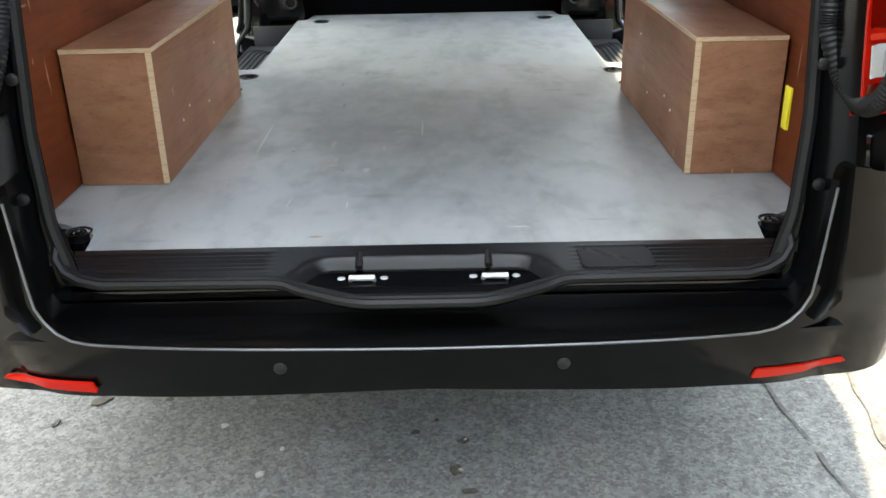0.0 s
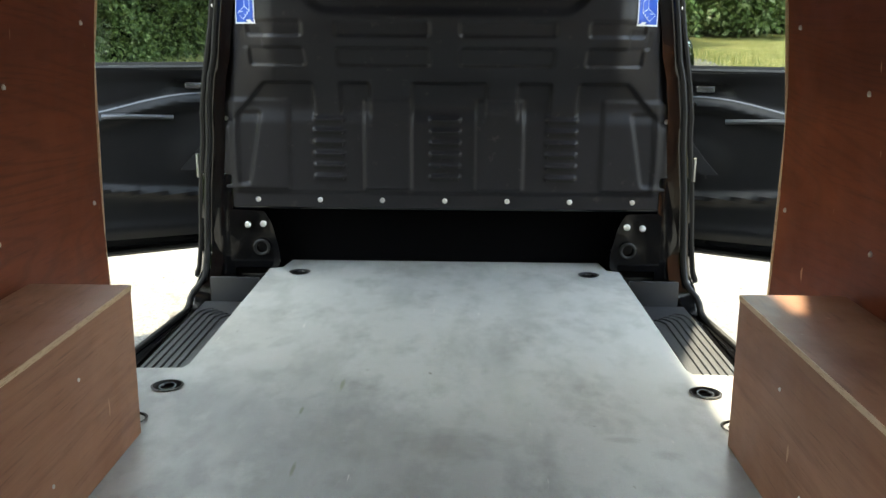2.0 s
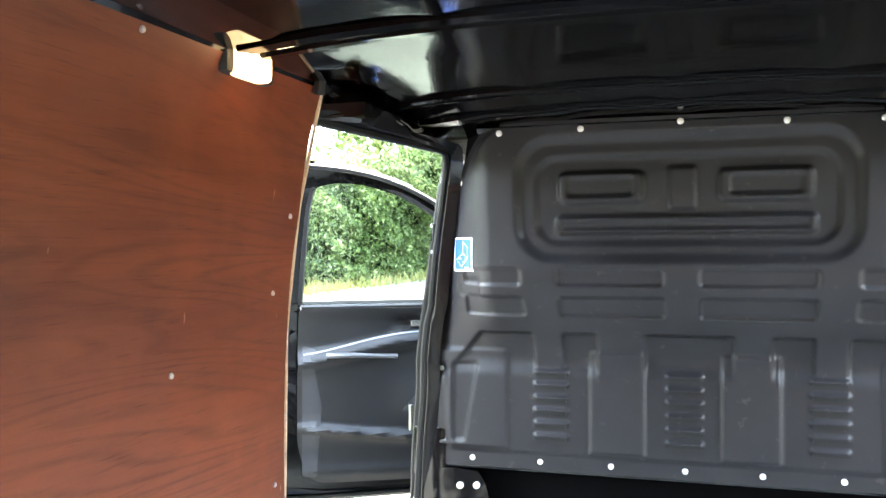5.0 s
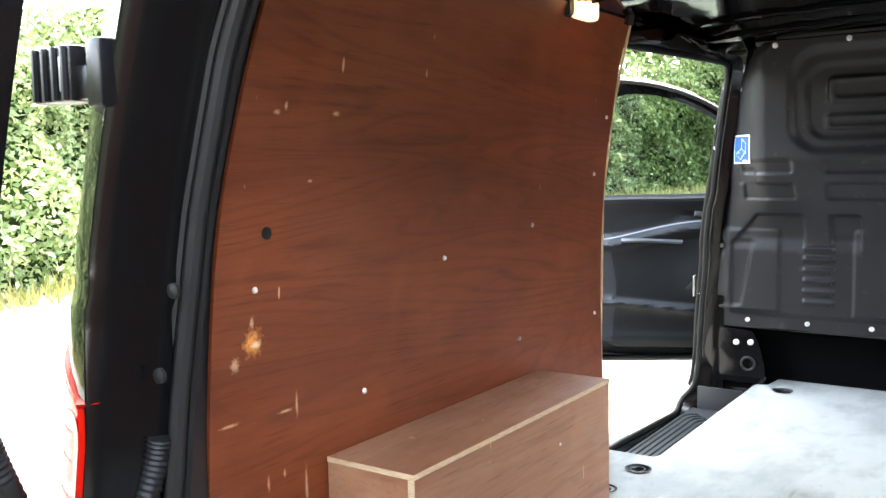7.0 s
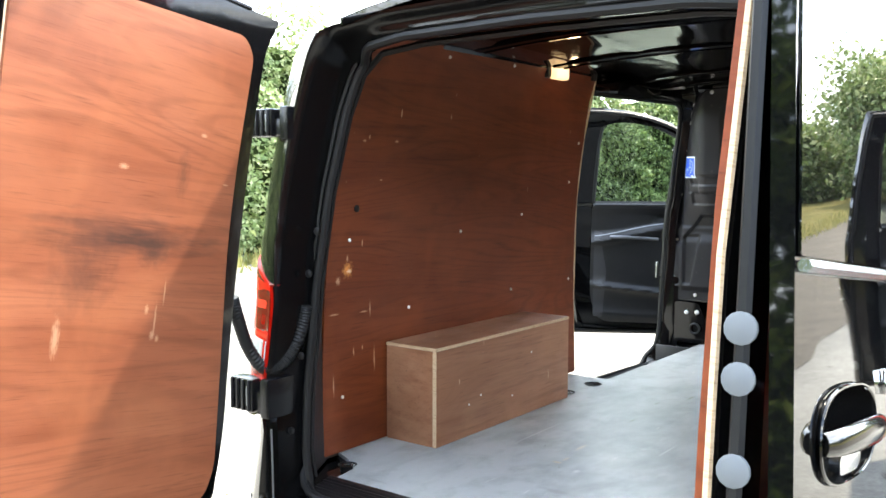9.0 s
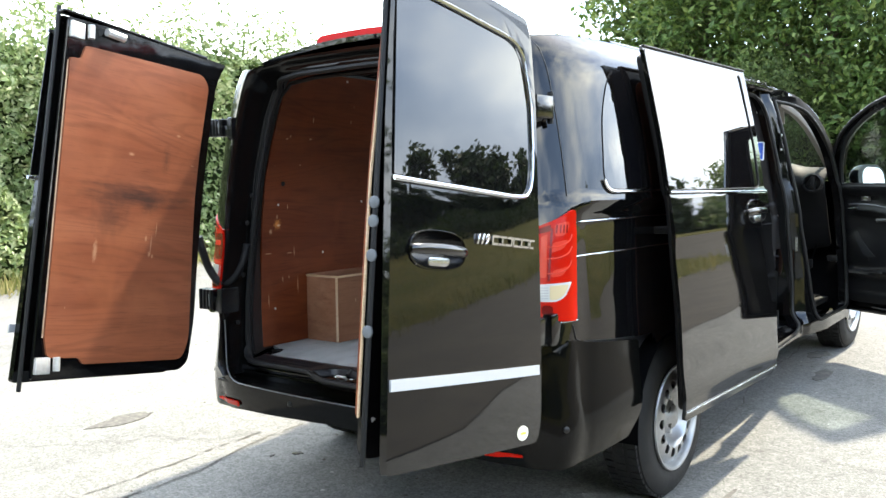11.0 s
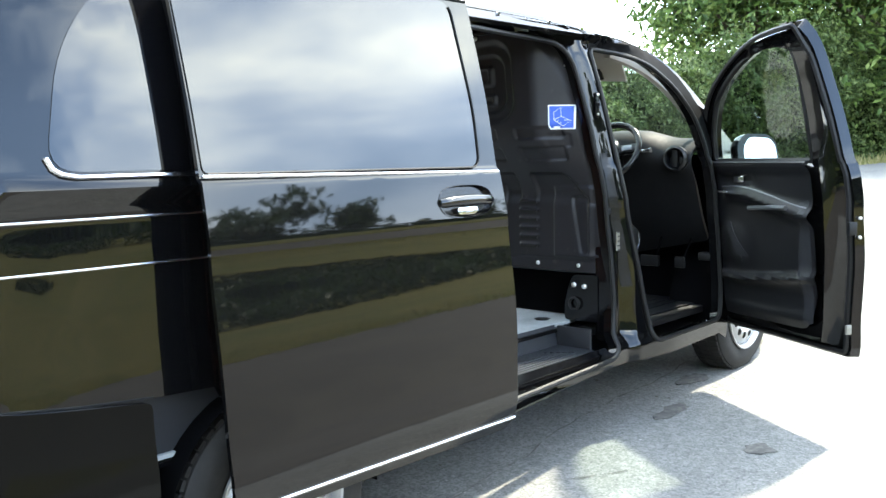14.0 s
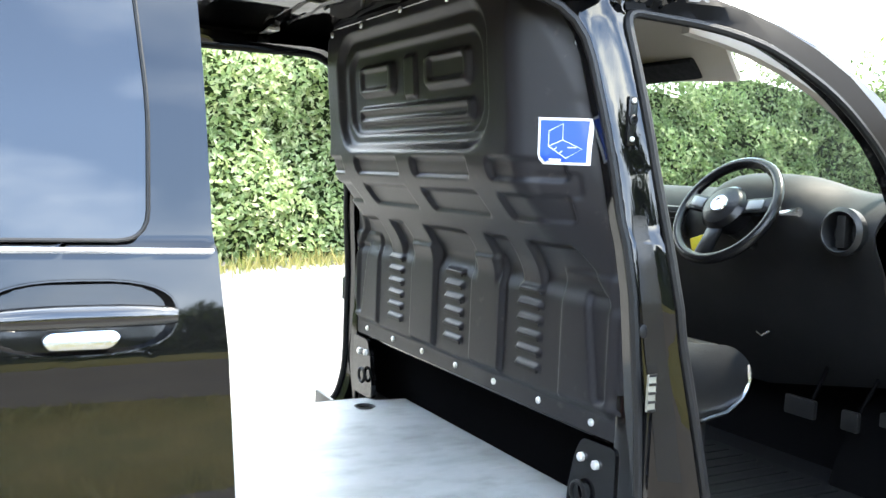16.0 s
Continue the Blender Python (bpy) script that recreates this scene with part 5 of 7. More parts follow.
    part("door_weatherstrip", tube([(sgn * (w0 - 0.004), rear(z) + 0.018, z) for z in np.linspace(0.51, 1.88, 20)], 0.008, 6), RUBBER, door)
    part("top_flap", box(sgn * 0.02, sgn * 0.72, rear(1.88) + 0.01, rear(1.88) + 0.055, 1.853, 1.864, 0.005), PAINT_IN, door)
    if sgn > 0:
        # the hinge side is cut in towards the roof
        for ob in [door] + list(door.children_recursive):
            m = ob.matrix_basis.copy() if ob is not door else Matrix()
            up = ob.parent
            while up is not None and up is not door and ob is not door:
                m = up.matrix_basis @ m
                up = up.parent
            mi = m.inverted()
            for v in ob.data.vertices:
                c = m @ v.co
                if c.x > 0.55:
                    c.x -= float(np.interp(c.z, [0.5, 0.72, 1.2, 1.6, 1.87], [0.03, 0.035, 0.06, 0.08, 0.115])) * min(1.0, (c.x - 0.55) / 0.29) ** 2
                    v.co = mi @ c
    # hinges bridge the door and the pillar
    for z, hh in ((1.60, 0.047), (0.845, 0.056)):
        if sgn < 0:
            # ribbed leaf on the door, a narrow link and a bracket on the pillar
            r0 = rear(z)
            hg = part("hinge", box(-0.742, -0.708, r0 + 0.004, r0 + 0.10, z - hh, z + hh * 0.95, 0.006), TRIM_BLACK, van, "black rear door hinge")
            part("hinge_arm", box(-0.864, -0.772, r0 + 0.002, r0 + 0.050, z - hh * 0.8, z + hh * 0.85, 0.006), TRIM_BLACK, hg)
            part("hinge_link", box(-0.775, -0.735, r0 + 0.012, r0 + 0.045, z - hh * 0.75, z + hh * 0.25, 0.004), TRIM_BLACK, hg)
            for k in range(4):
                part("hinge_rib", box(-0.856 + 0.023 * k, -0.850 + 0.023 * k, r0 - 0.004, r0 + 0.02, z - hh * 0.75, z + hh * 0.8, 0.001), PLASTIC_GREY, hg)
                part("hinge_pin", tube([(-0.868, r0 + 0.02, z - hh * 0.7 + 0.024 * k), (-0.858, r0 + 0.02, z - hh * 0.7 + 0.024 * k)], 0.006, 8), STEEL, hg)
            part("hinge_rib", box(-0.792, -0.784, r0 - 0.003, r0 + 0.012, z - hh * 0.5, z + hh * 0.5, 0.001), SATIN_DARK, hg)
            continue
        hx = sgn * (half(yb(z) + 0.09, z) - 0.012)
        hg = part("hinge", box(hx - 0.02, hx + 0.03, rear(z) + 0.085, rear(z) + 0.165, z - hh, z + hh, 0.012), PAINT, van, "glossy black rear door hinge")
        lo, hi = min(hx, px) - 0.012, max(hx, px) + 0.016
        part("hinge_arm", box(lo, hi, rear(z) - 0.015, rear(z) + 0.10, z - hh * 0.85, z + hh * 0.85, 0.010), HANDLE, hg)
        part("hinge_pin", tube([(sgn * (abs(px) - 0.004), rear(z) + 0.105, z - hh * 1.15), (sgn * (abs(px) - 0.004), rear(z) + 0.105, z + hh * 1.15)], 0.011, 10), RUBBER, hg)
    hose = [(-0.765, 0.06, 1.129), (-0.769, 0.08, 1.074), (-0.774, 0.12, 0.983), (-0.756, 0.16, 0.922), (-0.732, 0.20, 0.927), (-0.722, 0.245, 0.975), (-0.712, 0.27, 1.04), (-0.705, 0.278, 1.09)]
    if sgn > 0:
        hose = [(0.76, 0.055, 1.06), (0.742, 0.07, 0.97), (0.738, 0.10, 0.925), (0.739, 0.15, 0.900), (0.737, 0.20, 0.905), (0.727, 0.24, 0.935), (0.707, 0.262, 1.002), (0.706, 0.268, 1.04), (0.705, 0.272, 1.12)]
    fine = []
    for a in range(len(hose) - 1):
        p0, p1, p2, p3 = (Vector(hose[max(0, min(len(hose) - 1, a + d))]) for d in (-1, 0, 1, 2))
        for k in range(14):
            t = k / 14
            fine.append(0.5 * ((2 * p1) + (p2 - p0) * t + (2 * p0 - 5 * p1 + 4 * p2 - p3) * t * t + (3 * p1 - p0 - 3 * p2 + p3) * t ** 3))
    part("cable_hose", tube(fine, [0.0165 + 0.0022 * (k % 2) for k in range(len(fine))], 10), RUBBER, van, "corrugated black cable hose")


rear_door(1, 0.83, 0.13)
rear_door(-1, -0.85, 0.085)


def slide_door(sgn):
    off = 0.088
    wall = lambda z: flank(z) if z < 1.66 else flank(1.66) - 0.20 * (z - 1.66)
    out = lambda y, z: (sgn * (wall(z) + off), y, z)
    skin = rounded([(0.905, 0.405), (2.03, 0.39), (2.08, 0.43), (2.112, 0.65), (2.114, 0.85), (2.104, 1.10), (2.085, 1.29), (2.08, 1.32), (2.07, 1.60), (2.05, 1.875), (0.870, 1.87), (0.890, 1.34), (0.895, 0.85)],
                   [0.02, 0.05, 0.05, 0.1, 0.1, 0.1, 0.01, 0.01, 0.1, 0.02, 0.02, 0.1, 0.1])
    opening = [(1.890 + 0.1335 * math.copysign(abs(math.cos(t)) ** 0.75, math.cos(t)), 1.190 + 0.0535 * math.copysign(abs(math.sin(t)) ** 0.75, math.sin(t))) for t in np.linspace(0, 2 * math.pi, 32, endpoint=False)]
    door = part("sliding_door", sheet([skin, opening], out, 0.014 * sgn, (0.12, 0.012)), PAINT, van, "black sliding side door pushed back open")
    part("door_shell", sheet([[(1.53 + (y - 1.53) * 0.86, 1.12 + (z - 1.12) * 0.94) for y, z in skin]], lambda y, z: (sgn * (wall(z) + off - 0.016), y, z), 0.036 * sgn, (0.2, 0.05)), PAINT_IN, door)
    win = rounded([(0.900, 1.306), (1.984, 1.300), (1.986, 1.50), (1.950, 1.856), (0.874, 1.853)], [0.02, 0.045, 0.05, 0.05, 0.02])
    part("door_window", sheet([win], lambda y, z: (sgn * (wall(z) + off + 0.004), y, z), 0.003 * sgn, (0.12, 0.05)), GLASS_DARK, door, "black privacy glass window")
    part("window_trim", tube([(sgn * (wall(z) + off + 0.007), y, z) for y, z in [(0.91, 1.306)] + win[6:21]], 0.0032, 6), RUBBER, door)
    part("window_trim", tube([(sgn * (LOW(1.285) + off - 0.002), y, 1.299 - 0.013 * (y - 0.9)) for y in np.linspace(0.893, 2.08, 14)], 0.005, 6), SATIN, door, "bright waistline trim")
    part("top_seal", tube([(sgn * (wall(1.864) + off + 0.002), y, 1.864 + 0.004 * (y - 0.9)) for y in np.linspace(0.875, 2.045, 8)], 0.0055, 6), RUBBER, door)
    part("trim_strip", tube([(sgn * (LOW(0.43) + off + 0.003), y, 0.438 - 0.012 * (y - 0.95)) for y in np.linspace(0.91, 2.07, 14)], 0.0038, 6, flat=1.4), SATIN, door)
    grip(door, Matrix.Translation((sgn * (LOW(1.19) + off - 0.001), 1.890, 1.190)) @ Matrix(((0, 0, sgn, 0), (sgn, 0, 0, 0), (0, 1, 0, 0), (0, 0, 0, 1))) @ Matrix.Rotation(radians(-8), 4, "X"), sgn, 0.26)
    inner = rounded([(1.02, 0.52), (1.98, 0.50), (2.0, 0.9), (1.98, 1.28), (1.94, 1.76), (0.99, 1.76), (1.0, 1.3)], 0.08)
    part("plywood_panel", sheet([inner], lambda y, z: (sgn * (wall(z) + off - 0.056), y, z), 0.006 * sgn, (0.2, 0.08)), PLY, door, "red-brown plywood inner panel")
    bm = tube([(sgn * (wall(z) + off - 0.045), 1.55 + (y - 1.55) * 0.89, 1.1 + (z - 1.1) * 0.95) for y, z in skin], 0.012, 6, True)
    part("rubber_seal", bm, RUBBER, door)
    part("roller_arm", box(sgn * 0.90, sgn * 1.0, 1.00, 1.06, 1.13, 1.16, 0.006), RUBBER, door)


slide_door(1)
slide_door(-1)


def smooth_step(t):
    return t * t * (3 - 2 * t)


def cab_door(sgn):
    p = Vector((sgn * 0.87, 3.99, 0.8))
    swing = Matrix.Translation(p) @ Matrix.Rotation(radians(59.0 * sgn), 4, "Z") @ Matrix.Translation(-p)
    skin = rounded([(3.025, 0.448), (3.93, 0.45), (3.985, 0.60), (3.995, 1.24), (3.985, 1.50), (3.89, 1.645), (3.74, 1.745), (3.59, 1.812), (3.42, 1.856), (3.25, 1.872), (3.125, 1.876), (3.075, 1.66), (3.03, 1.47), (2.995, 1.275), (2.982, 1.235), (2.975, 1.10), (2.978, 0.90), (3.01, 0.62)],
                   [0.015, 0.06, 0.1, 0.1, 0.1, 0.08, 0.08, 0.08, 0.08, 0.08, 0.008, 0.1, 0.1, 0.03, 0.03, 0.1, 0.1, 0.1])
    hole = rounded([(3.915, 1.288), (3.915, 1.42), (3.86, 1.575), (3.735, 1.68), (3.59, 1.755), (3.45, 1.80), (3.33, 1.808), (3.245, 1.78), (3.222, 1.67), (3.195, 1.288)], [0.02, 0.06, 0.08, 0.08, 0.08, 0.06, 0.06, 0.04, 0.1, 0.02])
    door = part("cab_door", sheet([skin, hole], lambda y, z: (sgn * half(y, z), y, z), 0.05 * sgn, (0.09, 0.05)), PAINT, van, "black cab door standing wide open", m=swing)
    g = part("door_glass", sheet([[(y, z) for y, z in hole]], lambda y, z: (sgn * (half(y, z) - 0.025), y, z), 0.004 * sgn, (0.15, 0.1)), WINDOW, door, "clear side window glass")
    g.visible_shadow = True
    part("window_seal", tube([(sgn * (half(y, z) - 0.04), y, z) for y, z in hole], 0.014, 6, True), RUBBER, door)
    part("door_seal", tube([(sgn * (half(y, z) - 0.055), 3.5 + (y - 3.5) * 0.955, 1.1 + (z - 1.1) * 0.965) for y, z in skin], 0.012, 6, True), RUBBER, door)
    trim = rounded([(3.24, 0.535), (3.90, 0.52), (3.945, 0.7), (3.945, 1.268), (3.19, 1.276), (3.185, 1.0), (3.185, 0.68)], [0.08, 0.06, 0.1, 0.03, 0.03, 0.1, 0.1])

    def lining(y, z):
        u = (3.93 - y) / 0.84
        bulge = 0.030 * (1 - abs(2 * u - 1) ** 3) * min(1, max(0, (z - 0.52) / 0.06))
        arm = 0.035 * math.exp(-((z - (1.115 - 0.05 * u + 0.03 * math.sin(5 * u))) / 0.030) ** 2) * min(1, max(0, (u - 0.10) / 0.1))
        pull = -0.028 * math.exp(-((z - 1.20) / 0.028) ** 4 - ((u - 0.26) / 0.15) ** 4)
        pocket = -0.018 * math.exp(-((z - 0.62 - 0.05 * u) / 0.06) ** 4 - ((u - 0.5) / 0.4) ** 6) + 0.030 * math.exp(-((z - (0.72 + 0.09 * max(0, u - 0.3))) / 0.018) ** 2) * min(1, max(0, (0.95 - u) / 0.15))
        speaker = 0.020 * math.exp(-(((y - 3.74) / 0.14) ** 2 + ((z - 0.88) / 0.10) ** 2) ** 2)
        top = 0.02 * math.exp(-((z - 1.27) / 0.03) ** 2)
        return (sgn * (half(y, z) - 0.062 - bulge - arm - pull - pocket - speaker - top), y, z)
    lin = part("door_lining", sheet([trim], lining, 0.004 * sgn, (0.02, 0.012)), PLASTIC_GREY, door, "charcoal moulded door lining")
    part("trim_line", tube([(lining(y, 1.150 - 0.05 * (3.93 - y) / 0.84 + 0.03 * math.sin(5 * (3.93 - y) / 0.84))[0] - sgn * 0.002, y, 1.150 - 0.05 * (3.93 - y) / 0.84 + 0.03 * math.sin(5 * (3.93 - y) / 0.84)) for y in np.linspace(3.21, 3.84, 16)], 0.0055, 6), SATIN_DARK, lin)
    part("opener_cup", sheet([rounded([(3.56, 1.17), (3.80, 1.175), (3.78, 1.235), (3.60, 1.23)], 0.02)], lambda y, z: (lining(y, z)[0] - sgn * 0.0025, y, z), 0.002 * sgn, (0.03, 0.02)), RUBBER, lin)
    part("grab_handle", tube([(lining(y, 1.07)[0] - sgn * 0.012, y, 1.07 + 0.01 * math.sin(8 * y)) for y in np.linspace(3.30, 3.60, 10)], 0.011, 8), SATIN_DARK, lin)
    part("door_opener", box(sgn * (half(3.7, 1.2) - 0.085), sgn * (half(3.7, 1.2) - 0.073), 3.66, 3.74, 1.185, 1.215, 0.005), SATIN, lin)
    part("window_switch", box(sgn * (half(3.8, 1.13) - 0.145), sgn * (half(3.8, 1.13) - 0.12), 3.72, 3.80, 1.135, 1.145, 0.003), SATIN, lin)
    part("speaker_grille", sheet([rounded([(3.66, 0.80), (3.86, 0.80), (3.84, 0.97), (3.76, 0.97)], 0.04)], lambda y, z: (lining(y, z)[0] - sgn * 0.004, y, z), 0.003 * sgn, (0.03, 0.03)), PLASTIC, lin)
    part("belt_strip", tube([(sgn * (half(y, 1.28) - 0.088), y, 1.279) for y in np.linspace(3.20, 3.93, 8)], 0.010, 6), TRIM_GREY, lin)
    strip = rounded([(3.205, 0.57), (3.265, 0.56), (3.285, 0.86), (3.255, 1.02), (3.265, 1.10), (3.205, 1.12)], 0.015)
    part("lining_strip", sheet([strip], lambda y, z: (lining(y, z)[0] - sgn * 0.003, y, z), 0.002 * sgn, (0.02, 0.03)), TRIM_GREY, lin, "grey strip of the door lining")
    # paler grey wedge draws the diagonal highlight by the speaker
    wedge = rounded([(3.62, 0.83), (3.70, 0.83), (3.80, 0.99), (3.76, 0.99)], 0.01)
    part("speaker_wedge", sheet([wedge], lambda y, z: (lining(y, z)[0] - sgn * 0.006, y, z), 0.003 * sgn, (0.03, 0.03)), TRIM_GREY, lin)
    part("edge_label", box(sgn * 0.90, sgn * 0.925, 2.992, 3.004, 0.56, 0.60, 0.003), PLATE, door)
    rim = [(3.25, 1.868, 0.045), (3.13, 1.868, 0.05), (3.10, 1.76, 0.055), (3.073, 1.66, 0.06), (3.05, 1.55, 0.065), (3.022, 1.42, 0.08), (2.998, 1.29, 0.11), (2.986, 1.235, 0.12), (2.979, 1.10, 0.12), (2.981, 0.90, 0.12), (2.995, 0.74, 0.12), (3.015, 0.60, 0.11), (3.06, 0.47, 0.09), (3.3, 0.460, 0.075), (3.9, 0.458, 0.07)]
    bm = bmesh.new()
    rings = [[bm.verts.new((sgn * (half(y, z) - 0.004 - w * k / 5), y + (0.09 if y < 3.14 else 0.0) * smooth_step(k / 5) * (1 if z < 1.3 else 0.45), z + (0.03 * smooth_step(k / 5) if z < 0.5 else 0))) for y, z, w in rim] for k in range(6)]
    for A, B in zip(rings, rings[1:]):
        for i in range(1, len(A)):
            bm.faces.new((A[i - 1], A[i], B[i], B[i - 1]))
    shut = part("shut_face", bm, PAINT, door, "glossy black shut face")
    part("door_latch", box(sgn * (half(3.0, 1.0) - 0.075), sgn * (half(3.0, 1.0) - 0.035), 2.975, 2.995, 0.98, 1.035, 0.004), PLASTIC, shut)
    for dz in (-0.03, 0.05):
        part("bolt", disc((sgn * (half(3.0, 1.0) - 0.03), 2.966, 1.0 + dz), (0, -1, 0), 0.007, 0.005), SCREW, shut)
    # wing mirror
    bm = bmesh.new()
    face = rounded([(0.985, 1.225), (1.19, 1.232), (1.225, 1.29), (1.205, 1.385), (1.16, 1.418), (1.02, 1.424), (0.975, 1.37)], [0.04, 0.05, 0.05, 0.06, 0.05, 0.05, 0.05], 4)
    rings = []
    for k in range(7):
        t = k / 6
        f = math.cos(t * 1.45) ** 0.6
        rings.append([bm.verts.new((sgn * (1.09 + (x - 1.09) * f), 3.868 + 0.13 * math.sin(t * 1.45) + 0.10 * (z - 1.32), 1.32 + (z - 1.32) * f)) for x, z in face])
    for A, B in zip(rings, rings[1:]):
        for i in range(len(A)):
            bm.faces.new((A[i - 1], A[i], B[i], B[i - 1]))
    bm.faces.new(rings[-1])
    bm.faces.new(rings[0][::-1])
    mir = part("wing_mirror", bm, PAINT, door, "black wing mirror")
    part("mirror_glass", sheet([[(1.105 + (x - 1.09) * 0.80, 1.318 + (z - 1.32) * 0.84) for x, z in face]], lambda x, z: (sgn * x, 3.8665 + 0.10 * (z - 1.32), z), 0.004 * sgn, (0.1, 0.1)), MIRROR, mir)
    part("mirror_arm", box(sgn * 0.90, sgn * 1.0, 3.90, 3.97, 1.235, 1.285, 0.012), PLASTIC, mir)
    part("check_strap", box(sgn * 0.86, sgn * 0.93, 3.93, 3.98, 0.78, 0.82, 0.006), RUBBER, van)


cab_door(1)
cab_door(-1)

# ---------------------------------------------------------------- load space
wall_x = spline([(0.57, 0.835), (0.9, 0.845), (1.2, 0.845), (1.45, 0.83), (1.65, 0.80), (1.80, 0.765), (1.93, 0.715)])
F_R = [(0.0, 0.362), (0.685, 0.362), (0.69, 0.40), (0.70, 0.46), (0.78, 0.52), (0.87, 0.56), (0.87, 2.02), (0.655, 2.03), (0.645, 2.06), (0.645, 3.08), (0.60, 3.10), (0.58, 3.27), (0.0, 3.27)]
RINGS = [(s * x, y) for s in (1, -1) for x, y in ((0.652, 1.90), (0.672, 1.70), (0.525, 3.025), (0.735, 0.47))]
floor_poly = F_R + [(-x, y) for x, y in reversed(F_R[1:-1])]
cuts = [circle(x, y, 0.034, 16) for x, y in RINGS if abs(x) < 0.66]
cargo_floor = part("cargo_floor", sheet([floor_poly] + cuts, lambda x, y: (x, y, 0.57), 0.012, (0.25, 0.25)), FLOOR, van, "grey resin-faced load floor with scuffs", smooth=False)
part("floor_pan", box(-0.87, 0.87, 0.22, 2.0, 0.535, 0.553, 0.003), PAINT_IN, van)
part("floor_pan", box(-0.66, 0.66, 2.0, 3.4, 0.535, 0.553, 0.003), PAINT_IN, van)
part("floor_edge", tube([(x, 0.361, 0.5695) for x in np.linspace(-0.685, 0.685, 6)], 0.0032, 5), PLY_EDGE, cargo_floor)
for x, y in RINGS:
    k = 0.6 if y < 0.6 else 0.78
    cup = lathe([(0.003, 0.050), (0.004, 0.044), (0.001, 0.041), (-0.018, 0.036), (-0.02, 0.001)], 24, None, pose(x, y, 0.5705, 0, -90, 0) @ Matrix.Diagonal((1, k, k, 1)))
    ring = part("lashing_ring", cup, RUBBER, van, "recessed black lashing ring in the load floor")
    part("ring_bar", tube([(x + 0.024 * k * math.cos(a), y + 0.03 * k * math.sin(a), 0.568) for a in np.linspace(0, 6.28, 16, endpoint=False)], 0.004, 6, True), TRIM_BLACK, ring)

wall_poly = rounded([(0.465, 0.575), (2.07, 0.575), (2.07, 0.9), (2.075, 1.35), (2.075, 1.62), (2.04, 1.925), (0.66, 1.925), (0.605, 1.83), (0.57, 1.65), (0.515, 1.36), (0.485, 1.0)], [0.01, 0.01, 0.05, 0.1, 0.1, 0.02, 0.06, 0.05, 0.1, 0.2, 0.1])
WALL_RIGHT = rounded([(0.465, 0.575), (2.07, 0.575), (2.07, 1.35), (2.06, 1.84), (0.62, 1.84), (0.57, 1.65), (0.515, 1.36), (0.485, 1.0)], 0.02)
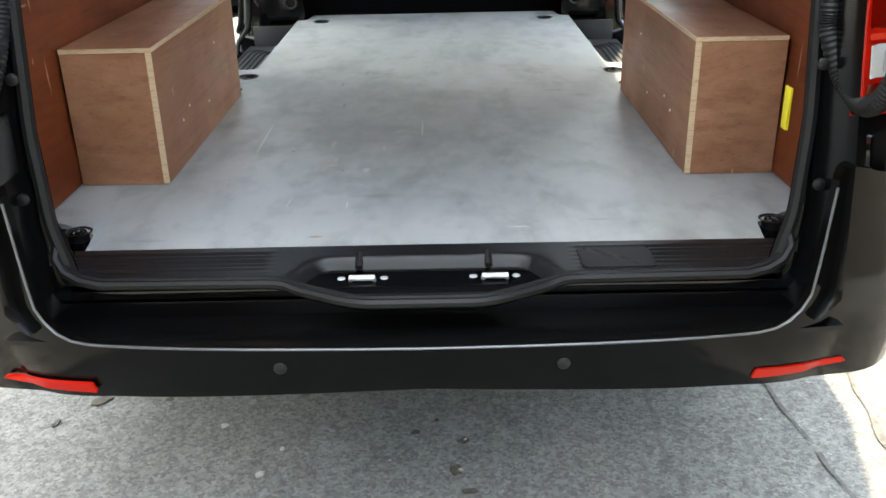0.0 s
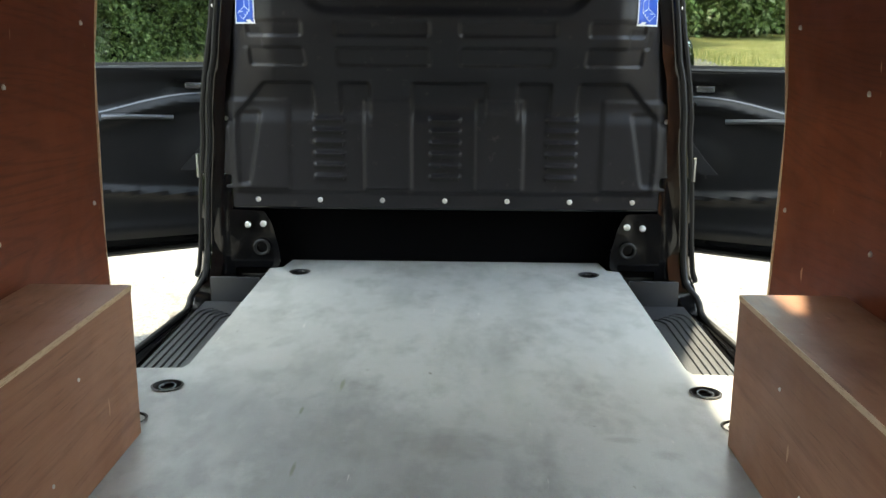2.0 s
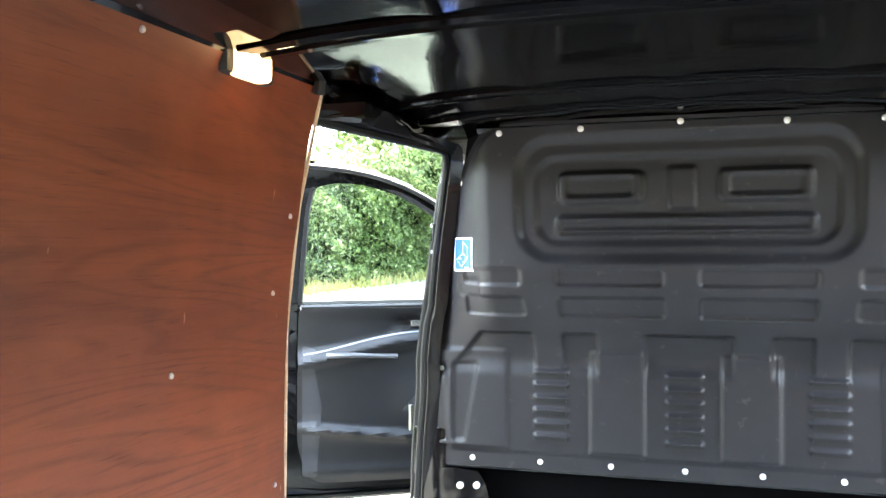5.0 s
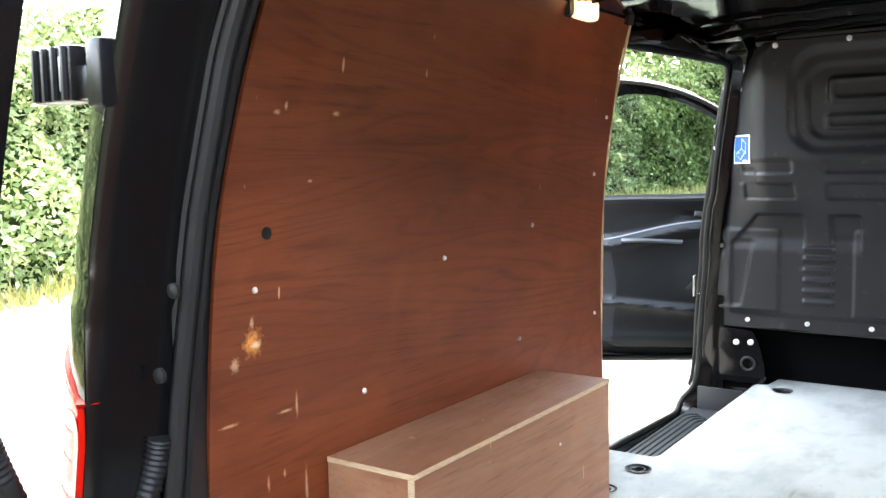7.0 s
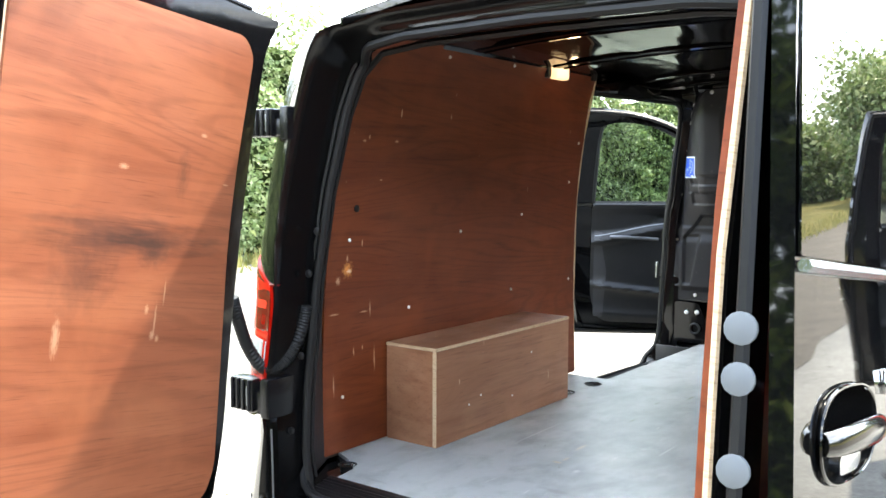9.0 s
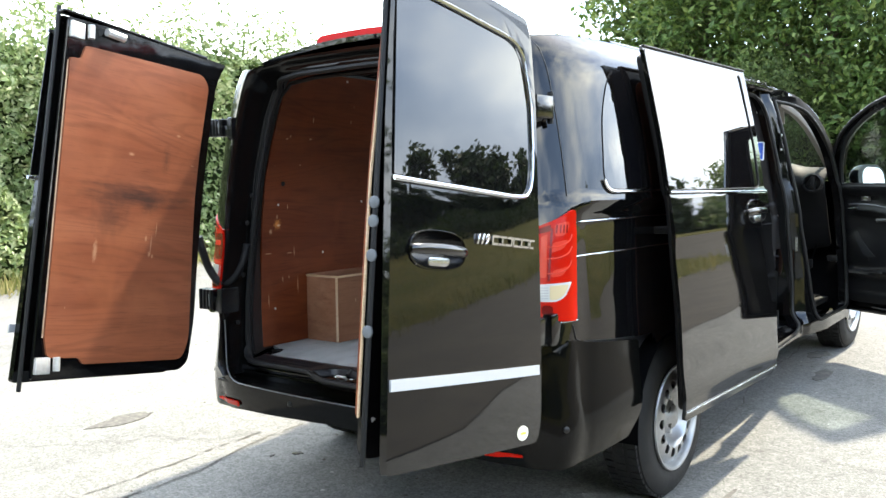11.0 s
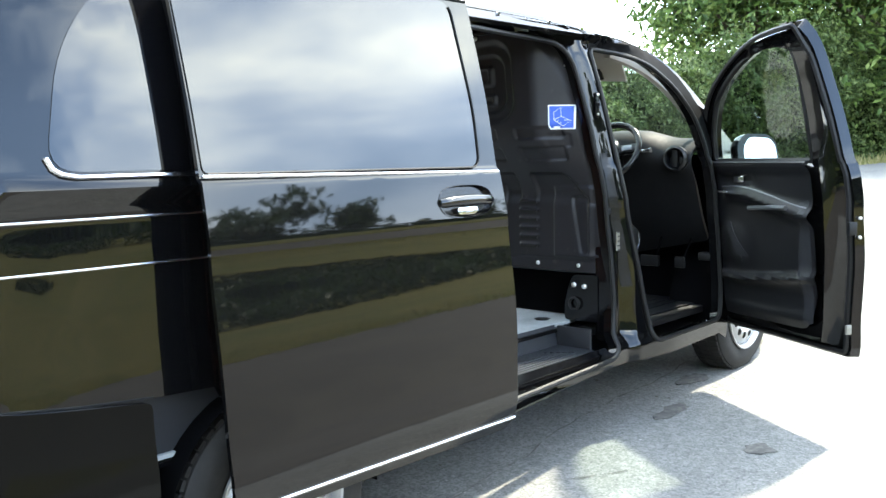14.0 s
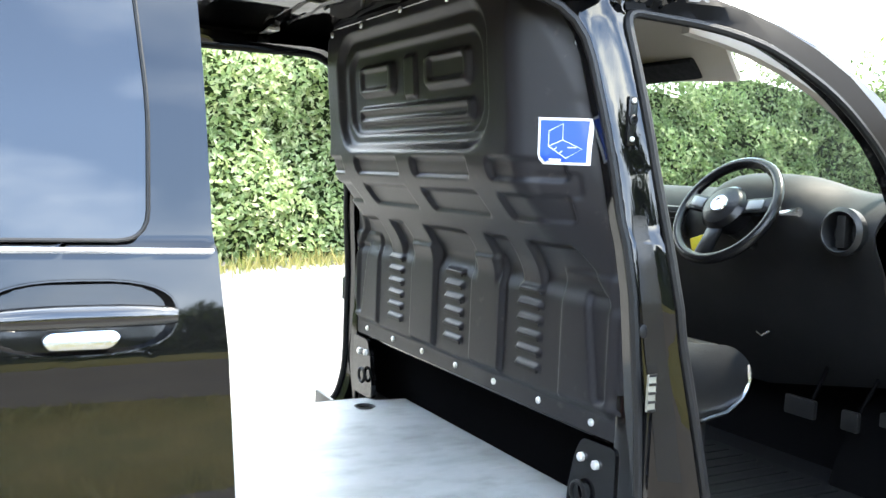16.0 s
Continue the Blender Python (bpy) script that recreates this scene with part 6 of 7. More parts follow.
for sgn in (1, -1):
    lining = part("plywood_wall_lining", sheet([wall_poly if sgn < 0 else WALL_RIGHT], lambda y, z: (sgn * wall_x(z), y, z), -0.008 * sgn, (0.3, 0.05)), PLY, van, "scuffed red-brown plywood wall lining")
    part("panel_edge", tube([(sgn * (wall_x(z) + 0.004), y + 0.001, z) for y, z in ([(2.07, 0.58), (2.07, 0.9), (2.075, 1.35), (2.075, 1.62), (2.045, 1.90)] if sgn < 0 else [(2.07, 0.6), (2.07, 1.2), (2.065, 1.6)])], 0.0045, 6), PLY_EDGE, lining)
    for y, z in ((1.0, 1.86), (1.4, 1.87), (1.8, 1.87), (2.03, 1.60), (1.99, 1.43), (2.02, 1.0), (0.60, 1.25), (0.56, 0.75), (1.2, 1.25), (1.62, 1.3), (1.55, 1.0), (0.9, 1.0)):
        part("screw", disc((sgn * (wall_x(z) - 0.001), y, z), (-sgn, 0, 0.2), 0.006, 0.003, 10), SCREW, lining)
    part("wall_plug", disc((sgn * (wall_x(1.33) - 0.001), 0.63, 1.35), (-sgn, 0, 0), 0.012, 0.004), RUBBER, lining)
    # black sheet metal behind and between the linings
    part("inner_panel", sheet([rounded([(0.30, 0.56), (2.0, 0.56), (2.0, 1.84), (0.36, 1.84)], 0.02)], lambda y, z: (sgn * (min(wall_x(z) + 0.02, flank(z) - 0.045) - 0.11 * max(0.0, (0.50 - y) / 0.2)), y, z), 0.004 * sgn, (0.3, 0.06), cuts=[0.34 + 0.02 * k for k in range(10)]), TRIM_GREY, van)
    # step well at the side door
    well = part("side_step", sheet([[(0.645, 2.03), (0.856, 2.03), (0.856, 2.95), (0.645, 2.95)]], lambda x, y: (sgn * x, y, 0.478 + 0.092 * max(0.0, 1 - (x - 0.645) / 0.018) ** 1.0 * (1 if x < 0.67 else 0)), 0.006 * sgn, (0.009, 0.04)), STEP, van, "ribbed charcoal plastic step")
    part("step_end", box(sgn * 0.66, sgn * 0.835, 2.95, 2.965, 0.47, 0.568, 0.004), STEP, well)
    part("step_end", box(sgn * 0.66, sgn * 0.835, 2.015, 2.03, 0.47, 0.568, 0.004), STEP, well)
    for k in range(5):
        x = 0.843 - 0.023 * k
        line = [(x, 2.09 + 0.02 * k), (x, 2.80 - 0.015 * k), (x - 0.012, 2.845 - 0.02 * k), (x - 0.05 + 0.004 * k, 2.86 - 0.018 * k)]
        part("step_rib", tube([(sgn * a, b, 0.479) for a, b in rounded([(line[0][0], line[0][1] - 0.01)] + line, 0.015, 3)[4:]], 0.0045, 6), STEP, well)
    part("door_sill", sheet([[(0.857, 1.99), (0.888, 1.99), (0.888, 3.04), (0.857, 3.04)]], lambda x, y: (sgn * x, y, 0.474 - 1.3 * (x - 0.857)), 0.012 * sgn, (0.02, 0.2)), PAINT_IN, van)
    part("foot_bracket", sheet([rounded([(0.61, 0.572), (0.79, 0.572), (0.79, 0.79), (0.66, 0.785), (0.635, 0.74), (0.61, 0.64)], 0.02)], lambda x, z: (sgn * x, 3.085, z), 0.02 * sgn, (0.2, 0.2)), PAINT_IN, van)
    part("pillar_foot", box(sgn * 0.775, sgn * 0.885, 3.09, 3.105, 0.49, 0.92, 0.003), PAINT_IN, van)
    for x, z in ((0.665, 0.738), (0.722, 0.734)):
        part("bolt", disc((sgn * x, 3.08, z), (0, -1, 0), 0.0115, 0.006), SCREW, van)
    part("tie_eye", tube([(sgn * (0.672 + 0.026 * math.cos(a)), 3.072, 0.652 + 0.026 * math.sin(a)) for a in np.linspace(0, 6.28, 16, endpoint=False)], 0.006, 6, True), RUBBER, van)
    # pillar beside the bulkhead, with a type plate
    pl = part("type_plate", box(sgn * (flank(0.96) - 0.075), sgn * (flank(0.96) - 0.067), 3.075, 3.097, 0.908, 0.992, 0.002), PLATE, van, "worn type plate on the pillar")
    part("pillar_plug", disc((sgn * (inset(3.10, 1.08) + 0.003), 3.10, 1.08), (sgn, 0, 0), 0.016, 0.004), RUBBER, van)
    lb = part("latch_bracket", box(sgn * (inset(3.07, 1.55) - 0.004), sgn * (inset(3.07, 1.55) + 0.006), 3.052, 3.078, 1.495, 1.605, 0.003), TRIM_BLACK, van, "black latch bracket with bolts")
    for z in (1.595, 1.51):
        part("bolt", disc((sgn * (inset(3.07, 1.55) + 0.007), 3.065, z), (sgn, 0, 0), 0.006, 0.004), SCREW, lb)
    part("latch_hole", lathe([(0.004, 0.012), (0.006, 0.009), (-0.004, 0.006), (-0.004, 0.001)], 16, None, Matrix.Translation((sgn * (inset(3.07, 1.55) + 0.006), 3.065, 1.553)) @ Matrix.Rotation(0 if sgn > 0 else math.pi, 4, "Z")), RUBBER, lb)
    for k in range(5):
        part("print_bar", box(sgn * (flank(0.96) - 0.0678), sgn * (flank(0.96) - 0.065), 3.076, 3.098, 0.908 + 0.02 * k, 0.914 + 0.02 * k, 0.0), PLASTIC, pl)

# warm interior lamp on the left lining, near the roof
lx, ly = -0.748, 1.71
base = part("interior_lamp", box(lx - 0.02, lx + 0.022, ly - 0.08, ly + 0.10, 1.846, 1.925, 0.014), PLASTIC, van, "lit interior lamp with a warm white lens")
part("lamp_lens", box(lx + 0.005, lx + 0.045, ly - 0.060, ly + 0.050, 1.842, 1.910, 0.016, seg=3), LAMP_GLASS, base)
part("lamp_clip", tube([(lx + 0.015, ly + 0.27, 1.925), (lx + 0.03, ly + 0.29, 1.90), (lx + 0.02, ly + 0.30, 1.865)], 0.014, 8), RUBBER, van)
glow = new("interior_lamp_light", bpy.data.lights.new("interior_lamp_light", "POINT"))
glow.data.energy, glow.data.color, glow.data.shadow_soft_size = 0.28, (1.0, 0.74, 0.46), 0.03
glow.parent, glow.location = van, (-0.655, 1.71, 1.90)

# plywood boxes over the wheel arches
for sgn in (1, -1):
    bx = tagged(new("wheel_arch_box"), "plain plywood wheel arch box with pale edges, on the floor", "box", "wheel arch boxes")
    bx.matrix_basis = VAN
    y0, y1, x0, x1 = (0.766, 1.63, 0.622, 0.832) if sgn < 0 else (0.766, 1.61, 0.622, 0.832)
    part("side_board", box(sgn * x0, sgn * (x0 + 0.012), y0 + 0.0, y1, 0.572, 0.888, 0.0015), PLY_BOX, bx)
    part("end_board", box(sgn * (x0 + 0.0125), sgn * x1, y0, y0 + 0.012, 0.572, 0.888, 0.0015), PLY_BOX, bx)
    part("end_board", box(sgn * (x0 + 0.0125), sgn * x1, y1 - 0.012, y1, 0.572, 0.888, 0.0015), PLY_BOX, bx)
    part("top_board", box(sgn * x0, sgn * x1, y0, y1, 0.8885, 0.900, 0.0015), PLY_BOX, bx)
    part("edge_band", box(sgn * (x0 - 0.0015), sgn * (x0 + 0.0125), y0 - 0.0015, y0 + 0.001, 0.574, 0.888, 0.0), PLY_EDGE, bx)
    part("edge_band", box(sgn * (x0 - 0.0015), sgn * (x0 + 0.001), y0, y1, 0.8892, 0.8995, 0.0), PLY_EDGE, bx)
    part("edge_band", box(sgn * x0, sgn * x1, y0 - 0.0015, y0 + 0.001, 0.8892, 0.8995, 0.0), PLY_EDGE, bx)
    for y, z in ((0.95, 0.68), (1.02, 0.70), (1.35, 0.80), (1.22, 0.66)):
        part("screw", disc((sgn * x0, y, z), (-sgn, 0, 0), 0.004, 0.002, 8), SCREW, bx)

# ---------------------------------------------------------------- bulkhead
def rrect(x, z, x0, x1, z0, z1, r, soft=0.012):
    """1 inside a rounded rectangle, falling to 0 across a soft edge."""
    qx, qz = abs(x - (x0 + x1) / 2) - (x1 - x0) / 2 + r, abs(z - (z0 + z1) / 2) - (z1 - z0) / 2 + r
    d = math.hypot(max(qx, 0), max(qz, 0)) + min(max(qx, qz), 0) - r
    t = min(1, max(0, 0.5 - d / soft))
    return t * t * (3 - 2 * t)


def smooth01(t):
    t = min(1, max(0, t))
    return t * t * (3 - 2 * t)


def ramp01(t, r=0.14):
    """A straight ramp from 0 to 1 with eased ends."""
    if t <= -r or t >= 1 + r:
        return 0.0 if t <= -r else 1.0
    return (t + r) ** 2 / (4 * r) if t < r else t if t < 1 - r else 1 - (1 + r - t) ** 2 / (4 * r)


B_EDGE = spline([(0.80, 0.795), (1.12, 0.80), (1.36, 0.782), (1.59, 0.742), (1.73, 0.70), (1.84, 0.63), (1.90, 0.56)])


def bulk(x, z):
    """The moulded face: upright below, leaning back over a ramp, with slanted flanks and pressed pockets."""
    e = B_EDGE(z)
    rise = smooth01((z - 1.13) / 0.34)
    side = ramp01((0.775 - abs(x)) / 0.185)
    y = 3.095 - 0.20 * rise * side - 0.02 * smooth01((z - 1.5) / 0.3) * side
    y -= 0.012 * smooth01((e - 0.02 - abs(x)) / 0.03) * smooth01((z - 0.845) / 0.02)
    ax = abs(x)
    d = 0.022 * rrect(x, z, -0.475, 0.475, 1.49, 1.845, 0.10, 0.035) + 0.014 * rrect(x, z, -0.425, 0.425, 1.535, 1.79, 0.07, 0.022)
    d -= 0.016 * rrect(ax, z, 0.105, 0.355, 1.655, 1.745, 0.02) + 0.016 * rrect(x, z, -0.365, 0.365, 1.565, 1.615, 0.014)
    d += 0.010 * rrect(ax, z, 0.135, 0.33, 1.675, 1.73, 0.014) + 0.010 * rrect(x, z, -0.345, 0.345, 1.577, 1.60, 0.008)
    d -= 0.010 * rrect(x, z, -0.035, 0.04, 1.635, 1.755, 0.01)
    for z0, z1 in ((1.41, 1.458), (1.312, 1.372)):
        d += 0.015 * (rrect(x, z, -0.365, -0.05, z0, z1, 0.012) + rrect(x, z, 0.05, 0.37, z0, z1, 0.012) + rrect(ax, z, 0.475, 0.675, z0, z1, 0.012))
    d += 0.020 * (rrect(ax, z, 0.465, 0.64 + 0.9 * max(0, 1.25 - z), 1.10, 1.252, 0.012) + rrect(x, z, -0.37, -0.265, 1.10, 1.252, 0.01) + rrect(x, z, -0.118, 0.145, 1.10, 1.252, 0.01) + rrect(x, z, 0.255, 0.37, 1.10, 1.252, 0.01)) * smooth01((z - 1.10) / 0.08)
    low = smooth01((1.20 - z) / 0.02) * smooth01((z - 0.862) / 0.012)
    d -= 0.013 * low * (rrect(x, z, -0.29, -0.12, 0.6, 1.6, 0.005, 0.010) + rrect(x, z, 0.11, 0.28, 0.6, 1.6, 0.005, 0.010))
    d -= 0.010 * low * rrect(ax, z, 0.56, 0.80, 0.6, 1.6, 0.005, 0.012)
    d += 0.012 * rrect(ax, z, 0.66 + 0.18 * max(0, 1.14 - z), 0.745, 0.885, 1.145, 0.012, 0.014)
    d += 0.010 * rrect(ax, z, 0.60, 0.69, 1.50, 1.60, 0.012) * 0 + 0.009 * rrect(ax, z, 0.615, 0.70, 1.37, 1.43, 0.012)
    for zz in (0.90, 1.12, 1.36, 1.59):
        d += 0.014 * math.exp(-((ax - e) / 0.035) ** 2 - ((z - zz) / 0.02) ** 2)
    for cx in (-0.415, 0.0, 0.415):
        for k in range(6):
            zc = 0.915 + 0.0415 * k
            if abs(x - cx) < 0.085 and abs(z - zc) < 0.03:
                d -= 0.016 * rrect(x, z, cx - 0.055, cx + 0.055, zc - 0.006, zc + 0.012, 0.008, 0.008) * smooth01((zc + 0.016 - z) / 0.022)
    return y + d


NX, NZ = 250, 190
verts, faces = [], []
for j in range(NZ + 1):
    z = 0.80 + 1.10 * j / NZ
    e = B_EDGE(z)
    for i in range(NX + 1):
        x = e * (2 * i / NX - 1)
        verts.append((x, bulk(x, z), z))
for j in range(NZ):
    for i in range(NX):
        a = j * (NX + 1) + i
        faces.append((a, a + 1, a + NX + 2, a + NX + 1))
me = bpy.data.meshes.new("bulkhead")
me.from_pydata(verts, [], faces)
me.materials.append(BULK)
me.shade_smooth()
bulkhead = new("bulkhead", me)
bulkhead.parent = van
bulkhead["label"] = "moulded charcoal plastic bulkhead with pressed pockets and louvres"
for cx in (-0.415, 0.0, 0.415):
    for k in range(6):
        zc = 0.915 + 0.0415 * k
        part("louvre_slot", box(cx - 0.048, cx + 0.048, 3.074, 3.080, zc - 0.013, zc - 0.004, 0.0), RUBBER, bulkhead)
for k in range(7):
    x = -0.682 + 0.2273 * k
    part("bolt", disc((x, bulk(x, 0.827) - 0.001, 0.827), (0, -1, 0), 0.0095, 0.005), SCREW, bulkhead)
for x, z in ((-0.284, 1.872), (0, 1.882), (0.284, 1.872), (-0.53, 1.868), (0.53, 1.868)):
    part("bolt", disc((x, bulk(x, z) - 0.001, z), (0, -1, 0), 0.0095, 0.005), SCREW, bulkhead)
for s in (1, -1):
    for z in (0.90, 1.12, 1.36, 1.59, 1.73):
        x = s * (B_EDGE(z) - 0.012)
        part("bolt", disc((x, bulk(x, z) - 0.001, z), (0, -1, 0), 0.0085, 0.005), SCREW, bulkhead)
    # blue instruction label on the slanted flank
    lab = part("instruction_label", sheet([[(0.636, 1.448), (0.720, 1.448), (0.720, 1.556), (0.636, 1.556)]], lambda x, z: (s * x, bulk(x, z) - 0.003, z), 0.0015 * s, (0.006, 0.012)), WHITE, bulkhead, "blue and white instruction label")
    part("label_print", sheet([[(0.641, 1.454), (0.715, 1.454), (0.715, 1.550), (0.641, 1.550)]], lambda x, z: (s * x, bulk(x, z) - 0.006, z), 0.0008 * s, (0.006, 0.012)), BLUE, lab)
    on2 = lambda x, z: (s * x, bulk(x, z) - 0.0068, z)
    for line in ([(0.655, 1.49), (0.655, 1.525), (0.677, 1.543), (0.677, 1.505), (0.655, 1.49)], [(0.677, 1.505), (0.708, 1.485), (0.683, 1.463), (0.655, 1.49)], [(0.664, 1.482), (0.668, 1.488)], [(0.673, 1.474), (0.677, 1.48)], [(0.685, 1.488), (0.699, 1.488)]):
        part("label_line", tube([on2(*q) for q in line], 0.0011, 5), WHITE, lab)
part("bulkhead_foot", box(-0.80, 0.80, 3.10, 3.14, 0.79, 0.845, 0.008), PAINT_IN, van)
# black sheet added across the open gap under the bulkhead, for its shade
part("bulkhead_foot_rail", sheet([[(-0.86, 0.50), (0.86, 0.50), (0.86, 0.80), (-0.86, 0.80)]], lambda x, z: (x, 3.215 - 0.2 * max(0, z - 0.66), z), 0.02, (0.3, 0.08)), SHADE_BLACK, van)
part("bulkhead_head", sheet([[(-0.60, 0), (0.60, 0), (0.60, 0.1), (-0.60, 0.1)]], lambda x, v: (x, 2.86 + 0.5 * v, 1.885 + 0.6 * v), 0.02, (0.2, 0.1)), PAINT_IN, van)
part("cab_back", sheet([[(-0.80, 0.82), (0.80, 0.82), (0.80, 1.3), (0.66, 1.9), (-0.66, 1.9), (-0.80, 1.3)]], lambda x, z: (x, 3.13 if z < 1.2 else 3.13 - 0.18 * smooth01((z - 1.2) / 0.3) * smooth01((0.8 - abs(x)) / 0.2), z), 0.006, (0.1, 0.1)), FABRIC, van)

# ---------------------------------------------------------------- cab
part("cab_floor", box(-0.86, 0.86, 3.14, 4.35, 0.50, 0.535, 0.008), RUBBER, van)
mat_bm = box(0.18, 0.80, 3.55, 4.02, 0.535, 0.545, 0.004)
mat = part("floor_mat", mat_bm, RUBBER, van)
for k in range(9):
    part("mat_rib", box(0.22 + 0.06 * k, 0.235 + 0.06 * k, 3.58, 3.98, 0.543, 0.549, 0.001), RUBBER, mat)
# coloured near-black in place of the shade under the dash
part("footwell", sheet([[(-0.86, 0.5), (0.86, 0.5), (0.86, 1.3), (-0.86, 1.3)]], lambda x, z: (x, 4.32 - 0.18 * max(0, 0.75 - z) / 0.25, z), 0.02, (0.3, 0.1)), SHADE_BLACK, van)
part("cab_headliner", sheet([[(-0.74, 3.0), (0.74, 3.0), (0.72, 3.40), (0.70, 3.50), (-0.70, 3.50), (-0.72, 3.40)]], lambda x, y: (x, y, RAIL(y) + 0.030 - 0.04 * (x / 0.8) ** 2 - 0.95 * max(0.0, y - 3.38)), 0.012, (0.2, 0.04)), HEADLINER, van)
for sgn in (1, -1):
    part("pillar_trim", sheet([[(3.28, -0.035), (4.28, -0.045), (4.28, 0.02), (3.28, 0.012)]], lambda y, v: (sgn * (flank(min(RAIL(y), 1.88)) - 0.062), y, RAIL(y) + v - 0.035), 0.03 * sgn, (0.1, 0.05)), HEADLINER, van)
    part("sun_visor", box(sgn * 0.30, sgn * 0.585, 3.43, 3.50, 1.715, 1.735, 0.008, m=Matrix.Translation((0, 3.46, 1.725)) @ Matrix.Rotation(radians(-35), 4, "X") @ Matrix.Translation((0, -3.46, -1.725))), FABRIC, van)


def dash(x, v):
    """v runs from the windscreen over the crown and down the front of the facia."""
    prof_y, prof_z = DY(v), DZ(v)
    cowl = 0.055 * math.exp(-((x - 0.45) / 0.20) ** 4) * math.exp(-((v - 0.36) / 0.16) ** 2)
    pod = 0.05 * math.exp(-((abs(x) - 0.79) / 0.09) ** 2 - ((v - 0.52) / 0.12) ** 2)
    return (x, prof_y - pod - 0.10 * math.exp(-((x - 0.45) / 0.22) ** 4) * math.exp(-((v - 0.45) / 0.15) ** 2), prof_z + cowl)


DY = spline([(0, 4.42), (0.2, 4.12), (0.38, 3.95), (0.5, 3.88), (0.62, 3.90), (0.8, 3.98), (1.0, 4.14)])
DZ = spline([(0, 1.36), (0.2, 1.40), (0.38, 1.39), (0.5, 1.31), (0.62, 1.20), (0.8, 0.99), (1.0, 0.76)])
dashboard = part("dashboard", sheet([rounded([(-0.86, 0), (0.86, 0), (0.86, 0.9), (0.30, 1.0), (-0.30, 1.0), (-0.86, 0.9)], 0.02)], dash, -0.02, (0.035, 0.03)), DASH, van, "charcoal moulded dashboard")
for x in (0.795, -0.795):
    vent = part("air_vent", lathe([(0.015, 0.062), (-0.012, 0.066), (-0.02, 0.056), (-0.01, 0.050), (0.03, 0.046), (0.03, 0.001)], 28, None, pose(x, 3.815, 1.305, 0, 0, 90)), PLASTIC, dashboard, "round air vent")
    part("vent_ring", lathe([(-0.021, 0.053), (-0.023, 0.055), (-0.021, 0.057)], 28, None, pose(x, 3.815, 1.305, 0, 0, 90)), PLASTIC_GREY, vent)
    part("vent_vane", box(x - 0.014, x + 0.014, 3.80, 3.83, 1.262, 1.348, 0.005), RUBBER, vent)
part("instrument_hood", box(0.29, 0.61, 3.84, 3.88, 1.27, 1.40, 0.03), RUBBER, dashboard)
part("centre_vent", box(-0.02, 0.14, 3.855, 3.90, 1.24, 1.34, 0.012), RUBBER, dashboard)
for k in range(4):
    part("vent_slat", box(-0.01, 0.13, 3.845, 3.86, 1.255 + 0.02 * k, 1.261 + 0.02 * k, 0.002), PLASTIC, dashboard)
# steering wheel, leaning back
sw = new("steering_wheel")
sw.parent, sw.matrix_basis = van, pose(0.45, 3.735, 1.343, 57, 0, 0)
sw["label"] = "black leather steering wheel with silver spoke inserts"
part("wheel_rim", tube([(0.172 * math.cos(a), 0.170 * math.sin(a), 0) for a in np.linspace(0, 2 * math.pi, 48, endpoint=False)], 0.0165, 10, True), TRIM_BLACK, sw)
part("wheel_boss", lathe([(-0.05, 0.055), (0.012, 0.075), (0.028, 0.062), (0.034, 0.03), (0.035, 0.001)], 32, None, pose(0, 0, 0, 0, -90, 0)), TRIM_BLACK, sw)
for a in (8, 172, 270):
    m = Matrix.Rotation(radians(a), 4, "Z")
    part("spoke", box(0.05, 0.168, -0.026, 0.026, -0.008, 0.012, 0.008, m=m), TRIM_BLACK, sw)
    if a != 270:
        part("spoke_buttons", box(0.085, 0.14, -0.016, 0.016, 0.010, 0.016, 0.003, m=m), SATIN_DARK, sw)
part("wheel_emblem", lathe([(0.034, 0.028), (0.040, 0.026), (0.040, 0.020), (0.036, 0.018), (0.036, 0.001)], 24, None, pose(0, 0, 0, 0, -90, 0)), CHROME, sw)
part("steering_column", tube([(0.45, 3.76, 1.32), (0.45, 3.95, 1.24)], 0.05, 12), PLASTIC, van)
part("control_stalk", tube([(0.50, 3.80, 1.33), (0.62, 3.79, 1.345), (0.67, 3.785, 1.35)], [0.008, 0.009, 0.014], 8), SATIN, van)
part("key_tag", box(0.285, 0.345, 3.765, 3.775, 1.215, 1.26, 0.004, m=Matrix.Translation((0.33, 3.78, 1.22)) @ Matrix.Rotation(-0.3, 4, "Y") @ Matrix.Translation((-0.33, -3.78, -1.22))), YELLOW, van)
part("bonnet_lever", tube([(0.47, 3.93, 0.975), (0.455, 3.915, 0.960), (0.435, 3.915, 0.968)], 0.005, 6), SATIN, van)
for x, w in ((0.555, 0.055), (0.73, 0.028)):
    pd = part("pedal", box(x - w, x + w, 3.98, 4.0, 0.725, 0.785, 0.008), RUBBER, van)
    part("pedal_arm", tube([(x + 0.5 * w, 4.0, 0.77), (x + 0.04, 4.06, 0.90), (x + 0.04, 4.10, 1.0)], 0.006, 6), SHADE_BLACK, pd)


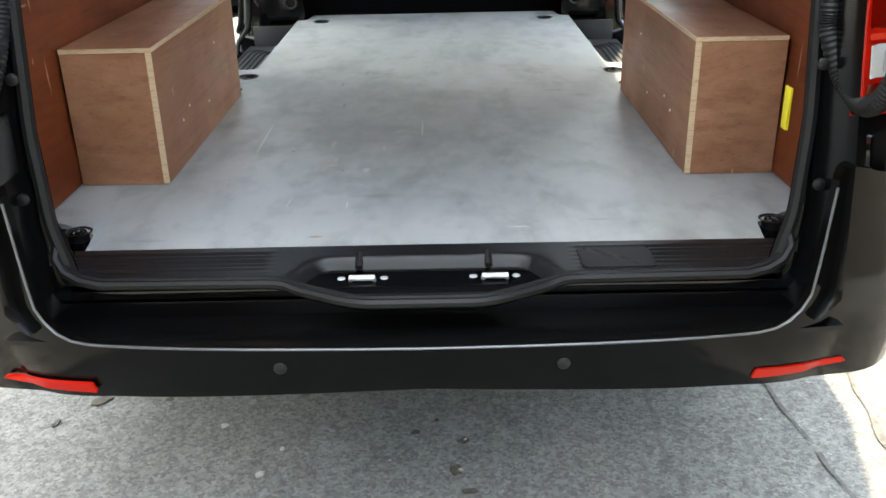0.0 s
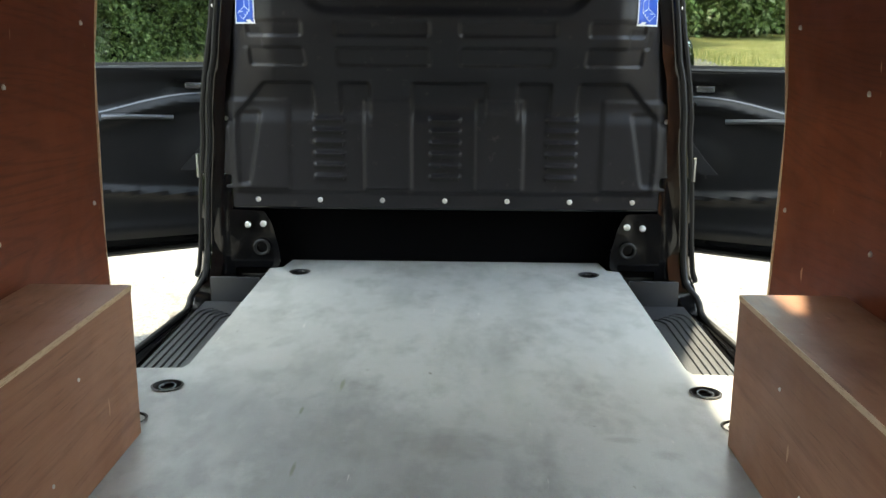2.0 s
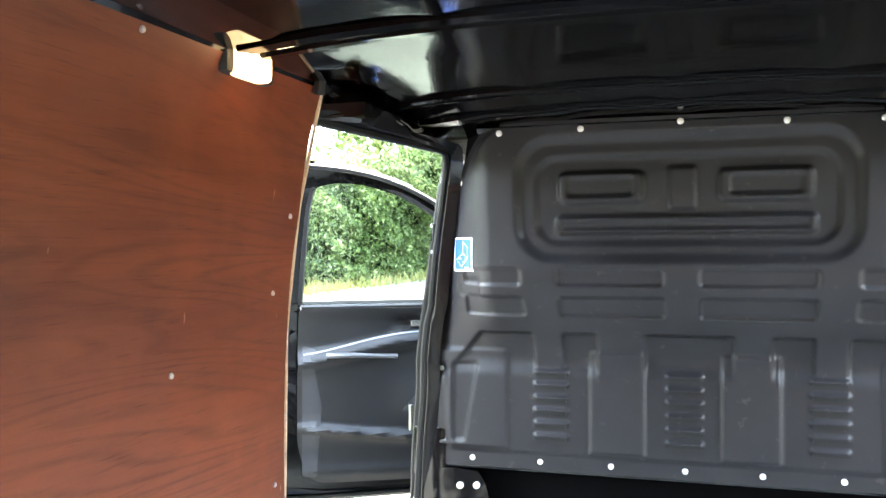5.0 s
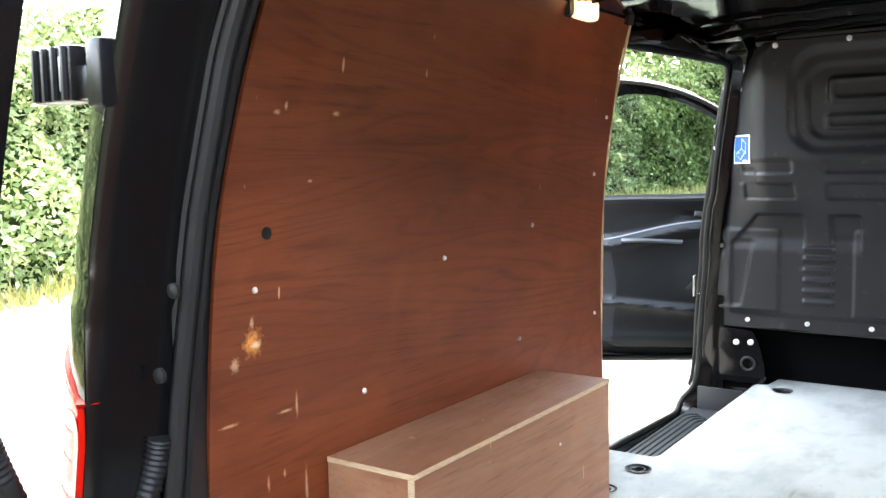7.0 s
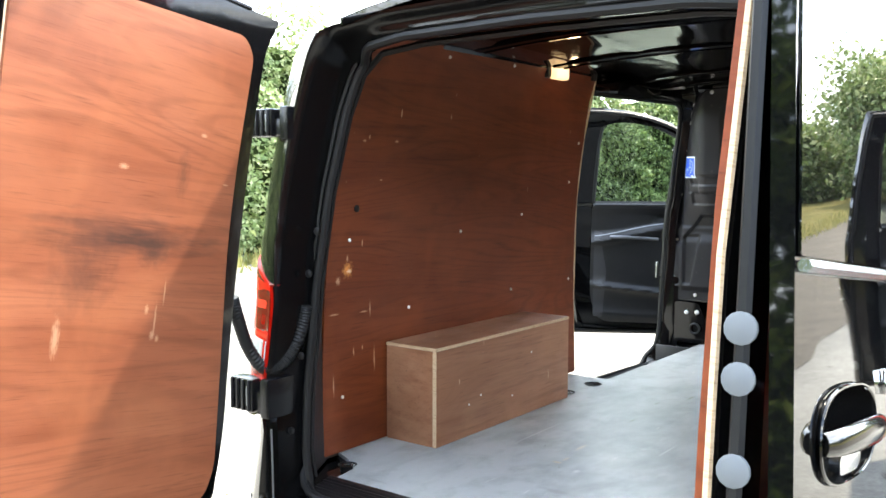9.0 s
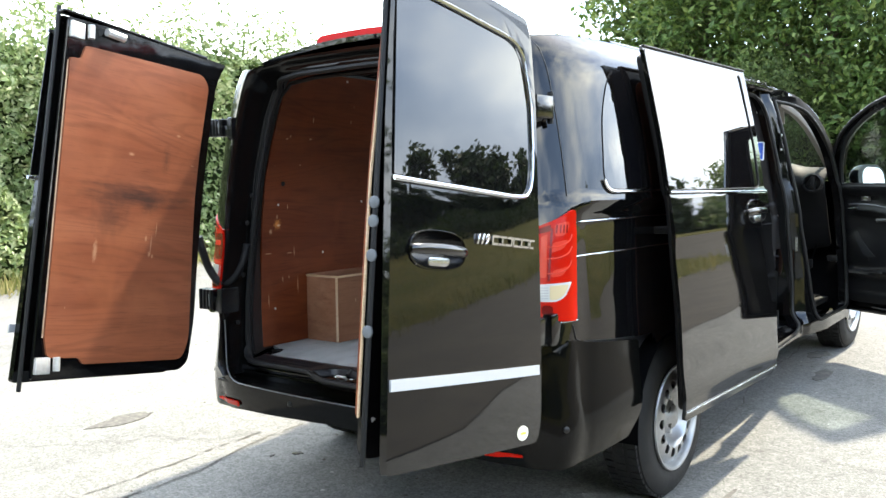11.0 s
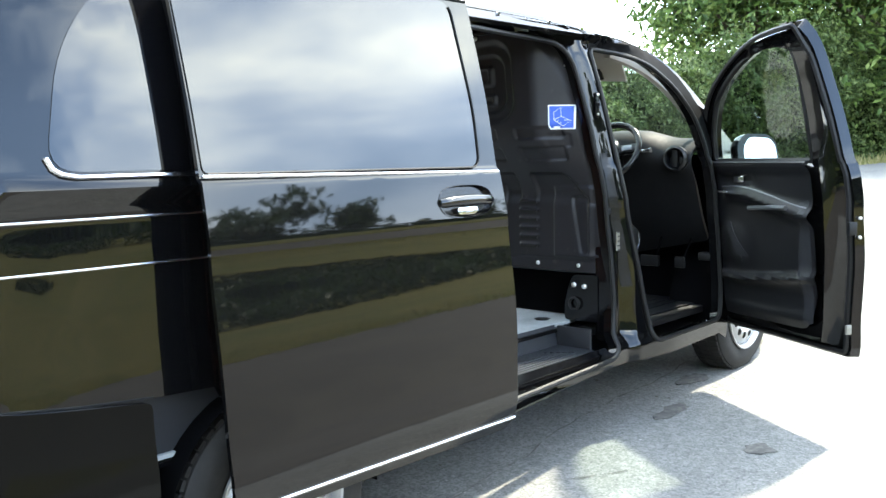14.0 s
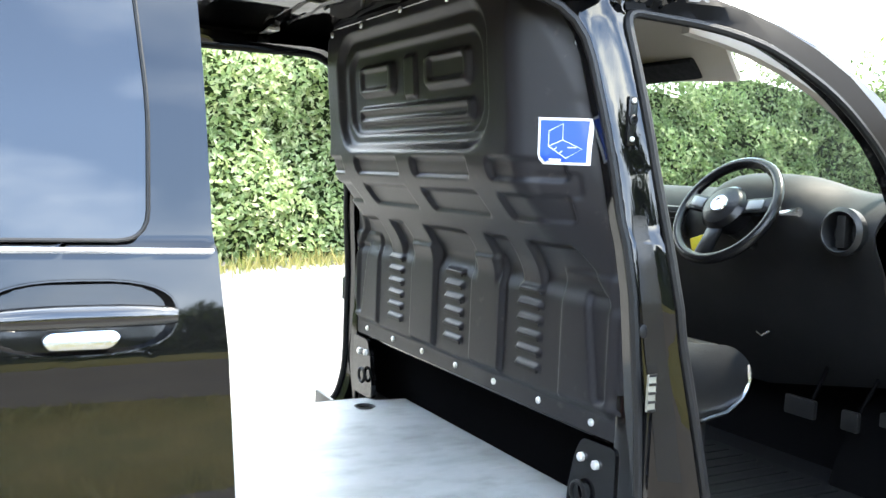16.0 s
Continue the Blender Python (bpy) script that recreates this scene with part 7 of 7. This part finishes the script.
def seat(x0, x1):
    s = new("cab_seat")
    s.parent = van
    s["label"] = "black leather cab seat on a plinth, bolster highlights drawn as tubes"
    part("seat_base", box(x0 + 0.02, x1 - 0.02, 3.24, 3.50, 0.535, 0.84, 0.03), PLASTIC, s)
    cushion = box(x0 + 0.03, x1 - 0.03, 3.16, 3.60, 0.86, 1.0, 0.05, seg=4)
    for v in cushion.verts:
        v.co.z += (0.02 * abs(2 * (v.co.x - x0) / (x1 - x0) - 1) ** 2 - 0.05 * max(0, (v.co.y - 3.44) / 0.16) ** 2) if v.co.z > 0.93 else 0
    part("seat_cushion", cushion, LEATHER, s)
    for k, xa in enumerate((x0, x1)):
        side = rounded([(3.18, 0.81), (3.50, 0.80), (3.585, 0.86), (3.60, 0.94), (3.54, 0.995), (3.18, 1.03)], [0.03, 0.08, 0.05, 0.05, 0.05, 0.03])
        part("side_bolster", sheet([side], lambda y, z: (xa + (0.028 - 2.2 * (z - 0.90) ** 2) * (1 if k else -1), y, z), 0.07 * (1 if k else -1), (0.06, 0.03)), LEATHER, s)
        # satin tube stands in for the highlight along the bolster's edge
        part("seat_piping", tube([(xa + 0.024 * (1 if k else -1), y, z) for y, z in ((3.30, 0.812), (3.42, 0.808), (3.51, 0.822), (3.565, 0.855), (3.588, 0.90), (3.58, 0.945))], 0.007, 6), SATIN, s)
    part("seat_back", box(x0 + 0.02, x1 - 0.02, 3.14, 3.24, 0.98, 1.50, 0.045, seg=4), LEATHER, s)


seat(0.20, 0.69)
seat(-0.76, -0.26)
seat(-0.27, 0.19)

# ---------------------------------------------------------------- outdoors
def grid(name, x0, x1, y0, y1, n, fn, mat):
    xs, ys = np.linspace(x0, x1, n[0] + 1), np.linspace(y0, y1, n[1] + 1)
    v = [(x, y, fn(x, y)) for y in ys for x in xs]
    f = [(j * (n[0] + 1) + i, j * (n[0] + 1) + i + 1, (j + 1) * (n[0] + 1) + i + 1, (j + 1) * (n[0] + 1) + i) for j in range(n[1]) for i in range(n[0])]
    me = bpy.data.meshes.new(name)
    me.from_pydata(v, [], f)
    me.materials.append(mat)
    me.shade_smooth()
    return new(name, me)


ground = tagged(grid("ground", -900, 900, -900, 900, (2, 2), lambda x, y: 0.0, ASPHALT), "pale worn asphalt road with fine gravel and cracks", "road", kind="structure")


def verge_h(x, y):
    return 0.012 + 0.05 * noise.noise((x * 0.7, y * 0.7, 3)) + 0.02 * noise.noise((x * 3, y * 3, 7))


field = tagged(grid("grass_field", 6.4, 160, -140, 160, (220, 160), lambda x, y: -0.02 if x < 6.6 else 0.06 + 0.6 * verge_h(x, y) + 0.14 * (1 + noise.noise((x * 0.05, y * 0.05, 1))), VERGE), "rough sunburnt grass verge beside the road", "grass", kind="structure")


road = tagged(grid("road", 2.75, 6.75, -120, 140, (6, 520), lambda x, y: 0.008, ROAD), "dark brown-grey tarmac lane beside the worn layby", "road", kind="structure")
for v in road.data.vertices:
    if v.co.x < 3.0 or v.co.x > 6.5:
        v.co.x += 0.25 * noise.noise((v.co.y * 0.8, v.co.x, 5.0))


def leaves(name, centres, size, mat, normals=None, spread=1.0, seed=1):
    """Many small bent leaves as one object."""
    r = np.random.default_rng(seed)
    c = np.asarray(centres, float)
    n = len(c)
    s = size * r.uniform(0.6, 1.3, n)[:, None]
    d = r.normal(size=(n, 3))
    if normals is not None:
        d = d * spread + np.asarray(normals)
    d /= np.linalg.norm(d, axis=1)[:, None]
    a = np.cross(d, r.normal(size=(n, 3)))
    a /= np.linalg.norm(a, axis=1)[:, None]
    b = np.cross(d, a)
    v = np.stack([c - a * s, c + b * s * 0.5 + d * s * 0.15, c + a * s, c - b * s * 0.5 + d * s * 0.15], 1).reshape(-1, 3)
    me = bpy.data.meshes.new(name)
    me.from_pydata(v.tolist(), [], (np.arange(n * 2).reshape(-1, 1) * 0 + np.concatenate([np.stack([np.arange(n) * 4, np.arange(n) * 4 + 1, np.arange(n) * 4 + 2], 1), np.stack([np.arange(n) * 4, np.arange(n) * 4 + 2, np.arange(n) * 4 + 3], 1)])).tolist())
    me.materials.append(mat)
    return new(name, me)


def hedge_x(y):
    """The hedge's foot on the far side of the road."""
    return np.interp(y, [-30, 0, 6, 14, 22, 30, 45], [-8.2, -8.4, -8.8, -8.3, -5.6, -1.2, 6.0])


def hedge_top(y):
    return 0.18 * math.sin(0.9 * y) + 0.15 * math.sin(2.7 * y + 1) + np.interp(y, [-16, 0, 8, 11.5, 18, 22, 30], [3.3, 3.7, 3.6, 3.0, 2.7, 3.2, 4.2])


r = np.random.default_rng(5)
pts, nrm = [], []
N = 190000
ys = r.uniform(-16, 44, N)
hs = r.uniform(0, 1, N) ** 0.9
for y, h in zip(ys, hs):
    top = hedge_top(y)
    z = h * top
    lump = 0.60 * noise.noise((y * 0.9, z * 0.9, 2.0)) + 0.30 * noise.noise((y * 2.6, z * 2.6, 9.0))
    depth = abs(r.normal()) * 0.16
    back = 0.7 * max(0, h - 0.75) * 4 * r.uniform()
    lean = 0.35 * h * h
    pts.append((hedge_x(y) - 0.1 + lump - depth - back - lean * 0.6 + 0.25 * (1 - h), y, z + 0.22 * r.normal() * (h > 0.9)))
    nrm.append((0.9, -0.15, 0.5))
pts, nrm = np.array(pts), np.array(nrm)
# past the bend the hedge takes the darker leaf in place of shade
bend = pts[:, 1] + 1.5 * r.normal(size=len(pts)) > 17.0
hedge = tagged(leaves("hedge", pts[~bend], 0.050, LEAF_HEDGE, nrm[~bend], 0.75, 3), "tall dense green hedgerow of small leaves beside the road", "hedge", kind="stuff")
tagged(leaves("roadside_bushes", pts[bend], 0.062, LEAF_HEDGE_SHADED, nrm[bend], 0.9, 4), "far end of the hedgerow in darker leaves that stand in for shade", "bush", kind="stuff")
# dark sheet behind the leaves: shade in the hedge's depth put into colour
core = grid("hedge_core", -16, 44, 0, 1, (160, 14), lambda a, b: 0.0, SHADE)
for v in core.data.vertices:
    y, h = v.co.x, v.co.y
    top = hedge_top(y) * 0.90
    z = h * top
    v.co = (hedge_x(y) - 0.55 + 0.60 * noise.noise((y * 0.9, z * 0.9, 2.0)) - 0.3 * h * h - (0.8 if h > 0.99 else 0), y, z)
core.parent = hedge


def tree(x, y, height, crown, leaf, mat, n, seed, base=0.3, trunk=0.18):
    """A tapered trunk, forked limbs and a loose crown of leaf sprays."""
    r = np.random.default_rng(seed)
    t = tagged(new("tree"), "broad leafy green tree behind the hedge" if crown > 2.2 else "slender leafy tree at the field's edge", "tree", "trees round the road")
    t.location = (x, y, 0)
    bm = tube([(0, 0, 0), (0.06, 0.02, height * 0.25), (0.0, 0.05, height * 0.55), (0.05, 0, height * 0.9)], [trunk * 1.3, trunk, trunk * 0.6, 0.02], 9)
    tips = []
    for k in range(26):
        h = height * r.uniform(base, 0.92)
        a, reach = r.uniform(0, 6.28), crown * math.sqrt(max(0.05, 1 - ((h / height - 0.58) / 0.5) ** 2)) * r.uniform(0.55, 1.0)
        tip = Vector((reach * math.cos(a), reach * math.sin(a), h + reach * r.uniform(0.0, 0.4)))
        mid = Vector((tip.x * 0.5, tip.y * 0.5, h - 0.05 * reach))
        tube([(0.02, 0.02, h - reach * 0.35), mid, tip], [trunk * 0.35, trunk * 0.2, 0.012], 5, False, bm)
        tips += [tip, mid + (tip - mid) * 0.5, mid]
    part("trunk", bm, BARK, t)
    tips = np.array([q[:] for q in tips])
    c = tips[r.integers(0, len(tips), n // 14)] + r.normal(size=(n // 14, 3)) * crown * 0.17
    p = np.repeat(c, 14, 0) + r.normal(size=(n // 14 * 14, 3)) * np.array([0.26, 0.26, 0.17]) * max(1.0, crown / 2.4)
    p = p[p[:, 2] > 0.25]
    cr = leaves("crown", p, leaf, mat, np.tile((0.2, -0.3, 0.6), (len(p), 1)), 0.9, seed + 50)
    cr.parent = t
    return t


# big trees where the lane bends, beyond the van
tree(-4.6, 27.0, 9.5, 4.2, 0.12, LEAF_TREE, 46000, 11, 0.2, 0.3)
tree(-0.6, 30.0, 10.5, 4.5, 0.13, LEAF_TREE, 46000, 12, 0.12, 0.3)
tree(5.0, 33.0, 4.2, 3.4, 0.14, LEAF_HEDGE, 40000, 13, 0.10, 0.3)
tree(-8.4, 26.5, 8.5, 3.0, 0.12, LEAF_TREE, 26000, 14, 0.2, 0.25)
tree(10.5, 36.0, 3.2, 2.6, 0.15, LEAF_HEDGE, 14000, 15, 0.1, 0.25)
# unseen trees added behind the van to block low sky and darken reflections
for k, (tx, ty) in enumerate(((-7.5, -15), (-3.5, -17), (0.5, -18), (4.5, -17.5), (8.5, -17), (13, -16))):
    tree(tx, ty, 8.5 + 0.7 * math.sin(3 * k), 3.4, 0.20, LEAF_TREE, 11000, 60 + k, 0.06, 0.2)
# trees across the field; heights towards the rear are raised to darken reflections
r2 = np.random.default_rng(8)
for k in range(40):
    az = 12 + 150 * (k + 0.5 * r2.uniform()) / 40
    d = r2.uniform(40, 47)
    hgt = float(np.interp(az, [12, 25, 35, 45, 52, 58, 66, 95, 165], [2.8, 3.2, 4.4, 5.8, 7.2, 6.6, 4.6, 5.0, 9.0])) * r2.uniform(0.72, 1.12)
    tree(d * math.sin(radians(az)), d * math.cos(radians(az)), hgt, hgt * r2.uniform(0.36, 0.5), 0.26, LEAF_FAR, 2800, 100 + k, 0.06, 0.16)
# the field's far hedge; its taller stretch behind is added to close sky gaps
n = 42000
az, d = np.radians(r2.uniform(8, 235, n)), 42 + r2.normal(size=n) * 0.6
hh = np.where(az > 2.5, 3.6, 2.3) + 0.5 * np.sin(az * 31) + 0.35 * np.sin(az * 77)
tagged(leaves("far_hedge", np.stack([d * np.sin(az), d * np.cos(az), hh * r2.uniform(0, 1, n) ** 0.8 + 0.1], 1), 0.30, LEAF_FAR, None, 1.0, 77), "dark overgrown hedge at the far edge of the field", "hedge", kind="stuff")
# low dark bushes along the field's ditch
n = 24000
by = r2.uniform(-24, 46, n)
bx = 18.0 + 0.6 * np.sin(by * 0.35) + r2.normal(size=n) * 0.5
bh = (0.85 + 0.25 * np.sin(by * 0.8) + 0.15 * np.sin(by * 2.3)) * r2.uniform(0, 1, n) ** 0.7
tagged(leaves("ditch_bushes", np.stack([bx, by, 0.15 + bh], 1), 0.11, LEAF_FAR, None, 1.0, 78), "low dark green bushes along a field ditch", "bush", kind="stuff")
# rough grass on the verge and at the hedge's foot
r3 = np.random.default_rng(21)
gx = np.concatenate([6.7 + 14 * r3.uniform(size=26000) ** 1.6, 6.6 + r3.normal(size=3000) * 0.25])
gy = r3.uniform(-22, 26, len(gx))
hy = r3.uniform(-10, 40, 9000)
hx = np.array([hedge_x(q) for q in hy]) + 0.35 + r3.normal(size=9000) * 0.22
X, Y = np.concatenate([gx, hx]), np.concatenate([gy, hy])
hgt = 0.10 + 0.22 * r3.uniform(size=len(X)) ** 2
tip = r3.normal(size=(len(X), 2)) * 0.07
w = 0.012
P = np.stack([np.stack([X - w, Y, 0 * X], 1), np.stack([X + w, Y + w, 0 * X], 1), np.stack([X + tip[:, 0], Y + tip[:, 1], hgt], 1)], 1).reshape(-1, 3)
me = bpy.data.meshes.new("rough_grass")
me.from_pydata(P.tolist(), [], np.arange(len(P)).reshape(-1, 3).tolist())
me.materials.append(GRASS)
tagged(new("rough_grass", me), "dry yellow-green rough grass on the verges", "grass", kind="stuff")

# ---------------------------------------------------------------- small marks
part("yellow_tag", box(0.722, 0.728, 0.435, 0.465, 0.775, 0.86, 0.002), YELLOW, van, "yellow plastic tag beside the rear opening")


def pebbles(name, n, seed, area, size, mat, label, category):
    """Loose stones and flakes on the road, as one object."""
    r = np.random.default_rng(seed)
    V, F = [], []
    for k in range(n):
        x, y = r.uniform(area[0], area[1]), r.uniform(area[2], area[3])
        s, a = size * r.uniform(0.4, 1.4), r.uniform(0, 6.28)
        b = len(V)
        for i in range(5):
            t = a + 1.2566 * i
            q = s * r.uniform(0.7, 1.2)
            V.append((x + q * math.cos(t), y + 0.7 * q * math.sin(t), 0.0))
        V.append((x, y, s * 0.5))
        F += [(b + i, b + (i + 1) % 5, b + 5) for i in range(5)]
    me = bpy.data.meshes.new(name)
    me.from_pydata(V, [], F)
    me.materials.append(mat)
    return tagged(new(name, me), label, category, kind="stuff")


pebbles("loose_gravel", 900, 3, (-6, 6, -5, 9), 0.006, PEBBLE, "small pale stones scattered over the asphalt", "gravel")
pebbles("dark_debris", 260, 4, (-5, 5, -5, 8), 0.010, DEBRIS, "small dark flakes and leaves on the asphalt", "debris")


def flake(x, y, a, b, turn, mat):
    """One flat scrap lying on the road, with a ragged rim."""
    pts = [(x + a * math.cos(t) * (1 + 0.45 * noise.noise((3 * math.cos(t), 3 * math.sin(t), x * 9))), y + b * math.sin(t + turn) * (1 + 0.45 * noise.noise((3 * math.cos(t), 3 * math.sin(t), y * 9)))) for t in np.linspace(0, 2 * math.pi, 14, endpoint=False)]
    part("road_scrap", sheet([pts], lambda u, v: (u, v, 0.006 + 0.004 * noise.noise((u * 60, v * 60, 1))), 0.003, (0.012, 0.012)), mat, ground)


for x, y, a, b, turn in ((-0.867, 0.707, 0.026, 0.020, 0.5), (-0.041, 0.551, 0.011, 0.009, 0.2), (0.077, 0.517, 0.015, 0.010, 0.3), (0.058, 0.410, 0.014, 0.016, 0.1), (0.087, 0.336, 0.018, 0.008, 0.0), (-0.95, 0.614, 0.007, 0.013, 0.6), (0.012, 0.60, 0.006, 0.006, 0), (-0.128, 0.74, 0.006, 0.006, 0.4)):
    flake(x, y, a, b, turn, DEBRIS)
for x, y, a in ((-0.518, 0.59, 0.009), (-0.36, 0.497, 0.006), (-0.398, 0.404, 0.010), (0.815, 0.576, 0.006), (0.082, 0.520, 0.004), (0.068, 0.408, 0.006)):
    flake(x, y, a, a * 0.9, 0.3, PEBBLE)


def crack(path, width, seed):
    """A ragged seam in the asphalt."""
    r = np.random.default_rng(seed)
    pts = []
    for (x0, y0), (x1, y1) in zip(path, path[1:]):
        n = max(2, int(math.hypot(x1 - x0, y1 - y0) / 0.05))
        pts += [(x0 + (x1 - x0) * i / n, y0 + (y1 - y0) * i / n) for i in range(n)]
    V, F = [], []
    for i, (x, y) in enumerate(pts):
        o = 0.05 * noise.noise((x * 2.0, y * 2.0, seed)) + 0.02 * noise.noise((x * 9, y * 9, seed))
        w = width * r.uniform(0.15, 1.0)
        V += [(x + o - w, y, 0.004), (x + o + w, y, 0.004)]
        if i and r.uniform() > 0.12:
            b = 2 * i
            F.append((b - 2, b - 1, b + 1, b))
    me = bpy.data.meshes.new("crack")
    me.from_pydata(V, [], F)
    me.materials.append(CRACK)
    ob = new("crack", me)
    ob.parent = ground
    return ob


crack([(-1.0, -3.5), (-1.06, -0.45), (-1.13, 0.18), (-1.22, 1.08), (-1.3, 4)], 0.010, 1)
crack([(0.95, -0.2), (0.80, 1.9), (0.73, 2.56), (0.60, 4.46), (0.5, 7.0)], 0.007, 2)
crack([(1.09, -0.2), (1.086, 0.49), (1.10, 0.70), (1.114, 0.83), (1.13, 1.4)], 0.012, 5)
crack([(-1.30, -0.6), (-1.322, 0.167), (-1.333, 0.584), (-1.326, 0.913)], 0.010, 6)
crack([(0.80, 2.2), (1.2, 2.7), (1.6, 2.75)], 0.005, 3)


def pothole(x, y, a, b, seed):
    """A shallow scab of broken asphalt."""
    pts = [(x + a * math.cos(t) * (1 + 0.5 * noise.noise((2 * math.cos(t), 2 * math.sin(t), seed))), y + b * math.sin(t) * (1 + 0.5 * noise.noise((2 * math.cos(t), 2 * math.sin(t), seed + 9)))) for t in np.linspace(0, 2 * math.pi, 22, endpoint=False)]
    ob = part("asphalt_scar", sheet([pts], lambda u, v: (u, v, 0.0045 + 0.003 * noise.noise((u * 30, v * 30, seed))), 0.003, (0.03, 0.03)), CRACK, ground)
    return ob


for k, q in enumerate(((0.80, 4.0, 0.06, 0.12), (0.97, 3.45, 0.05, 0.15), (1.5, 3.2, 0.05, 0.06), (0.75, 4.9, 0.05, 0.10), (-0.4, -0.9, 0.03, 0.02), (0.5, -1.2, 0.03, 0.025), (-2.2, 0.6, 0.08, 0.2))):
    pothole(*q, k + 0.5)
